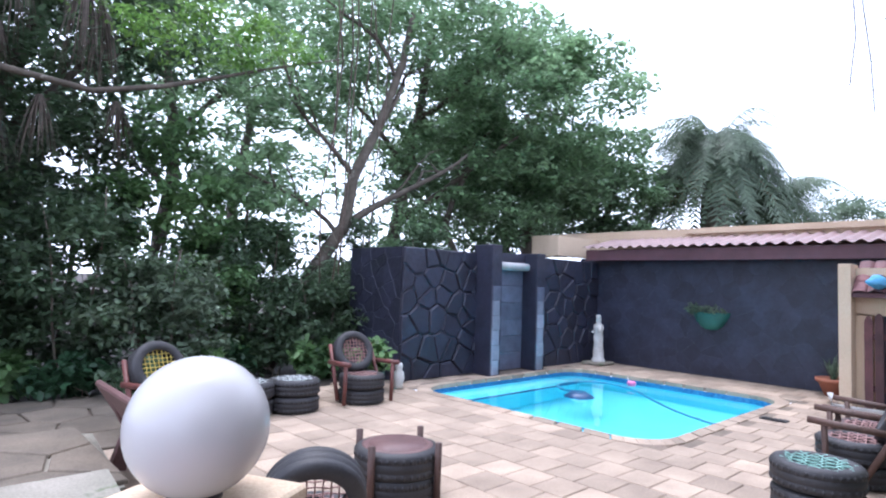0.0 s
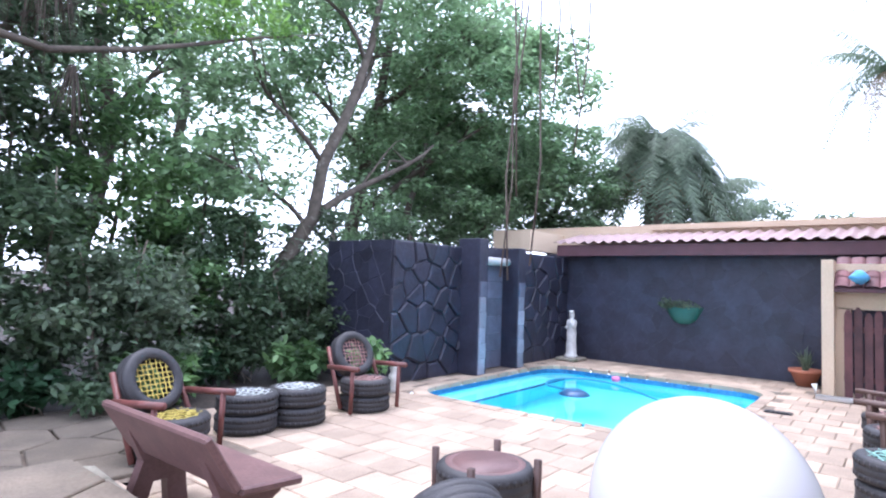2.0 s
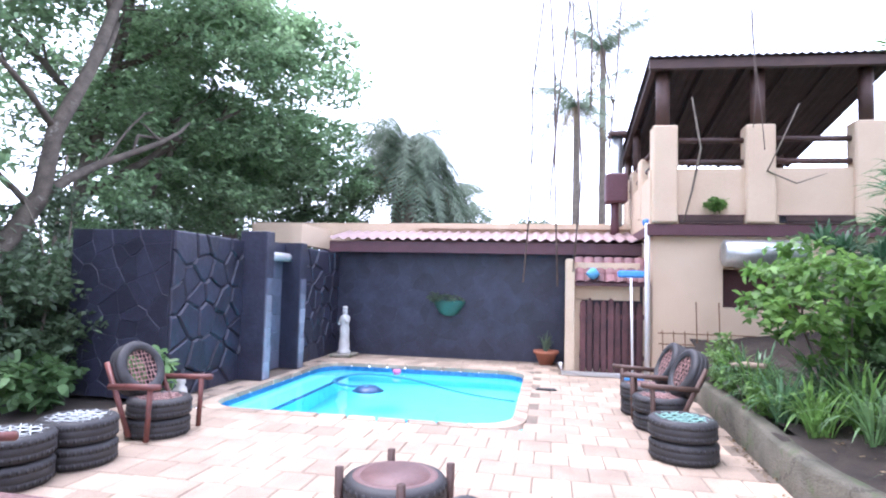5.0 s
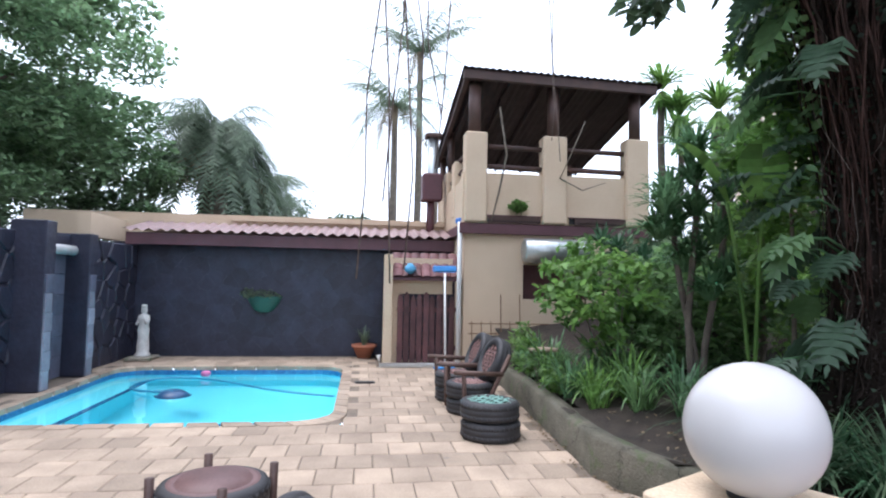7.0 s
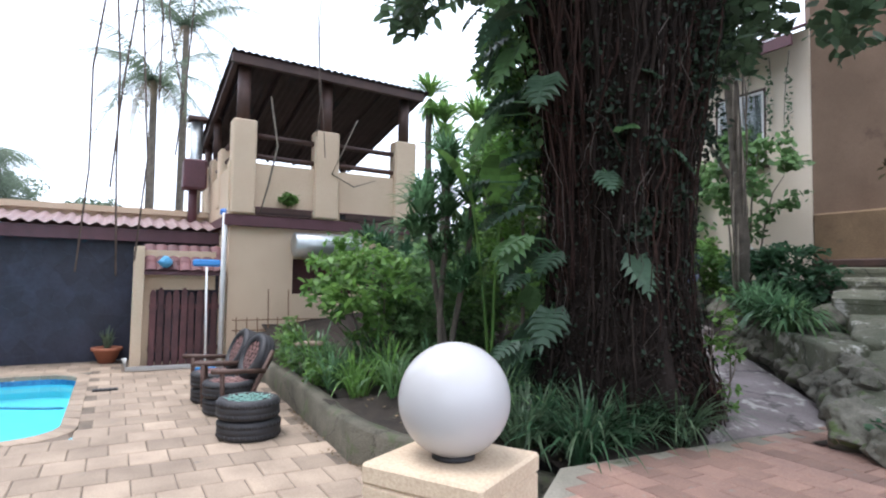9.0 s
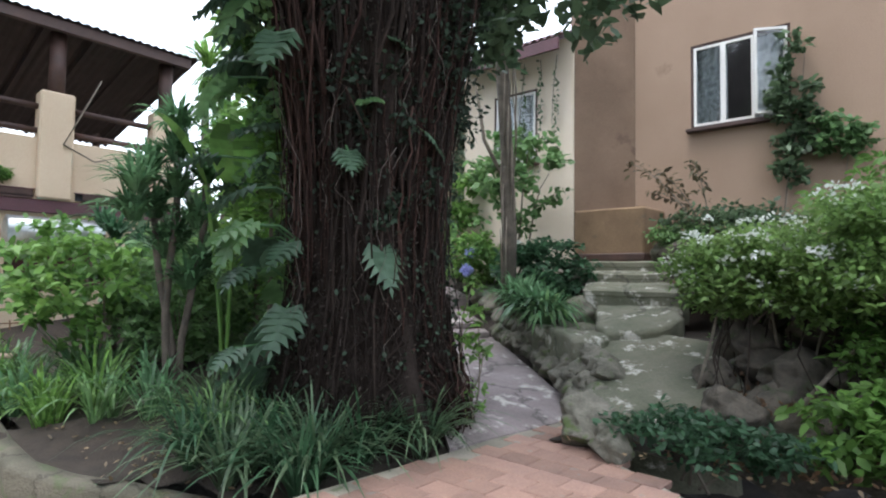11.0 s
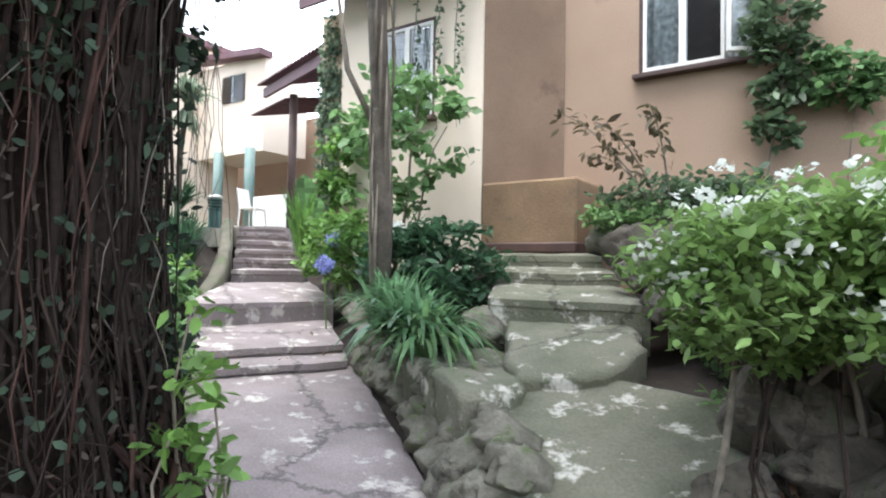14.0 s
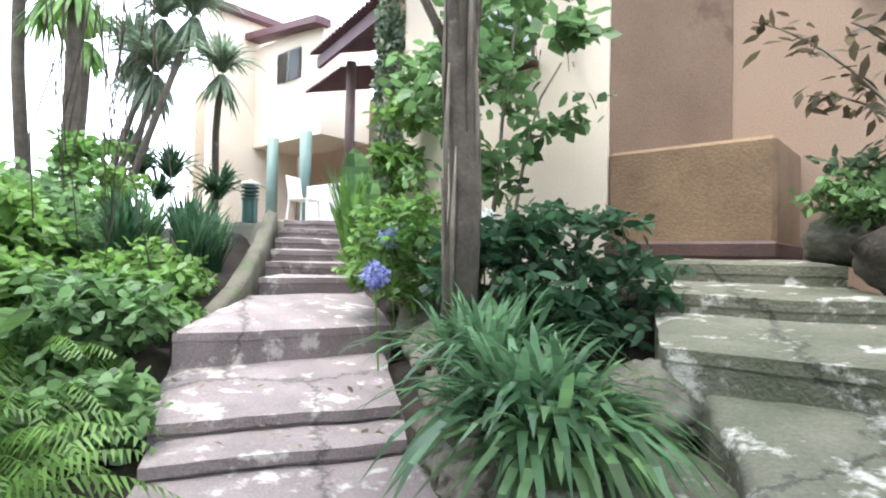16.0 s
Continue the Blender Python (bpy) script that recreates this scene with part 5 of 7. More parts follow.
wood_tree((8, 19, 0), (8, 19, 10), 0.25, clumps((9, 19, 7.5), (7, 3.5, 3.5), 80, 1.0, 100), 0.24, LEAF_H)
wood_tree((22, 19, 0), (22, 19, 9), 0.25, clumps((20, 18, 6.5), (7, 3.5, 4), 170, 1.0, 100), 0.26, LEAF_B)
wood_tree((-4, 12, 0), (-3.5, 12, 9), 0.25, clumps((-3, 12, 6), (4, 3, 5.0), 130, 0.8, 150), 0.2, LEAF_B)
DRYDARK = mat("withered_creeper", (0.10, 0.08, 0.062), (0.05, 0.042, 0.034), scale=6, rough=0.95, bump=0.0, island=0.4)
dc = thing("dry_creeper", "curtain of dry brown creepers hanging in the shaded tree", "creeper")
for k in range(16):
    x_, z_ = -1.6 + 0.24 * k + RNG.normal() * 0.1, RNG.uniform(3.6, 6.2)
    quads("strand_tuft", blades((x_, 9.3 + 0.25 * math.sin(k * 2.3), z_), 60, RNG.uniform(1.0, 2.2), 0.013, 0.34, -0.25, 6, 2.6), DRYDARK, dc)
tree("tree", "spreading tree with a broad bright green crown behind the forked tree", (10.2, 13.2, 0), [(10.0, 13.3, 0), (10.1, 13.2, 2.2), (10.4, 13.0, 4.2), (10.6, 12.6, 6.6), (10.7, 12.2, 9.0)], 0.24,
     [((10.2, 13.2, 3.4), (13.2, 10.6, 6.4), 0.13, 0.03), ((10.5, 12.9, 5.0), (8.6, 14.5, 8.2), 0.1, 0.03), ((10.6, 12.5, 6.6), (12.6, 10.4, 9.0), 0.09, 0.03)],
     clumps((11.0, 11.6, 9.0), (2.6, 2.4, 1.6), 64, 0.5, 80) + clumps((12.4, 10.4, 7.2), (1.9, 1.8, 1.3), 44, 0.45, 80) + clumps((9.4, 14.6, 7.2), (2.0, 1.6, 1.8), 24, 0.45, 70), 0.17, LEAF_H)
# undergrowth hedge
for i in range(13):
    x = -3.5 + 1.05 * i
    y = 9.6 + 0.5 * math.sin(i * 1.9) + 0.10 * max(0, x - 2)
    h = 1.25 + 0.35 * math.sin(i * 2.7)
    shrub("shrub", "dense shaded undergrowth shrub at the terrace edge", clumps((x, y + 0.4, h), (1.0, 0.9, h), 62, 0.35, 80), 0.13, (LEAF_B, LEAF_B, LEAF_E, LEAF_A)[i % 4], [((x, y, 0), (x + 0.3, y + 0.2, 2 * h), 0.03), ((x - 0.1, y, 0), (x - 0.5, y + 0.3, 1.8 * h), 0.025)])
for i in (0, 1, 2, 3, 4, 5, 7, 8):
    x = -3 + 1.6 * i
    shrub("shrub", "tall dim thicket behind the undergrowth", clumps((x, 11.6 + 0.4 * math.sin(i), 1.2 if i == 7 else 2.6), (1.3, 1.0, 1.1 if i == 7 else 2.3), 52, 0.45, 90), 0.17, (LEAF_E, LEAF_A, LEAF_H)[i % 3], [((x, 11.6, 0), (x + 0.2, 11.6, 4), 0.06)])


# ---- palms ----
def frond(mb_v, base, w, length, lift, droop, leaflet, n=40, hang=(0.3, 0.8), fat=0.32):
    d = np.array((math.cos(w), math.sin(w), 0))
    s = np.array((-math.sin(w), math.cos(w), 0))
    prev = None
    for k in range(n + 1):
        t = k / n
        p = np.array(base) + d * length * (t ** 1.0) * 0.85 + np.array((0, 0, 1)) * length * (lift * t - droop * t ** 2)
        if prev is not None:
            r_ = 0.02 * length * 0.3 * (1 - 0.8 * t)
            mb_v += [prev - s * r_, prev + s * r_, p + s * r_, p - s * r_]
            ll_ = leaflet * math.sin(math.pi * min(1, 0.15 + 0.85 * t)) + 0.05
            for sg in (-1, 1):
                q = p + s * sg * ll_ * 0.72 + d * ll_ * 0.35 - np.array((0, 0, 1)) * ll_ * RNG.uniform(*hang)
                ax = (p - prev) * fat
                mb_v += [p - ax, p + ax, q + ax * 0.3, q - ax * 0.1]
        prev = p


def palm(label, base, height, n, length, leaflet, lift=0.75, droop=0.95, r=0.2, material=None, lean=(0, 0), dry=4):
    t = thing("palm_tree", label, "palm tree")
    b = Vector(base)
    top = b + Vector((lean[0], lean[1], height))
    part("trunk", MB().tube([b.lerp(top, i / 8) + Vector((0.1 * math.sin(i), 0, 0)) for i in range(9)], [r * (1.25 - 0.4 * i / 8) for i in range(9)], 12), BARK2, t, smooth=True)
    V = []
    for i in range(n):
        q = RNG.uniform(0, 1)
        frond(V, top, 2 * math.pi * (i * 0.381966) + RNG.normal() * 0.1, length * RNG.uniform(0.85, 1.1), lift * (1.25 - 1.1 * q), droop * (0.7 + 0.4 * q), leaflet, 40, (0.35, 0.8), 0.3)
    quads("fronds", V, material or LEAF_E, t)
    if dry:
        V = []
        for i in range(dry):
            frond(V, top, RNG.uniform(0, 6.28), length * 0.7, -0.2, 0.7, leaflet * 0.6)
        quads("dry_fronds", V, DRY, t, 4, "dry hanging brown fronds")
    return t


palm("thick feathery date palm behind the roof", (21, 8.2, 0), 6.9, 110, 3.3, 0.8, lift=0.95, droop=1.5, r=0.5, dry=26)
palm("grey-green palm behind the woodland", (24, 7.2, 0), 5.4, 60, 3.0, 0.7, lift=0.85, droop=1.3, r=0.3)
palm("tall slender pale palm with plumed fronds", (25.0, 1.4, 0), 9.8, 17, 3.8, 0.75, lift=0.95, droop=0.95, r=0.16, dry=3)
palm("tall slender pale palm with plumed fronds", (27.0, 0.1, 0), 13.2, 17, 3.8, 0.75, lift=0.95, droop=0.95, r=0.16, dry=2)
shrub("shrub", "distant pale tree crown behind the roof parapet", clumps((30, 3.5, 4.2), (1.9, 1.9, 1.0), 60, 0.4, 50), 0.25, LEAF_E, [((30, 3.5, 0), (30, 3.5, 4), 0.12)])
wood_tree((45, 9, 0), (45, 9, 6), 0.3, clumps((45, 9, 6.6), (3, 3, 1.8), 60, 0.9, 60), 0.3, LEAF_E, label="small distant round-topped tree")


# ---- garden planting ----
strap_plant("agapanthus", "dense clump of glossy arching agapanthus leaves", (3.12, -5.02, 1.16), 340, 0.8, 0.05, LEAF_F, 1.05, 1.0, droop=1.3)
strap_plant("agapanthus", "clump of lighter arching agapanthus leaves", (2.95, -4.85, 1.14), 120, 0.75, 0.05, LEAF_A, 1.05, 0.95, droop=1.35)
strap_plant("agapanthus", "dense clump of glossy arching agapanthus leaves", (3.7, -5.45, 1.25), 240, 0.85, 0.042, LEAF_F, 1.0, 0.98, droop=1.1)


def bush_with_flowers(c, r, n_c, n_f):
    t = thing("flowering_bush", "leafy variegated bush with small white flowers", "shrub")
    P = blob_points(clumps(c, r, int(n_c * 1.2), 0.22, 95), 0.3)
    quads("foliage", leaf_faces(P, 0.065, 0.034), LEAF_G, t, 6)
    F = blob_points(clumps((c[0], c[1] + 0.16, c[2] + 0.1), (r[0] * 1.05, r[1] * 1.05, r[2] * 1.1), n_f, 0.075, 15), 0.4)
    tagged(quads("blossom", leaf_faces(F, 0.036, 0.032), PETAL, t, 6, "white flower clusters"), kind="stuff")
    for k in range(10):
        mb = MB()
        limb(mb, (c[0] + RNG.normal() * 0.2, c[1] + RNG.normal() * 0.2, hz(c[0], c[1]) - 0.05), (c[0] + RNG.uniform(-0.7, 0.7) * r[0], c[1] + RNG.uniform(-0.7, 0.7) * r[1], c[2] + 0.15), 0.02, 0.008, 0.1, 6, 5)
        part("stem", mb, BARK2, t, smooth=True)


bush_with_flowers((0.33, -4.25, 1.86), (0.7, 0.75, 0.4), 84, 95)
bush_with_flowers((-0.6, -3.95, 1.95), (0.9, 0.8, 0.55), 110, 60)
bush_with_flowers((-1.9, -3.6, 1.9), (1.0, 0.9, 0.9), 110, 10)


shrub("shrub", "fine-leaved bright shrub spilling down the bank", clumps((-0.75, -4.6, 1.75), (0.75, 0.7, 0.75), 90, 0.2, 60), 0.075, LEAF_C, [((-0.8, -4.7, 1.1), (-0.5, -4.4, 2.2), 0.02), ((-0.8, -4.7, 1.1), (-1.1, -4.4, 2.1), 0.02)], wide=0.42)
shrub("shrub", "fine-leaved bright shrub spilling down the bank", clumps((-0.85, -4.0, 1.2), (0.55, 0.5, 0.45), 46, 0.16, 50), 0.085, LEAF_C, wide=0.42)


# ---- tyre furniture ----
TYRE_P = [(0.19, -0.07), (0.2, -0.09), (0.25, -0.095), (0.285, -0.085), (0.3, -0.06), (0.3, -0.035), (0.297, -0.03), (0.297, -0.024), (0.3, -0.02), (0.3, 0.02), (0.297, 0.024), (0.297, 0.03), (0.3, 0.035), (0.3, 0.06), (0.285, 0.085), (0.25, 0.095), (0.2, 0.09), (0.19, 0.07)]


def tyre_mesh(m=None, c=(0, 0, 0)):
    mb = MB().lathe(TYRE_P, c, 36, m)
    for k in range(36):
        w = 2 * math.pi * k / 36
        for z in (-0.05, 0.05):
            p = Vector((0.297 * math.cos(w), 0.297 * math.sin(w), z))
            p = (m @ p if m else p) + Vector(c)
            mb.box(p, (0.012, 0.022, 0.03), rz=math.degrees(w)) if m is None else None
    return mb


ROPE = {k: mat("rope_" + k, c, rough=0.8, bump=0.2) for k, c in (("white", (0.62, 0.66, 0.64)), ("yellow", (0.62, 0.5, 0.12)), ("red", (0.40, 0.24, 0.22)), ("green", (0.30, 0.52, 0.45)))}
REDWOOD = mat("red_stained_pole", (0.17, 0.055, 0.045), (0.10, 0.035, 0.03), scale=6, rough=0.5, bump=0.3)
DULLWOOD = mat("brown_stained_pole", (0.11, 0.06, 0.045), (0.07, 0.04, 0.03), scale=6, rough=0.6, bump=0.3)
BENCHRED = mat("red_oxide_concrete", (0.15, 0.08, 0.074), (0.105, 0.055, 0.052), scale=4, rough=0.55, bump=0.3, spot=(0.4, 0.33, 0.3), spot_scale=16, spot_at=0.72)


def net(parent, rope, m, r=0.215, n=7, diag=0.0):
    """Ropes woven across a tyre's opening."""
    for ax in (0, 1):
        for i in range(n):
            u = -r * 0.86 + 2 * r * 0.86 * i / (n - 1)
            h = math.sqrt(max(0.0001, r * r - u * u)) + 0.02
            pts = []
            for k in range(7):
                v = -h + 2 * h * k / 6
                z = 0.006 * (1 if (k + i + ax) % 2 else -1)
                q = Vector((u, v, z)) if ax == 0 else Vector((v, u, z))
                q.rotate(Euler((0, 0, radians(diag))))
                pts.append(m @ q)
            part("rope", MB().tube(pts, 0.0052, 5), rope, parent)


def stool(at, rope, label, rz=0.0):
    t = thing("tyre_stool", label, "stool", (*at, 0), rz, "tyre stools", size=1.12)
    part("tyre", tyre_mesh(None, (0, 0, 0.095)), RUBBER, t, smooth=True)
    part("tyre", tyre_mesh(None, (0.012, 0.008, 0.285)), RUBBER, t, smooth=True)
    net(t, ROPE[rope], pose(0, 0, 0.372), 0.225, 7, 45)
    return t


def tyre_chair(at, face, rope, rope_seat, wood, label, z=0.0, low=False):
    """Two stacked tyres for a seat, a third as the backrest, poles and arms. Local +x is the front."""
    t = thing("tyre_chair", label, "chair", (*at, z), face, "tyre chairs", size=1.1)
    part("seat_tyre", tyre_mesh(None, (0, 0, 0.095)), RUBBER, t, smooth=True)
    if not low:
        part("seat_tyre", tyre_mesh(None, (0.01, 0, 0.285)), RUBBER, t, smooth=True)
    net(t, ROPE[rope_seat], pose(0, 0, 0.182 if low else 0.372), 0.22, 7)
    mb_ = pose(-0.30, 0, 0.36 if low else 0.62, 0, 66, 0) @ Matrix.Scale(0.98 if low else 0.95, 4)
    part("backrest_tyre", tyre_mesh(mb_.to_3x3(), mb_.translation), RUBBER, t, smooth=True)
    net(t, ROPE[rope], mb_ @ pose(0, 0, 0.06), 0.225, 9)
    for s in () if low else (-1, 1):
        part("back_pole", MB().tube([(-0.02, s * 0.33, 0.04), (-0.38, s * 0.3, 0.72)], 0.026, 8), wood, t, smooth=True)
        part("front_pole", MB().tube([(0.2, s * 0.34, 0.02), (0.22, s * 0.34, 0.52)], 0.026, 8), wood, t, smooth=True)
        part("arm", MB().tube([(-0.27, s * 0.35, 0.5), (0.34, s * 0.35, 0.54)], 0.03, 8), wood, t, smooth=True)
    return t


stool((3.18, 6.92), "white", "black tyre stool of two tyres with white rope seat")
stool((3.8, 6.83), "white", "black tyre stool of two tyres with white rope seat", 20)
stool((5.42, 1.16), "green", "black tyre stool with pale green woven rope top", 12)
tyre_chair((2.12, 6.5), -78, "yellow", "yellow", REDWOOD, "black tyre chair with yellow rope net and red poles")
tyre_chair((4.86, 6.78), -98, "red", "red", REDWOOD, "brown tyre chair with red rope net beside the stone wall")
tyre_chair((6.68, 1.15), 100, "red", "red", DULLWOOD, "brown tyre chair with rope net against the planter wall")
tyre_chair((7.5, 1.2), 96, "red", "red", DULLWOOD, "brown tyre chair with rope net against the planter wall")
tyre_chair((2.05, 3.3), 60, "red", "red", DULLWOOD, "low black tyre seat with its back to the patio", low=True)

tt = thing("tyre_table", "round tyre table with a brown disc top and four posts", "table", (2.98, 3.56, 0), 0, "", "", 1.18)
part("tyre", tyre_mesh(None, (0, 0, 0.095)), RUBBER, tt, smooth=True)
part("tyre", tyre_mesh(None, (0, 0, 0.262)), RUBBER, tt, smooth=True)
part("top", MB().lathe([(0.0, 0.365), (0.2, 0.365), (0.205, 0.352), (0.215, 0.358), (0.25, 0.357), (0.255, 0.34), (0.0, 0.335)], (0, 0, 0), 32), BENCHRED, tt, "red-brown round table top", True)
for k in range(4):
    w = radians(20 + 90 * k)
    part("post", MB().tube([(0.32 * math.cos(w), 0.32 * math.sin(w), 0.0), (0.325 * math.cos(w), 0.325 * math.sin(w), 0.41)], 0.025, 8), BROWNWOOD, tt, smooth=True)

bench = thing("garden_bench", "red oxide concrete garden bench with a leaning back", "bench", (1.66, 5.02, 0))
part("seat", MB().box((0.03, 0, 0.40), (0.46, 1.46, 0.055), b=0.014, ry=4), BENCHRED, bench)
part("backrest", MB().box((-0.325, 0, 0.60), (0.055, 1.46, 0.42), b=0.014, ry=-32), BENCHRED, bench)
for s in (-1, 1):
    lg = MB().prism([(-0.40, 0.74), (-0.33, 0.74), (-0.14, 0.43), (0.2, 0.41), (0.22, 0.3), (0.1, 0.24), (0.13, 0.0), (-0.02, 0.0), (-0.04, 0.2), (-0.14, 0.2), (-0.2, 0.0), (-0.34, 0.0), (-0.22, 0.36)], -0.05, 0.05)
    ob = part("leg", lg, BENCHRED, bench)
    ob.matrix_basis = pose(-0.02, s * 0.52, -0.01, 90, 0, 0)

# ---- statue, pots, pool tools ----
STONEWHITE = mat("white_cast_stone", (0.62, 0.61, 0.58), (0.45, 0.44, 0.42), scale=6, rough=0.8, bump=0.4)
sv = MB().lathe([(0.0, 0), (0.15, 0), (0.155, 0.05), (0.12, 0.08), (0.125, 0.2), (0.105, 0.4), (0.115, 0.55), (0.09, 0.66), (0.12, 0.76), (0.11, 0.84), (0.045, 0.88), (0.06, 0.93), (0.062, 0.98), (0.04, 1.03), (0.0, 1.04)], (0, 0, 0), 18)
sv.tube([(0.1, 0.02, 0.8), (0.14, 0.05, 0.65), (0.05, 0.13, 0.68)], [0.035, 0.03, 0.025], 7)
sv.tube([(-0.1, 0.0, 0.82), (-0.13, 0.05, 0.68), (-0.06, 0.09, 0.88)], [0.035, 0.03, 0.025], 7)
sv.lathe([(0.03, 0), (0.06, 0.02), (0.055, 0.07), (0.0, 0.08)], (-0.02, 0.02, 1.0), 10)
stt = tagged(part("statue", sv, STONEWHITE, None, "", True), "white cast stone statue on a low slab by the pool", "statue")
stt.matrix_basis = pose(11.75, 7.15, 0.075, 0, 0, 60)
sl = thing("statue_slab", "low dark slab under the statue", "slab", (11.75, 7.15, 0))
part("slab", MB().box((0, 0, 0.045), (0.6, 0.5, 0.06), b=0.01), CONCRETE, sl)
POTGREEN = mat("green_glaze", (0.03, 0.16, 0.13), (0.02, 0.11, 0.09), rough=0.35, bump=0.1)
wp = thing("wall_planter", "green half-round wall planter with pale trailing flowers", "planter")
wpv = MB()
for i in range(8):
    q = i / 7
    r_ = 0.12 + 0.28 * q ** 0.6
    for k in range(15):
        w = math.pi * k / 14
        wpv.v.append((12.36 - r_ * 0.65 * math.sin(w), 4.83 + r_ * math.cos(w), 0.98 + 0.36 * q))
for i in range(7):
    for k in range(14):
        wpv.f.append((i * 15 + k, i * 15 + k + 1, (i + 1) * 15 + k + 1, (i + 1) * 15 + k))
part("bowl", wpv, POTGREEN, wp, smooth=True)
quads("flowers", leaf_faces(blob_points([((12.2, 4.85, 1.38), (0.16, 0.36, 0.1), 260), ((12.2, 5.15, 1.4), (0.12, 0.15, 0.12), 160)], 0.2), 0.06, 0.04), LEAF_E, wp, 6, "pale grey-green flowers")
pt = thing("plant_pot", "terracotta pot with a thin spiky plant", "plant pot", (12.05, 2.58, 0))
TERRA2 = mat("terracotta_pot", (0.42, 0.16, 0.09), (0.33, 0.12, 0.07), rough=0.8, bump=0.2)
part("pot", MB().lathe([(0.0, 0.0), (0.14, 0.0), (0.24, 0.24), (0.28, 0.25), (0.28, 0.31), (0.25, 0.31), (0.23, 0.27), (0.0, 0.26)], (0, 0, 0), 24), TERRA2, pt, smooth=True)
quads("leaves", blades((0, 0, 0.26), 40, 0.5, 0.02, 0.6, 1.0), LEAF_E, pt)
p2 = thing("plant_pot", "leafy pot plant behind the tyre chair", "plant pot", (5.55, 7.45, 0))
part("pot", MB().lathe([(0.0, 0.0), (0.13, 0.0), (0.19, 0.25), (0.2, 0.3), (0.17, 0.3), (0.0, 0.26)], (0, 0, 0), 20), POTGREEN, p2, smooth=True)
quads("leaves", leaf_faces(blob_points([((0, 0, 0.55), (0.28, 0.28, 0.28), 380)], 0.2), 0.13, 0.09), LEAF_A, p2, 6)
urn = tagged(part("garden_ornament", MB().lathe([(0.0, 0), (0.09, 0), (0.07, 0.06), (0.1, 0.16), (0.085, 0.26), (0.05, 0.3), (0.07, 0.35), (0.05, 0.41), (0.0, 0.42)], (0, 0, 0), 16), STONEWHITE, None, "", True), "small weathered stone garden ornament by the wall", "ornament")
urn.matrix_basis = pose(5.95, 7.28, 0.012)
dr = thing("drain_grate", "dark rectangular drain grate set in the paving", "drain", (8.9, 2.56, 0.012))
part("frame", MB().box((0, 0, 0.004), (0.16, 0.34, 0.012)), RUBBER, dr)
for k in range(5):
    part("slat", MB().box((0, -0.12 + 0.06 * k, 0.013), (0.12, 0.03, 0.012)), RUBBER, dr)
pn = thing("pool_net", "blue pool net on a long white pole leaning by the gate", "pool net")
BLUENET = mat("blue_net", (0.05, 0.27, 0.62), (0.04, 0.2, 0.5), rough=0.5, bump=0.3)
part("pole", MB().tube([(10.35, 0.98, 0.02), (10.62, 0.98, 1.92)], 0.022, 8), PIPEWHITE, pn, smooth=True)
part("head", MB().box((10.64, 0.98, 2.0), (0.05, 0.5, 0.14), b=0.03, ry=12), BLUENET, pn)
part("brush", MB().box((10.34, 1.0, 0.035), (0.1, 0.42, 0.04), b=0.01), BLUENET, pn)
pb_ = thing("net_bag", "crumpled light blue net bag on the hood tiles", "net bag")
part("bag", rock(MB(), (10.72, 1.68, 2.0), (0.08, 0.19, 0.1), 3.0), mat("light_blue_net", (0.12, 0.42, 0.7), rough=0.6, bump=0.5, bscale=80), pb_, smooth=True)
rk = thing("wire_rack", "rusty brown bar rack leaning on the building", "rack")
RUST = mat("rusty_bar", (0.24, 0.13, 0.07), (0.16, 0.09, 0.05), rough=0.8)
for k in range(7):
    part("bar", MB().tube([(10.42, 0.42 - 0.2 * k, 0.05), (10.55, 0.42 - 0.2 * k, 0.95 if k not in (3, 5) else 1.5)], 0.012, 5), RUST, rk)
for z in (0.35, 0.7, 0.9):
    part("bar", MB().tube([(10.40 + 0.13 * z, 0.5, z), (10.40 + 0.13 * z, -1.2, z)], 0.012, 5), RUST, rk)

# ---- hanging roots over the terrace ----
hanging((1.64, 2.48), 1.62, 9.0, 5, 0.06, r=0.008)
hanging((1.75, 2.36), 1.9, 9.0, 2, 0.04, r=0.007)
hanging((4.6, 0.75), 2.9, 9.0, 2, 0.05, "pair of thin aerial roots hanging over the terrace")
hanging((4.15, -3.62), 1.9, 6.5, 16, 0.13, r=0.005)
# ---- planter bed ----
for k, (x, y, n, L) in enumerate(((8.5, -0.15, 60, 0.75), (7.9, 0.0, 56, 0.7), (7.3, -0.1, 70, 0.95), (6.8, 0.02, 60, 0.8), (6.3, -0.15, 70, 1.0), (5.9, 0.05, 56, 0.85), (5.5, -0.1, 60, 0.8), (5.9, -0.6, 60, 1.1), (6.7, -0.7, 60, 1.1), (5.2, 0.0, 40, 0.7), (4.9, -0.35, 56, 0.9), (4.6, -0.7, 56, 0.95), (5.4, -0.5, 50, 1.0))):
    strap_plant("strap_leaf_plant", "clump of long narrow green leaves in the planter", (x, y, hz(x, y) - 0.02), n, L, 0.026, (LEAF_C, LEAF_A, LEAF_F)[k % 3], 0.95, 1.0, droop=1.15)
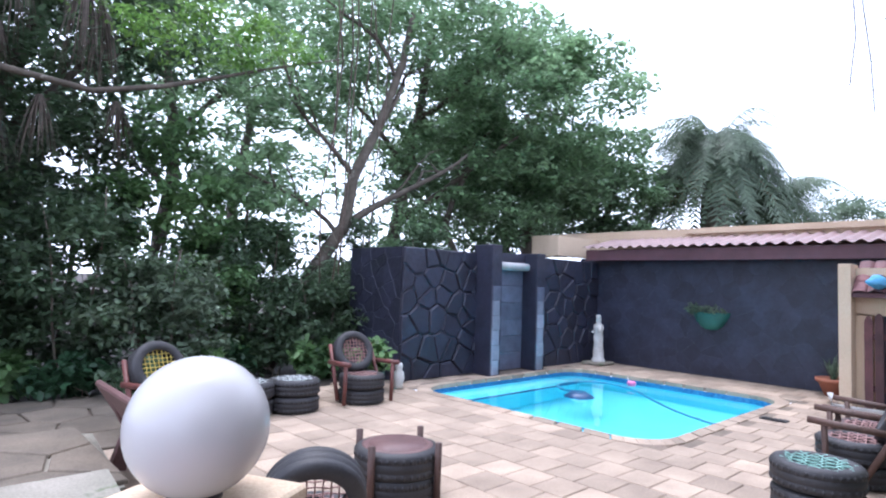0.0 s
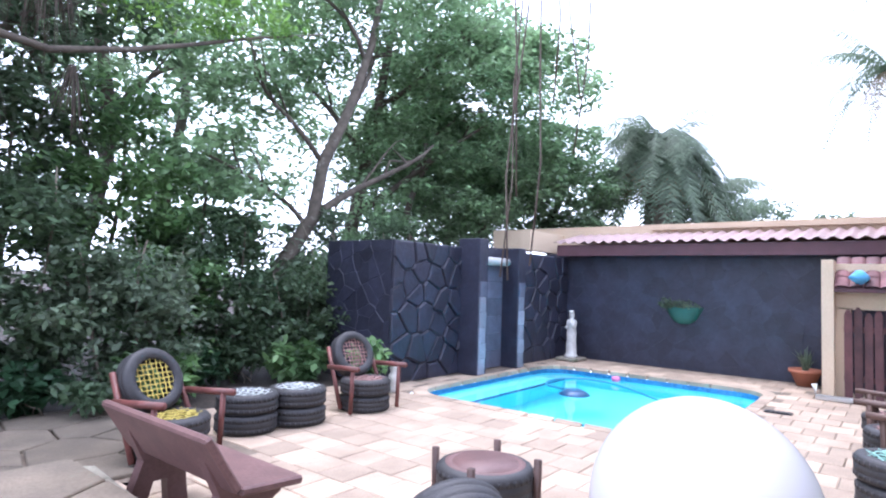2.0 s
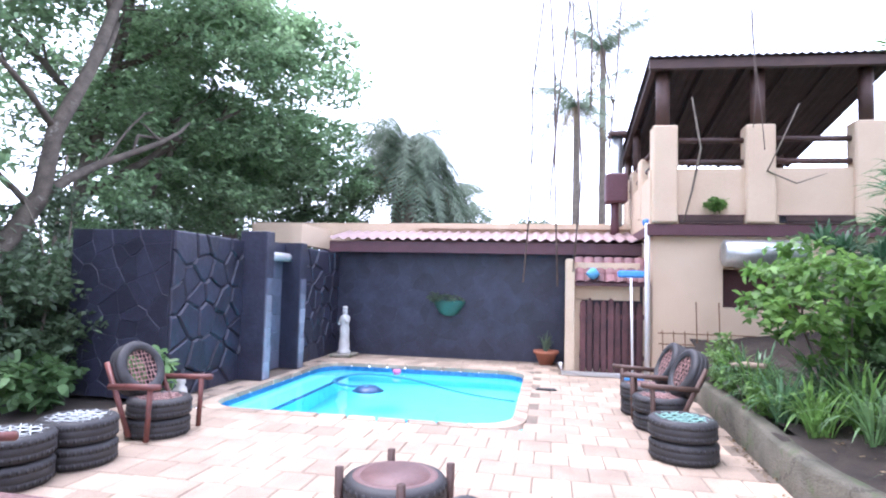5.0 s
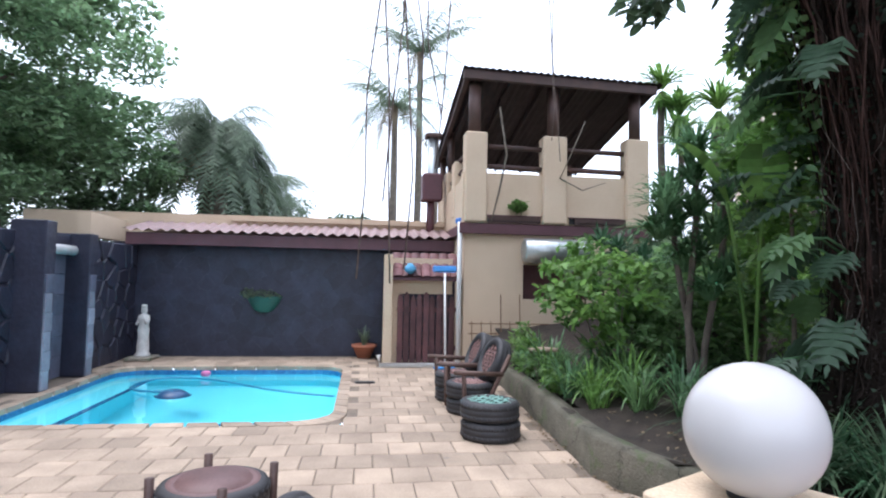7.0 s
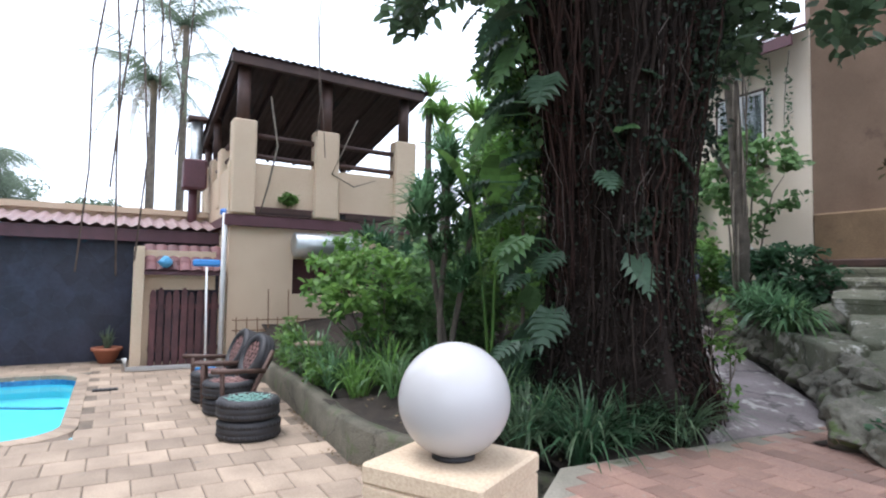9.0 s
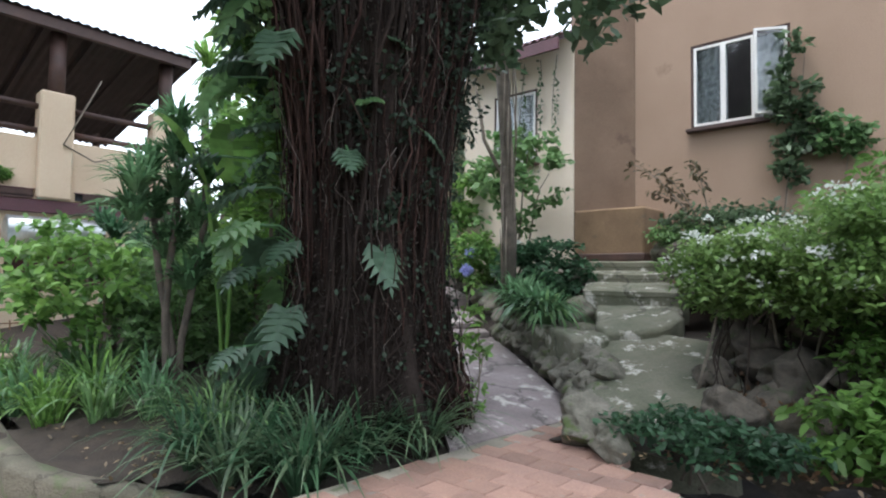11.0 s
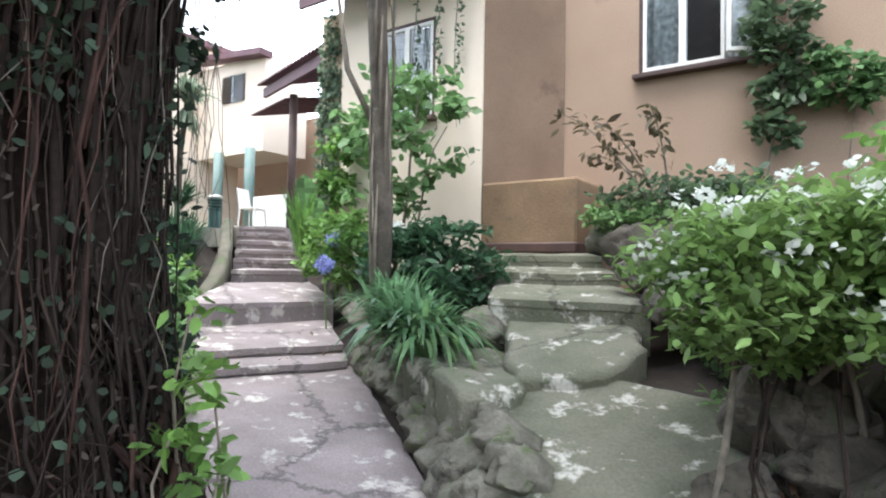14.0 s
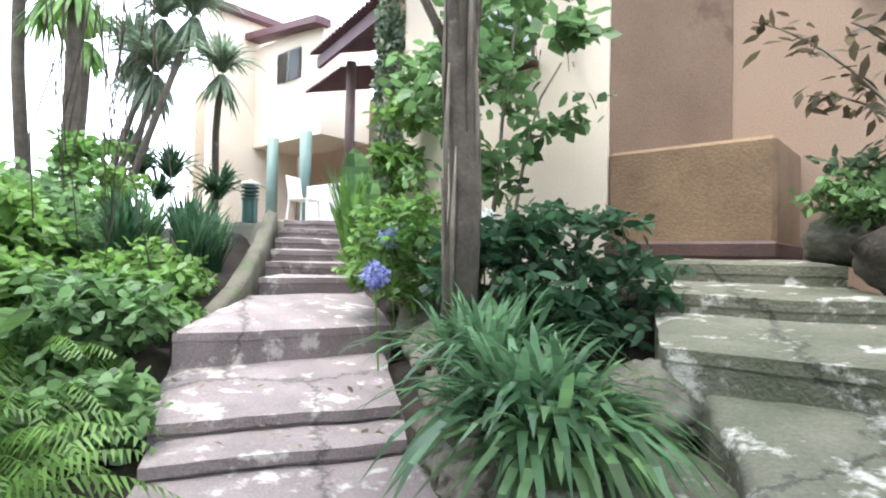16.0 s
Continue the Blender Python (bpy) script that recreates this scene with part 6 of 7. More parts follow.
for x, y, h, L, m_l in ((8.2, 0.05, 0.55, 0.1, LEAF_G), (7.5, 0.1, 0.5, 0.11, LEAF_C), (6.9, 0.08, 0.4, 0.09, LEAF_A), (8.9, -0.2, 0.6, 0.11, LEAF_G), (6.1, 0.12, 0.32, 0.09, LEAF_C)):
    shrub("bedding_plant", "small bright leafy plant at the planter's edge", clumps((x, y, hz(x, y) + h * 0.55), (0.26, 0.2, h * 0.5), 16, 0.09, 18), L, m_l, wide=0.4)
log_ = thing("cut_branch", "pale cut branch lying among the planter leaves", "branch")
part("wood", MB().tube([(7.5, 0.12, 0.72), (7.0, 0.08, 0.8), (6.6, -0.05, 0.84)], [0.035, 0.04, 0.03], 8), mat("pale_cut_wood", (0.36, 0.28, 0.2), (0.24, 0.18, 0.13), rough=0.85), log_, smooth=True)
for x, y in ((2.45, -1.0), (2.9, -0.85), (3.4, -0.75), (2.35, -1.35), (3.9, -0.9), (2.3, -0.75), (2.75, -0.5), (2.15, -1.75), (3.2, -0.45)):
    strap_plant("grass_tuft", "tuft of thin pale grass at the foot of the tree", (x, y, hz(x, y) - 0.02), 120, 0.95, 0.02, (LEAF_B, LEAF_A, LEAF_D)[int(x * 10) % 3], 1.0, 0.85)
shrub("shrub", "bright green airy shrub in the planter", clumps((6.45, -0.5, 1.7), (1.25, 0.65, 0.75), 74, 0.17, 26), 0.14, LEAF_C, [((6.8, -0.8, 0.4), (6.4, -0.7, 1.9), 0.03), ((6.9, -0.8, 0.4), (7.4, -0.8, 1.9), 0.025), ((6.8, -0.8, 0.4), (6.0, -0.7, 1.7), 0.02)])
shrub("shrub", "mixed leafy shrub behind the planter", clumps((6.2, -1.7, 1.4), (1.4, 0.7, 0.9), 80, 0.3, 55), 0.13, LEAF_A)
shrub("shrub", "mixed leafy shrub behind the planter", clumps((8.6, -2.6, 1.7), (1.4, 1.0, 1.0), 80, 0.35, 55), 0.16, LEAF_B)
shrub("shrub", "yellow-green sunlit shrub below the house", clumps((8.2, -3.6, 1.9), (1.4, 1.0, 0.8), 90, 0.3, 55), 0.14, LEAF_C)
shrub("shrub", "tall leafy thicket beside the big tree", clumps((5.4, -2.2, 2.4), (1.1, 0.7, 1.4), 60, 0.3, 44), 0.14, LEAF_C, [((5.4, -2.2, 0.6), (5.2, -2.1, 3.6), 0.04)])
shrub("shrub", "pale sunlit creeper foliage beside the big tree", clumps((4.3, -1.7, 3.6), (0.6, 0.5, 1.4), 50, 0.25, 50), 0.13, LEAF_C, [((4.3, -1.7, 0.6), (4.2, -1.6, 4.4), 0.03)])


def rosettes(name, label, stems, heads, n, length, width, material, r=0.04, skirt=0):
    """Bare stems that carry rosettes of sword-shaped leaves."""
    t = thing(name, label, "plant")
    for a_, b_ in stems:
        mb = MB()
        limb(mb, a_, b_, r, r * 0.8, 0.06, 7, 7)
        part("stem", mb, TREEBARK, t, smooth=True)
    for h in heads:
        V = blades(h, n, length, width, 1.0, 0.75, 5, 0.85, 0.15)
        if skirt:
            V += blades((h[0], h[1], h[2] - 0.05), skirt, length * 0.9, width, 0.7, -0.4, 5, 0.8)
        quads("rosette", V, material, t)
    return t


rosettes("dracaena", "tall dracaena with several dark spiky rosettes", [((4.75, -0.95, 0.4), (4.7, -0.9, 3.1)), ((4.8, -1.0, 0.4), (4.95, -0.8, 2.3)), ((4.7, -1.0, 0.4), (4.5, -1.1, 2.6))],
         [(4.7, -0.9, 3.15), (4.95, -0.8, 2.3), (4.5, -1.1, 2.65), (4.6, -0.5, 2.5), (4.8, -0.55, 2.25), (4.85, -0.7, 2.7), (4.72, -0.9, 2.85), (4.7, -0.9, 2.5), (4.8, -0.95, 2.0), (4.6, -1.0, 1.6), (4.9, -0.9, 1.9), (4.55, -1.05, 2.2), (4.5, -1.1, 1.8)], 100, 0.6, 0.038, LEAF_F)
rosettes("yucca", "yucca with stiff blue-green sword leaves", [((7.6, -1.4, 0.5), (7.5, -1.3, 2.1)), ((8.2, -1.5, 0.5), (8.3, -1.4, 2.3))], [(7.5, -1.3, 2.2), (8.3, -1.4, 2.4), (7.0, -1.5, 2.0)], 55, 0.65, 0.045, LEAF_D)
rosettes("yucca", "tall yucca with drooping pale green crown behind the balcony", [((13.5, -5.5, 1), (13.4, -5.3, 7.0)), ((14.5, -6.5, 1), (14.8, -6.7, 6.2)), ((11.5, -5.5, 1), (11.2, -5.5, 5.8))], [(13.4, -5.3, 7.1), (14.8, -6.7, 6.3), (11.2, -5.5, 5.9), (13.0, -5.6, 6.3)], 110, 1.2, 0.075, LEAF_C, 0.12, 60)
rosettes("yucca", "tall bare-stemmed yucca with hanging grey-green crown", [((12.0, -6.0, 2.2), (12.6, -7.0, 5.2)), ((11.8, -6.1, 2.2), (11.9, -6.9, 5.0)), ((11.6, -6.2, 2.2), (11.2, -7.2, 5.9))], [(12.6, -7.0, 5.4), (11.9, -6.9, 5.1), (11.2, -7.2, 6.0), (13.2, -7.0, 5.8), (12.2, -7.1, 6.2)], 170, 1.15, 0.055, LEAF_E, 0.065, 90)
rosettes("yucca", "slim leaning yucca against the far wall", [((10.9, -7.5, 2.4), (9.8, -7.0, 4.6))], [(9.8, -7.0, 4.7)], 170, 0.85, 0.045, LEAF_E, 0.06, 60)
rosettes("yucca", "low clump of stiff dark yucca rosettes", [((13.2, -7.0, 2.4), (13.1, -7.0, 3.6))], [(13.1, -7.0, 3.7), (12.4, -6.9, 3.4), (11.6, -7.1, 3.3), (12.6, -7.3, 3.0), (10.6, -7.4, 2.9)], 90, 0.95, 0.06, LEAF_D)


def paddle(V, base, tip, width, sag=0.25, seg=8):
    """A broad leaf blade from base to tip, folded along its rib."""
    b, e = np.array(base, float), np.array(tip, float)
    d = e - b
    s = np.cross(d, (0, 0, 1.0))
    s /= np.linalg.norm(s) + 1e-6
    up = np.cross(s, d)
    up /= np.linalg.norm(up) + 1e-6
    L = np.linalg.norm(d)
    prev = None
    for k in range(seg + 1):
        t = k / seg
        p = b + d * t + np.array((0, 0, -sag * L * t * t))
        w = width * math.sin(math.pi * min(1, 0.06 + 0.94 * t)) ** 0.7 * 0.5
        row = (p - s * w + up * w * 0.25, p, p + s * w + up * w * 0.25)
        if prev is not None:
            V += [prev[0], prev[1], row[1], row[0], prev[1], prev[2], row[2], row[1]]
        prev = row


def paddle_plant(name, label, at, leaves, material):
    t = thing(name, label, "plant")
    for bx, by, z0, tx, ty, z1, w in leaves:
        mb = MB().tube(bez(at, (at[0] + bx * 0.3, at[1] + by * 0.3, at[2] + (z0 - at[2]) * 0.5), (at[0] + bx * 0.8, at[1] + by * 0.8, at[2] + (z0 - at[2]) * 0.9), (at[0] + bx, at[1] + by, z0), 6), [0.02] * 6, 6)
        lf = part("stalk", mb, LEAF_C, t, smooth=True)
        V = []
        paddle(V, (at[0] + bx, at[1] + by, z0), (at[0] + tx, at[1] + ty, z1), w)
        quads("blade", V, material, lf)
    return t


paddle_plant("strelitzia", "giant strelitzia with upright paddle leaves by the steps", (6.45, -6.85, 1.95), [(0.0, 0.05, 2.5, -0.05, 0.15, 3.35, 0.33), (0.15, -0.1, 2.3, 0.3, -0.1, 3.1, 0.28), (-0.2, 0.1, 2.3, -0.42, 0.2, 2.95, 0.26), (-0.3, -0.1, 2.3, -0.6, -0.05, 2.7, 0.26), (0.1, 0.15, 2.1, 0.15, 0.3, 2.75, 0.16)], LEAF_A)
paddle_plant("banana_plant", "young banana plant with broad bright leaves", (4.2, -1.2, 0.5), [(0.1, 0.2, 2.6, 0.3, 0.6, 3.5, 0.45), (-0.3, 0.1, 2.5, -0.7, 0.4, 3.3, 0.42), (0.3, 0.0, 2.2, 0.8, 0.3, 2.9, 0.4)], LEAF_C)
paddle_plant("elephant_ear", "elephant ear with large glossy leaves beside the steps", st(2.9, -2.35, 0.9), [(0.1, 0.1, 1.75, 0.55, -0.25, 2.0, 0.34), (-0.1, 0.2, 1.9, -0.2, 0.6, 2.6, 0.4), (0.3, 0.3, 1.9, 0.6, 0.7, 2.5, 0.4), (0.2, -0.1, 1.5, 0.5, -0.3, 1.75, 0.26)], LEAF_C)


def lobed(base, direction, size, droop=0.45):
    """A broad leaf, cut nearly to the rib into pointed fingers; one mesh."""
    d = Vector(direction).normalized()
    s_ = d.cross(Vector((0, 0, 1))).normalized()
    up_ = s_.cross(d)
    b = Vector(base)
    mb = MB()

    def rib(t):
        return b + d * size * t + Vector((0, 0, -size * droop * t * t))

    n = 6
    v = [rib(0.92 * k / n) for k in range(n + 1)]
    f = []
    for k in range(n):
        t = 0.92 * (k + 0.5) / n
        w = size * (0.62, 0.72, 0.7, 0.6, 0.46, 0.3)[k]
        for sg in (-1, 1):
            ax = (s_ * sg + d * (-0.17 + 0.62 * k / (n - 1))).normalized()
            hw = size * 0.165
            m0 = rib(t) + ax * w * 0.6 + up_ * size * 0.05
            tip = rib(t) + ax * w + d * size * 0.05 - Vector((0, 0, w * 0.35))
            q = len(v)
            v += [m0 + d * hw, tip, m0 - d * hw]
            f.append((k, k + 1, q, q + 1, q + 2))
    q = len(v)
    v += [rib(1.0) + s_ * size * 0.07, rib(1.14), rib(1.0) - s_ * size * 0.07]
    f.append((n, q, q + 1, q + 2))
    mb.add(v, f)
    return mb


PHILO = leaf_mat("leaf_philodendron", (0.085, 0.15, 0.09), (0.05, 0.09, 0.052), 0.4, 0.25, 0.3)
mo = thing("climbing_philodendron", "climbing philodendron with big deeply cut leaves on the trunk", "plant")
for k in range(50):
    w = RNG.uniform(radians(24), radians(88))
    z = RNG.uniform(0.75, 4.6)
    if k > 45:
        w, z = radians((150, 168, 205, 228, 120, 140)[k % 6]), (3.1, 2.9, 3.3, 3.1, 2.7, 3.6)[k % 6]
    rr = np.interp(z, PT_Z, PT_R) * 0.95
    b_ = Vector((TC.x + rr * math.cos(w), TC.y + rr * math.sin(w), z))
    a_ = w + RNG.normal() * 0.9
    o_ = Vector((math.cos(a_), math.sin(a_), 0.25))
    e_ = b_ + o_ * RNG.uniform(0.15, 0.75 if k < 46 else 0.2)
    sk = part("stalk", MB().tube([b_, b_.lerp(e_, 0.5) + Vector((0, 0, 0.08)), e_], 0.011, 5), LEAF_F, mo, smooth=True)
    part("blade", lobed(e_, (o_.x, o_.y, RNG.uniform(-1.3, 0.1)), RNG.uniform(0.2, 0.36) * (1.0 if k < 46 else 0.6)), PHILO if k % 4 else LEAF_A, sk)
sk = part("stalk", MB().tube([(2.62, -1.68, 1.98), (2.52, -1.62, 2.02), (2.45, -1.58, 1.98)], 0.01, 5), LEAF_F, mo, smooth=True)
part("blade", lobed((2.45, -1.58, 1.98), (-0.45, 0.1, -0.55), 0.28), PHILO, sk)
oh = thing("overhanging_foliage", "leafy branches of the big tree hanging over the garden", "foliage")
for a_, e_ in (((TC.x, TC.y, 5.5), (3.6, 0.6, 5.6)), ((TC.x, TC.y, 5.6), (3.2, -4.1, 5.2)), ((TC.x, TC.y, 5.4), (2.2, 0.2, 5.2))):
    mb = MB()
    limb(mb, a_, e_, 0.09, 0.03, 0.2, 7, 6)
    part("branch", mb, BARK, oh, smooth=True)
quads("leaves", leaf_faces(blob_points(clumps((3.5, 0.2, 5.0), (0.9, 0.9, 0.9), 45, 0.25, 40) + clumps((3.2, -3.9, 5.0), (0.5, 0.6, 0.7), 26, 0.22, 34) + clumps((1.9, -4.4, 5.35), (0.9, 0.7, 0.4), 22, 0.2, 26) + clumps((1.7, -3.1, 4.45), (1.0, 0.6, 0.6), 26, 0.17, 11) + clumps((0.8, -2.7, 4.15), (0.6, 0.4, 0.45), 14, 0.16, 10) + clumps((TC.x, TC.y, 6.3), (1.9, 1.9, 0.9), 52, 0.3, 34)), 0.16, 0.1), LEAF_B, oh, 6)
sp = shrub("creeper", "yellow-green creeper shoots on the root base", clumps((2.17, -2.42, 1.1), (0.12, 0.14, 0.6), 16, 0.08, 12), 0.085, LEAF_C)

# ---- beside the path ----
for x, y, z, s in ((1.22, -2.82, 0.55, 0.27), (0.95, -2.62, 0.5, 0.2), (0.35, -3.35, 0.7, 0.26), (0.12, -3.75, 0.72, 0.24), (-0.15, -3.55, 0.62, 0.2), (-0.5, -3.55, 0.66, 0.27), (0.3, -4.2, 1.0, 0.22), (-0.05, -4.05, 0.98, 0.26), (-0.45, -4.1, 1.02, 0.24), (-0.85, -3.95, 0.95, 0.26), (0.5, -4.4, 1.16, 0.3), (0.62, -3.95, 0.9, 0.17), (0.45, -3.6, 0.72, 0.15), (-0.1, -4.5, 1.3, 0.26), (0.65, -5.3, 1.38, 0.3), (0.95, -5.75, 1.5, 0.24), (1.15, -6.2, 1.68, 0.28), (1.55, -6.9, 1.9, 0.28), (2.95, -5.75, 1.3, 0.26), (1.85, -6.75, 2.05, 0.28), (1.55, -6.25, 1.82, 0.24), (1.3, -5.75, 1.6, 0.24), (2.28, -7.3, 2.18, 0.2), (1.25, -6.7, 2.05, 0.36), (0.95, -6.1, 1.8, 0.34), (1.7, -7.25, 2.2, 0.32), (0.7, -6.6, 2.1, 0.4), (4.15, -5.75, 1.15, 0.24), (4.75, -6.15, 1.3, 0.24), (5.2, -6.5, 1.45, 0.24), (5.75, -6.95, 1.62, 0.25), (6.3, -7.3, 1.78, 0.24), (6.9, -7.75, 1.95, 0.24), (7.5, -8.3, 2.15, 0.24), (8.1, -8.7, 2.4, 0.24)):
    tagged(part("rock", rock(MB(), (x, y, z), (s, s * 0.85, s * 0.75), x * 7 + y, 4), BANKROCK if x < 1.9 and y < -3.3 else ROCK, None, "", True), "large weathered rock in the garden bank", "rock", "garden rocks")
tk = thing("slim_tree", "slim bare trunk with peeling fibrous bark", "tree")
part("trunk", MB().tube([(4.05, -5.6, 1.3), (4.02, -5.62, 2.4), (4.08, -5.6, 3.6), (4.15, -5.55, 5.0), (4.2, -5.5, 7.5)], [0.115, 0.1, 0.095, 0.1, 0.085], 12), TREEBARK, tk, smooth=True)
for k in range(22):
    w = 1.9 * k
    z = 1.4 + 0.17 * k
    part("bark_strip", MB().tube([(4.05 + 0.1 * math.cos(w), -5.6 + 0.1 * math.sin(w), z), (4.05 + 0.115 * math.cos(w), -5.6 + 0.115 * math.sin(w), z + 0.6), (4.08 + 0.1 * math.cos(w + 0.3), -5.6 + 0.1 * math.sin(w + 0.3), z + 1.1)], [0.008, 0.018, 0.006], 5), BARK2, tk, smooth=True)
part("branch", MB().tube([(4.1, -5.6, 3.2), (4.45, -5.5, 3.9), (4.6, -5.45, 4.9)], [0.04, 0.03, 0.02], 6), BARK2, tk, smooth=True)
shrub("shrub", "sparse round-leaved shrub against the wing wall", clumps((4.7, -6.7, 3.4), (1.0, 0.45, 1.1), 60, 0.16, 18), 0.15, LEAF_A, [((4.7, -6.6, 1.7), (4.4, -6.7, 4.0), 0.025), ((4.8, -6.6, 1.7), (5.4, -6.8, 3.9), 0.02), ((4.6, -6.6, 1.7), (4.0, -6.7, 3.5), 0.02)], wide=0.7)
shrub("shrub", "dark leafy shrub behind the agapanthus", clumps((3.85, -6.2, 1.9), (0.8, 0.5, 0.5), 60, 0.18, 45), 0.12, LEAF_D, [((3.8, -6.2, 1.4), (3.6, -6.3, 2.2), 0.02)])
shrub("shrub", "bright low shrub beside the steps", clumps((5.3, -6.4, 2.1), (0.7, 0.4, 0.45), 55, 0.16, 40), 0.11, LEAF_C)
shrub("shrub", "leafy green shrub at the veranda column", clumps((6.2, -7.2, 3.3), (0.35, 0.25, 0.7), 26, 0.18, 22), 0.15, LEAF_C, [((6.6, -7.2, 2.0), (6.5, -7.2, 3.8), 0.025)])
strap_plant("flax", "upright bright flax leaves by the steps", (6.3, -6.6, 1.95), 60, 1.0, 0.05, LEAF_C, 0.35, 1.05)
strap_plant("flax", "upright bright flax leaves by the steps", (6.9, -7.1, 2.15), 60, 1.0, 0.045, LEAF_A, 0.35, 1.05)
for x, y, z in ((5.17, -6.10, 2.18), (5.04, -5.82, 1.87), (4.37, -6.27, 2.28)):
    t = thing("agapanthus_flower", "round lilac agapanthus flower head on a thin stem", "flower", group="agapanthus flowers")
    part("stem", MB().tube([(x + 0.05, y - 0.1, z - 0.75), (x, y, z - 0.08)], 0.008, 5), LEAF_C, t)
    quads("petals", leaf_faces(blob_points([((x, y, z), (0.1, 0.1, 0.09), 240)], 0.3), 0.05, 0.02), LILAC if z < 2.27 else PETAL, t, 6)
ivy2 = shrub("ivy", "ivy leaves covering the veranda column", [((6.75, -7.5, 4.0), (0.26, 0.06, 1.8), 1500), ((7.03, -8.0, 4.2), (0.05, 0.45, 1.6), 1100)], 0.08, LEAF_E, wide=0.8, up=0.0)
for k in range(3):
    shrub("creeper", "thin creeper strands hanging on the wing wall", [((4.3 + 0.35 * k, -7.42, 4.7), (0.03, 0.03, 1.1), 70)], 0.07, LEAF_B, [((4.3 + 0.35 * k, -7.44, 5.8), (4.35 + 0.3 * k, -7.44, 3.7), 0.008)], "creeper", 0.0, 0.7)
shrub("creeper", "leafy creeper climbing the house wall beside the window", clumps((0.75, -8.2, 4.3), (0.28, 0.12, 1.2), 40, 0.14, 26), 0.12, LEAF_B, [((0.9, -8.3, 2.0), (0.6, -8.3, 5.2), 0.015)], "creeper", wide=0.7)
shrub("creeper", "leafy creeper climbing the house wall beside the window", clumps((0.1, -8.2, 3.9), (0.5, 0.12, 0.35), 22, 0.14, 22), 0.12, LEAF_A, [((0.3, -8.3, 2.0), (0.0, -8.3, 4.0), 0.012)], "creeper", wide=0.7)


def arching(label, base, tips, n, lsize, material):
    """Thin stems that arch out and carry leaves in pairs."""
    t = thing("arching_shrub", label, "shrub")
    V = []
    for tip in tips:
        b, e = Vector(base), Vector(tip)
        pts = bez(b, b.lerp(e, 0.3) + Vector((0, 0, 0.5)), b.lerp(e, 0.7) + Vector((0, 0, 0.35)), e, 10)
        part("stem", MB().tube(pts, [0.014 - 0.001 * k for k in range(10)], 5), BARK2, t, smooth=True)
        P = [np.array(pts[k].lerp(pts[k + 1], q)) + RNG.normal(size=3) * 0.05 for k in range(4, 9) for q in RNG.uniform(0, 1, n)]
        V.append(leaf_faces(np.array(P), lsize, lsize * 0.4, 0.8))
    quads("leaves", np.concatenate(V), material, t, 6)


BRONZE = leaf_mat("bronze_leaf", (0.14, 0.11, 0.07), (0.07, 0.075, 0.04))
arching("arching shrub with bronze-green narrow leaves before the house", (1.6, -7.3, 2.0), [(2.75, -6.9, 3.55), (2.2, -6.6, 3.3), (2.5, -7.2, 3.1), (1.7, -6.7, 3.4)], 8, 0.13, BRONZE)
shrub("shrub", "low dark shrub on the bank under the house", clumps((1.5, -7.4, 2.5), (0.9, 0.5, 0.35), 50, 0.2, 40), 0.12, LEAF_B)
shrub("shrub", "bright leafy shrub along the bank", clumps((-1.2, -5.5, 2.3), (1.5, 1.0, 0.8), 90, 0.3, 60), 0.12, LEAF_C)
shrub("ground_cover", "low leafy ground cover among the rocks", clumps((0.3, -2.75, 0.65), (0.7, 0.35, 0.16), 40, 0.14, 45), 0.07, LEAF_D)
shrub("ground_cover", "low leafy ground cover among the rocks", clumps((-0.9, -3.1, 0.8), (0.7, 0.5, 0.3), 46, 0.18, 45), 0.11, LEAF_C)


# left bank beside the steps
def fern(at, n, length, material=LEAF_C):
    t = thing("fern", "arching green fern with many fine leaflets", "fern", group="ferns")
    for i in range(n):
        V = []
        frond(V, at, RNG.uniform(0, 6.28), length * RNG.uniform(0.7, 1.1), RNG.uniform(0.5, 1.0), RNG.uniform(0.5, 0.9), 0.09, 22)
        quads("frond", V, material, t)


for D, lat, L in ((2.3, -1.95, 0.7), (2.75, -2.2, 0.8), (3.3, -2.35, 0.6), (2.0, -1.75, 0.55), (3.6, -2.6, 0.6), (3.0, -2.9, 0.8), (2.6, -2.6, 0.75)):
    q = st(D, lat, 0)
    fern((q[0], q[1], hz(q[0], q[1]) + 0.1), 26, L * 1.3)
for D, lat, s in ((3.3, -2.1, 0.22), (3.9, -2.4, 0.3), (4.6, -2.6, 0.3), (5.4, -2.8, 0.32), (4.4, -3.3, 0.35)):
    q = st(D, lat, 0)
    shrub("ground_cover", "bright leafy ground cover beside the steps", clumps((q[0], q[1], hz(q[0], q[1]) + s * 0.8), (0.55, 0.5, s), 46, 0.15, 36), 0.11, (LEAF_C, LEAF_A)[int(D * 10) % 2], wide=0.65)
for D, lat in ((5.9, -2.6), (6.5, -2.9), (6.2, -3.3), (7.1, -2.9), (7.6, -3.2), (6.9, -3.7), (8.2, -3.4), (5.7, -3.2)):
    q = st(D, lat, 0)
    strap_plant("agapanthus", "clump of upright green strap leaves above the steps", (q[0], q[1], hz(q[0], q[1]) + 0.05), 90, 0.85, 0.035, (LEAF_A, LEAF_D)[int(D * 10) % 2], 0.6, 1.05)
shrub("shrub", "yellow and orange leafed shrub beyond the bank", clumps((10.6, -5.6, 3.0), (0.9, 0.6, 0.6), 50, 0.2, 36), 0.14, LEAF_C)
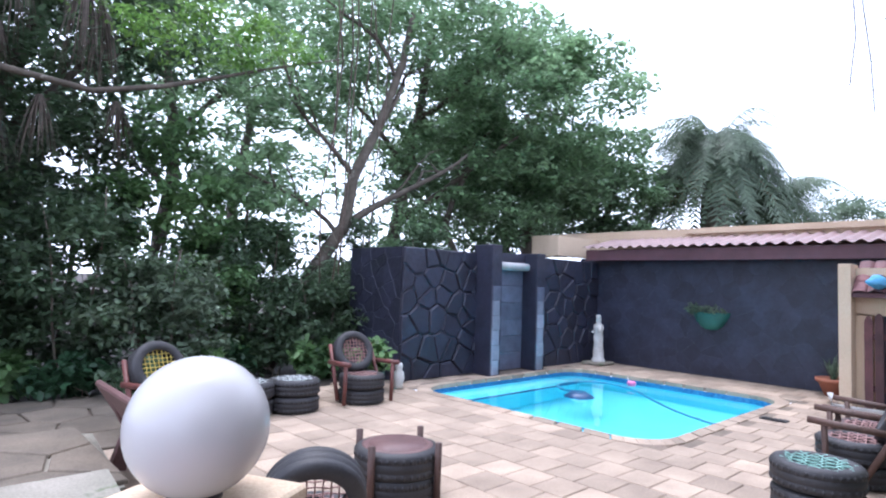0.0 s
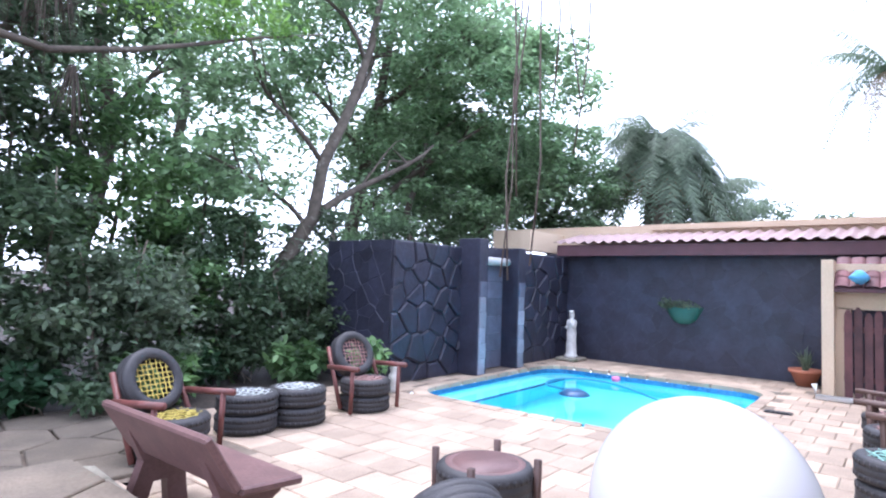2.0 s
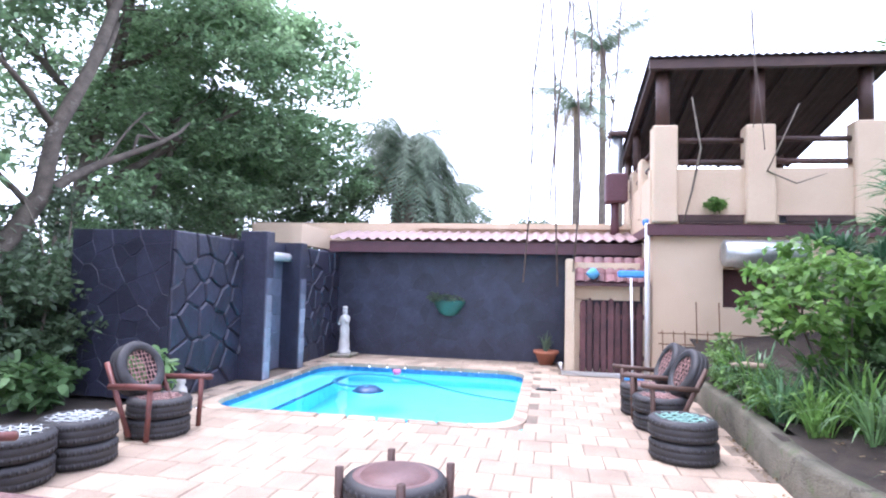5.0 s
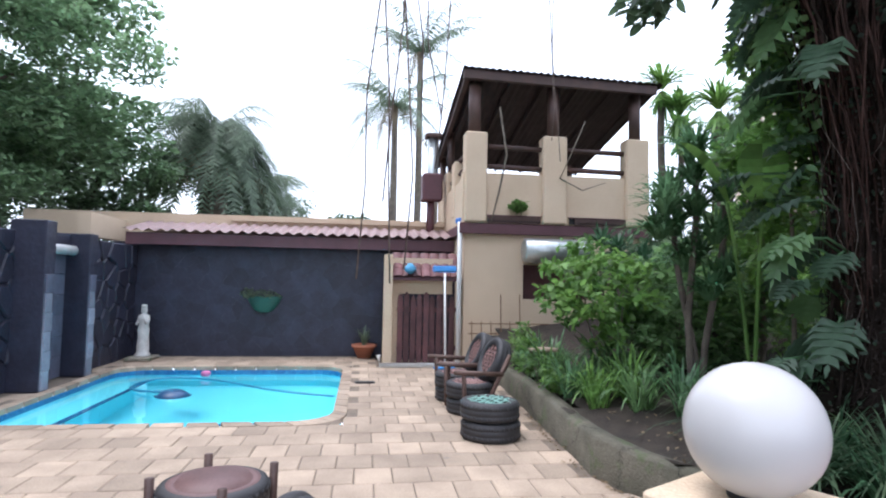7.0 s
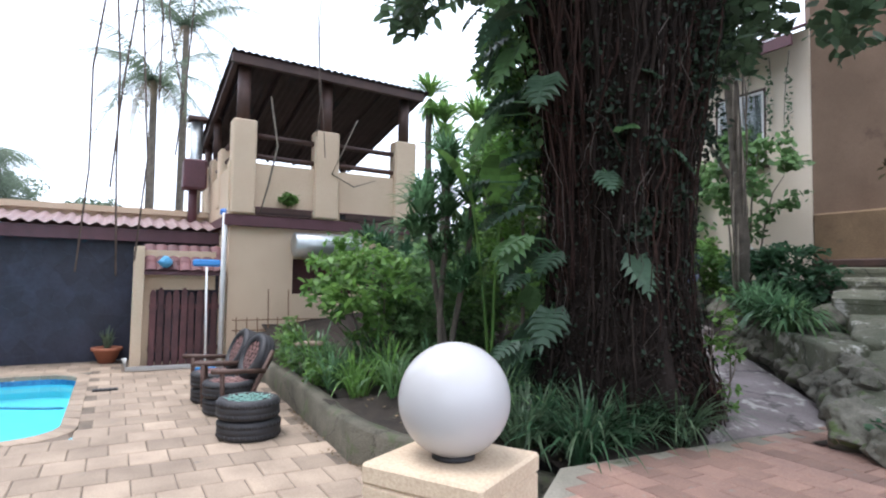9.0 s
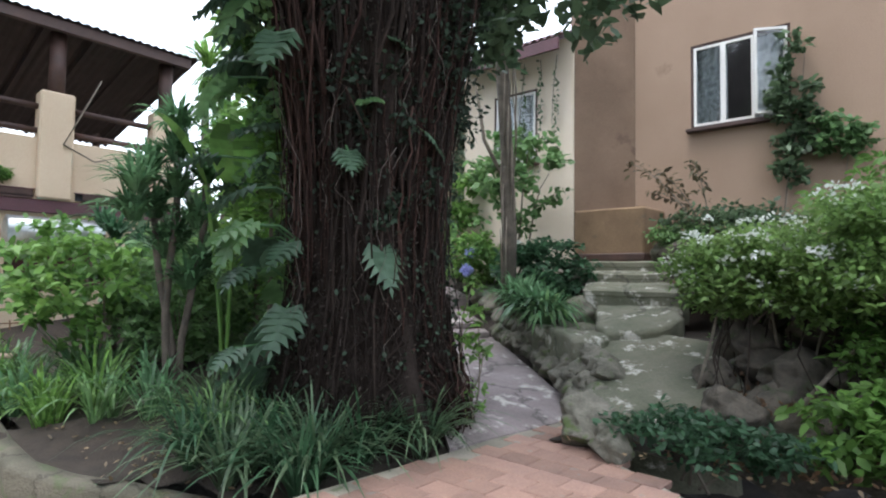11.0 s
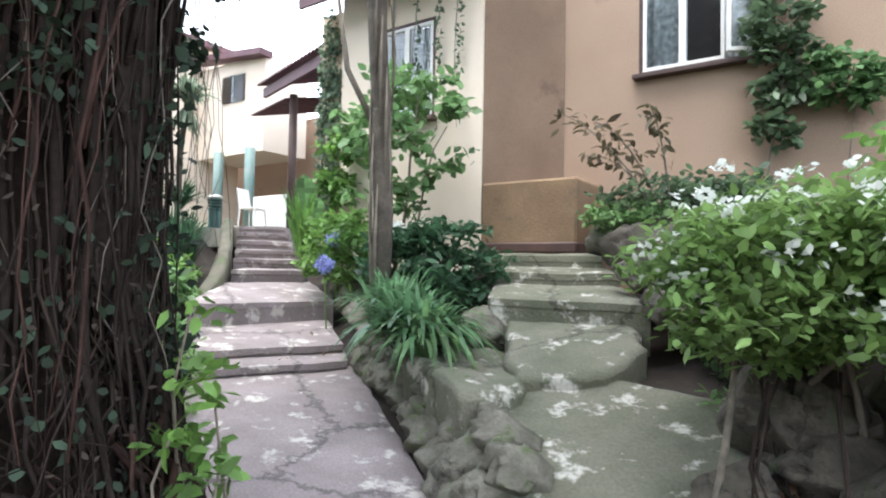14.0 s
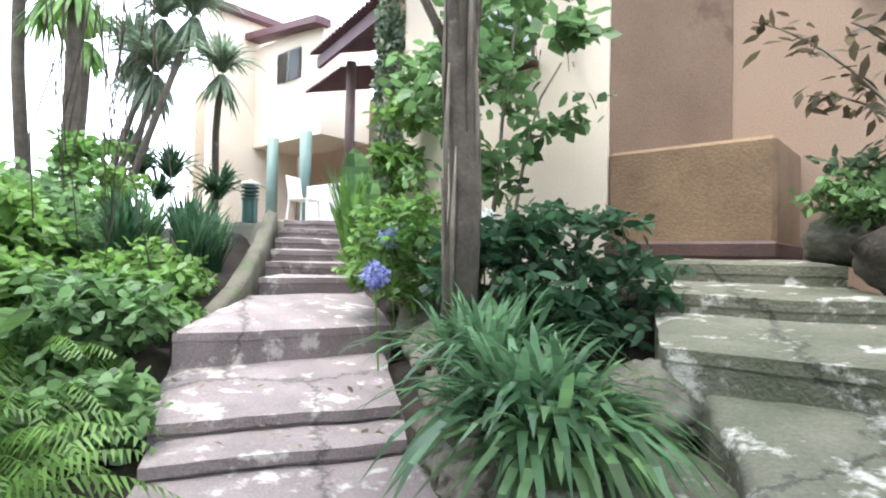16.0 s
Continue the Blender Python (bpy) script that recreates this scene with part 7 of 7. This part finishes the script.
shrub("shrub", "sunlit shrubs beyond the bank", clumps((9.4, -4.6, 2.3), (1.2, 0.8, 0.6), 70, 0.3, 40), 0.16, LEAF_A)
lt = thing("garden_lantern", "dark green cylindrical garden light with louvred head", "lamp", (8.74, -6.9, 2.45))
GRN = mat("dark_green_enamel", (0.02, 0.07, 0.06), rough=0.35, bump=0)
part("post", MB().lathe([(0.0, 0.0), (0.1, 0.0), (0.1, 0.3), (0.0, 0.3)], (0, 0, 0), 18), GRN, lt, smooth=False)
for k in range(4):
    part("louvre", MB().lathe([(0.07, 0.32 + 0.05 * k), (0.115, 0.3 + 0.05 * k), (0.115, 0.315 + 0.05 * k), (0.07, 0.335 + 0.05 * k)], (0, 0, 0), 18), GRN, lt)
part("cap", MB().lathe([(0.12, 0.5), (0.12, 0.53), (0.0, 0.56)], (0, 0, 0), 18), WHITE, lt)

wc = thing("plastic_chair", "white plastic garden chair on the landing", "chair", (10.4, -8.9, 2.61), 200)
part("seat", MB().box((0, 0, 0.42), (0.42, 0.42, 0.03), b=0.01), WHITE, wc)
part("backrest", MB().box((-0.21, 0, 0.64), (0.03, 0.42, 0.42), b=0.01, ry=-10), WHITE, wc)
for sx in (-0.18, 0.18):
    for sy in (-0.18, 0.18):
        part("leg", MB().tube([(sx, sy, 0.42), (sx * 1.15, sy * 1.15, 0.0)], 0.02, 6), WHITE, wc)
quads("step_leaves", leaf_faces(np.array([st(float(D), float(l), z) for D, l, z in [(RNG.uniform(2.85, 3.25), RNG.uniform(-1.4, -0.25), 1.035) for _ in range(14)] + [(RNG.uniform(1.2, 2.6), RNG.uniform(-0.9, -0.1), 0.0) for _ in range(0)] + [(RNG.uniform(3.5, 3.7), RNG.uniform(-1.7, -0.4), 1.19) for _ in range(12)]]), 0.06, 0.03, up=3.0), DRY, None, 6)
tagged(bpy.data.objects["step_leaves"], "scattered dry leaves on the garden steps", "leaves", "", "stuff")
# fallen leaves
quads("fallen_leaves", leaf_faces(np.array([(x, y, z) for x, y, z in ((RNG.uniform(1.9, 4.6), 0, 0) for _ in range(0))] + [(a_, b_, hz(a_, b_) + 0.04) for a_, b_ in zip(RNG.uniform(2.3, 5.5, 160), RNG.uniform(-1.2, 0.1, 160))] + [(a_, b_, hz(a_, b_) + 0.05) for a_, b_ in zip(RNG.uniform(-1.0, 1.2, 90), RNG.uniform(-3.4, -2.3, 90))] + [(a_, wall_edge(a_) + 0.1 + abs(RNG.normal()) * 0.08, 0.02) for a_ in RNG.uniform(3.0, 6.5, 90)]), 0.05, 0.03, up=2.0), DRY, None, 6)
tagged(bpy.data.objects["fallen_leaves"], "scattered dry brown fallen leaves", "leaves", "", "stuff")

# ---- flagstone ledge ----
ledge = struct("flagstone_ledge", MB().prism([(1.12, 4.25), (1.25, 5.9), (0.8, 6.2), (-5, 6.6), (-5, 4.25)], -0.05, 0.27), CONCRETE, "raised ledge of irregular flagstones", "ledge")
FLAG = mat("flagstone", (0.165, 0.132, 0.098), (0.1, 0.083, 0.063), scale=2.5, rough=0.9, bump=0.5, bscale=45, spot=(0.13, 0.12, 0.09), spot_scale=5, spot_at=0.62, rnd=0.2)
for poly in cells(4.0, 1.8, 0.6, 0.03, 21):
    ob = part("flagstone", MB().prism(poly, 0, 0.035, top_in=0.012), FLAG, ledge)
    ob.matrix_basis = pose(-2.85, 4.3, 0.27)
apron = struct("flagstone_apron", MB().add([(-5, 6.2, -0.015), (2.7, 6.2, -0.015), (2.7, 9.3, -0.015), (-5, 9.3, -0.015)], [(0, 1, 2, 3)]), JOINT, "ground of irregular flagstones by the shrubs", "paving")
for poly in cells(5.6, 2.8, 0.66, 0.03, 22):
    ob = part("flagstone", MB().prism(poly, 0, 0.035, top_in=0.012), FLAG, apron)
    ob.matrix_basis = pose(-2.95, 6.3, -0.015)

# ---- pavers ----
pv = MB().box((0, 0, 0), (0.402, 0.332, 0.05), b=0.008)
pv_me = [mesh_of("paver", pv, PAVER)]
far = MB()


def inside(p, poly):
    c = False
    for i in range(len(poly)):
        (x0, y0), (x1, y1) = poly[i - 1], poly[i]
        if (y0 > p[1]) != (y1 > p[1]) and p[0] < (x1 - x0) * (p[1] - y0) / (y1 - y0) + x0:
            c = not c
    return c


rp = random.Random(5)
for i in range(28):
    x = 0.95 + 0.412 * i
    for j in range(24):
        y = 0.1 + 0.342 * j + (0.171 if i % 2 else 0.0)
        if x > 12.3 or y > 7.75 and x > 6.1 or y < wall_edge(max(x, 2.2)) + 0.15 or (x > 10.5 and y < 2.4):
            continue
        if px0 - 0.24 < x < px1 + 0.24 and py0 - 0.2 < y < py1 + 0.2 or (8.3 < x < 10.1 and y > 7.0):
            continue
        if x < 2.9 and (y < 1.9 and x + 0.9 * y < 3.4) or (x < 2.7 and y > 6.25) or (x < 1.3 and y > 4.1):
            continue
        m = pose(x, y, -0.022 + rp.uniform(-0.003, 0.003), rp.uniform(-0.4, 0.4), rp.uniform(-0.4, 0.4), rp.uniform(-0.5, 0.5))
        if x < 7.4:
            ob = new("paver", pv_me[0])
            ob.parent = terrace
            ob.matrix_basis = m
        else:
            far.add([m @ Vector(q) for q in pv.v], pv.f)
for j in range(15):
    far.add([pose(px1 + 0.33, 2.6 + 0.342 * j, -0.027, 0, 0, 0) @ Vector((q[0] * 0.62, q[1], q[2])) for q in pv.v], pv.f)
ob = part("far_pavers", far, PAVER_FAR, terrace)
tagged(ob, kind="stuff")
bk = MB().box((0, 0, 0), (0.245, 0.205, 0.05), b=0.006)
bk_me = mesh_of("brick", bk, PATIO)
for j in range(26):
    for i in range(16):
        x, y = -1.6 + 0.252 * i + (0.126 if j % 2 else 0), -3.75 + 0.212 * j
        if not inside((x, y), patio_poly) or not inside((x + 0.1, y + 0.08), patio_poly) or not inside((x + 0.1, y - 0.08), patio_poly) or (0.25 < x < 0.9 and 1.1 < y):
            continue
        ob = new("brick", bk_me)
        ob.parent = patio_floor
        ob.matrix_basis = pose(x, y, 0.405 + rp.uniform(-0.002, 0.003), 0, 0, rp.uniform(-0.6, 0.6))

# ---- litter and rootlets on the rocky bank ----
for k in range(22):
    x, y = RNG.uniform(-1.1, 0.6), RNG.uniform(-4.1, -3.4)
    z = hz(x, y)
    t = thing("exposed_root", "thin bare root trailing down the rocky bank", "root", group="exposed roots")
    part("strand", MB().tube([(x, y - 0.35, z + 0.85), (x + RNG.normal() * 0.05, y - 0.18, z + 0.55), (x + RNG.normal() * 0.08, y - 0.06, z + 0.3), (x + RNG.normal() * 0.1, y + 0.1, z + 0.02)], [0.008, 0.007, 0.005, 0.003], 5), ROOT, t, smooth=True)
P = [(x, y, hz(x, y) + 0.035 + (0.14 if y < -3.3 else 0.0)) for x, y in zip(RNG.uniform(-1.2, 0.6, 700), RNG.uniform(-4.6, -2.6, 700))]
tagged(quads("leaf_litter", leaf_faces(np.array(P), 0.07, 0.035, up=0.1), leaf_mat("dry_litter", (0.2, 0.12, 0.07), (0.1, 0.06, 0.035)), None, 6), "dry brown leaf litter on the bank", "leaves", "", "stuff")

# ---- troughs in the balcony parapet ----
for y0, y1 in ((-1.02, 0.12), (-2.75, -1.64)):
    t = thing("planter_trough", "dark narrow planting trough let into the balcony parapet", "planter", group="parapet troughs")
    # the hollow's shade is the near-black interior colour on solid boxes
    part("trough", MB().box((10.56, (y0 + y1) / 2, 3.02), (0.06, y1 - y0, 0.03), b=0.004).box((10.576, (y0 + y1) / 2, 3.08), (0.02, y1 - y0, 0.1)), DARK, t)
    part("lip", MB().box((10.55, (y0 + y1) / 2, 3.135), (0.07, y1 - y0 + 0.04, 0.02), b=0.004), MAROON, t)
shrub("wall_plant", "small fern-like plant growing on the balcony parapet", clumps((10.48, -0.48, 3.3), (0.05, 0.2, 0.16), 16, 0.07, 22), 0.09, LEAF_C, [((10.56, -0.48, 3.15), (10.48, -0.48, 3.35), 0.01)], "plant")
creep = thing("creeper", "bare creeper stem draped over the balcony parapet", "creeper")
part("stem", MB().tube([(10.5, -0.1, 5.4), (10.46, -0.25, 4.4), (10.5, -0.1, 3.6), (10.52, 0.05, 3.0)], [0.02, 0.022, 0.02, 0.012], 6), BARK2, creep, smooth=True)
part("stem", MB().tube([(10.46, -1.95, 5.2), (10.44, -1.6, 4.4), (10.46, -1.4, 3.95), (10.48, -1.9, 3.72), (10.46, -2.4, 3.9)], [0.015, 0.016, 0.015, 0.014, 0.008], 6), BARK2, creep, smooth=True)

# ---- low plants under the hedge and on the bank ----
for i in range(14):
    x = -3.2 + 0.8 * i
    y = 9.15 + 0.5 * math.sin((x + 3.5) / 1.05 * 1.9) + 0.10 * max(0, x - 2)
    if x > 6.2:
        continue
    shrub("undergrowth_plant", "low leafy plant at the foot of the hedge", clumps((x, y, 0.32), (0.5, 0.3, 0.3), 26, 0.16, 30), (0.16, 0.12, 0.2)[i % 3], (LEAF_D, LEAF_B, LEAF_A)[i % 3], wide=0.6)
shrub("ground_cover", "leafy green cover over the rocks beside the plinth", clumps((2.0, -7.12, 2.45), (0.5, 0.28, 0.15), 36, 0.12, 34), 0.075, LEAF_A)
for x, y, s in ((0.5, -4.85, 0.3), (0.75, -5.55, 0.28), (1.15, -6.45, 0.3)):
    shrub("ground_cover", "low leafy ground cover among the rocks", clumps((x, y, hz(x, y) + 0.12), (s, s, 0.14), 22, 0.12, 36), 0.07, LEAF_A)
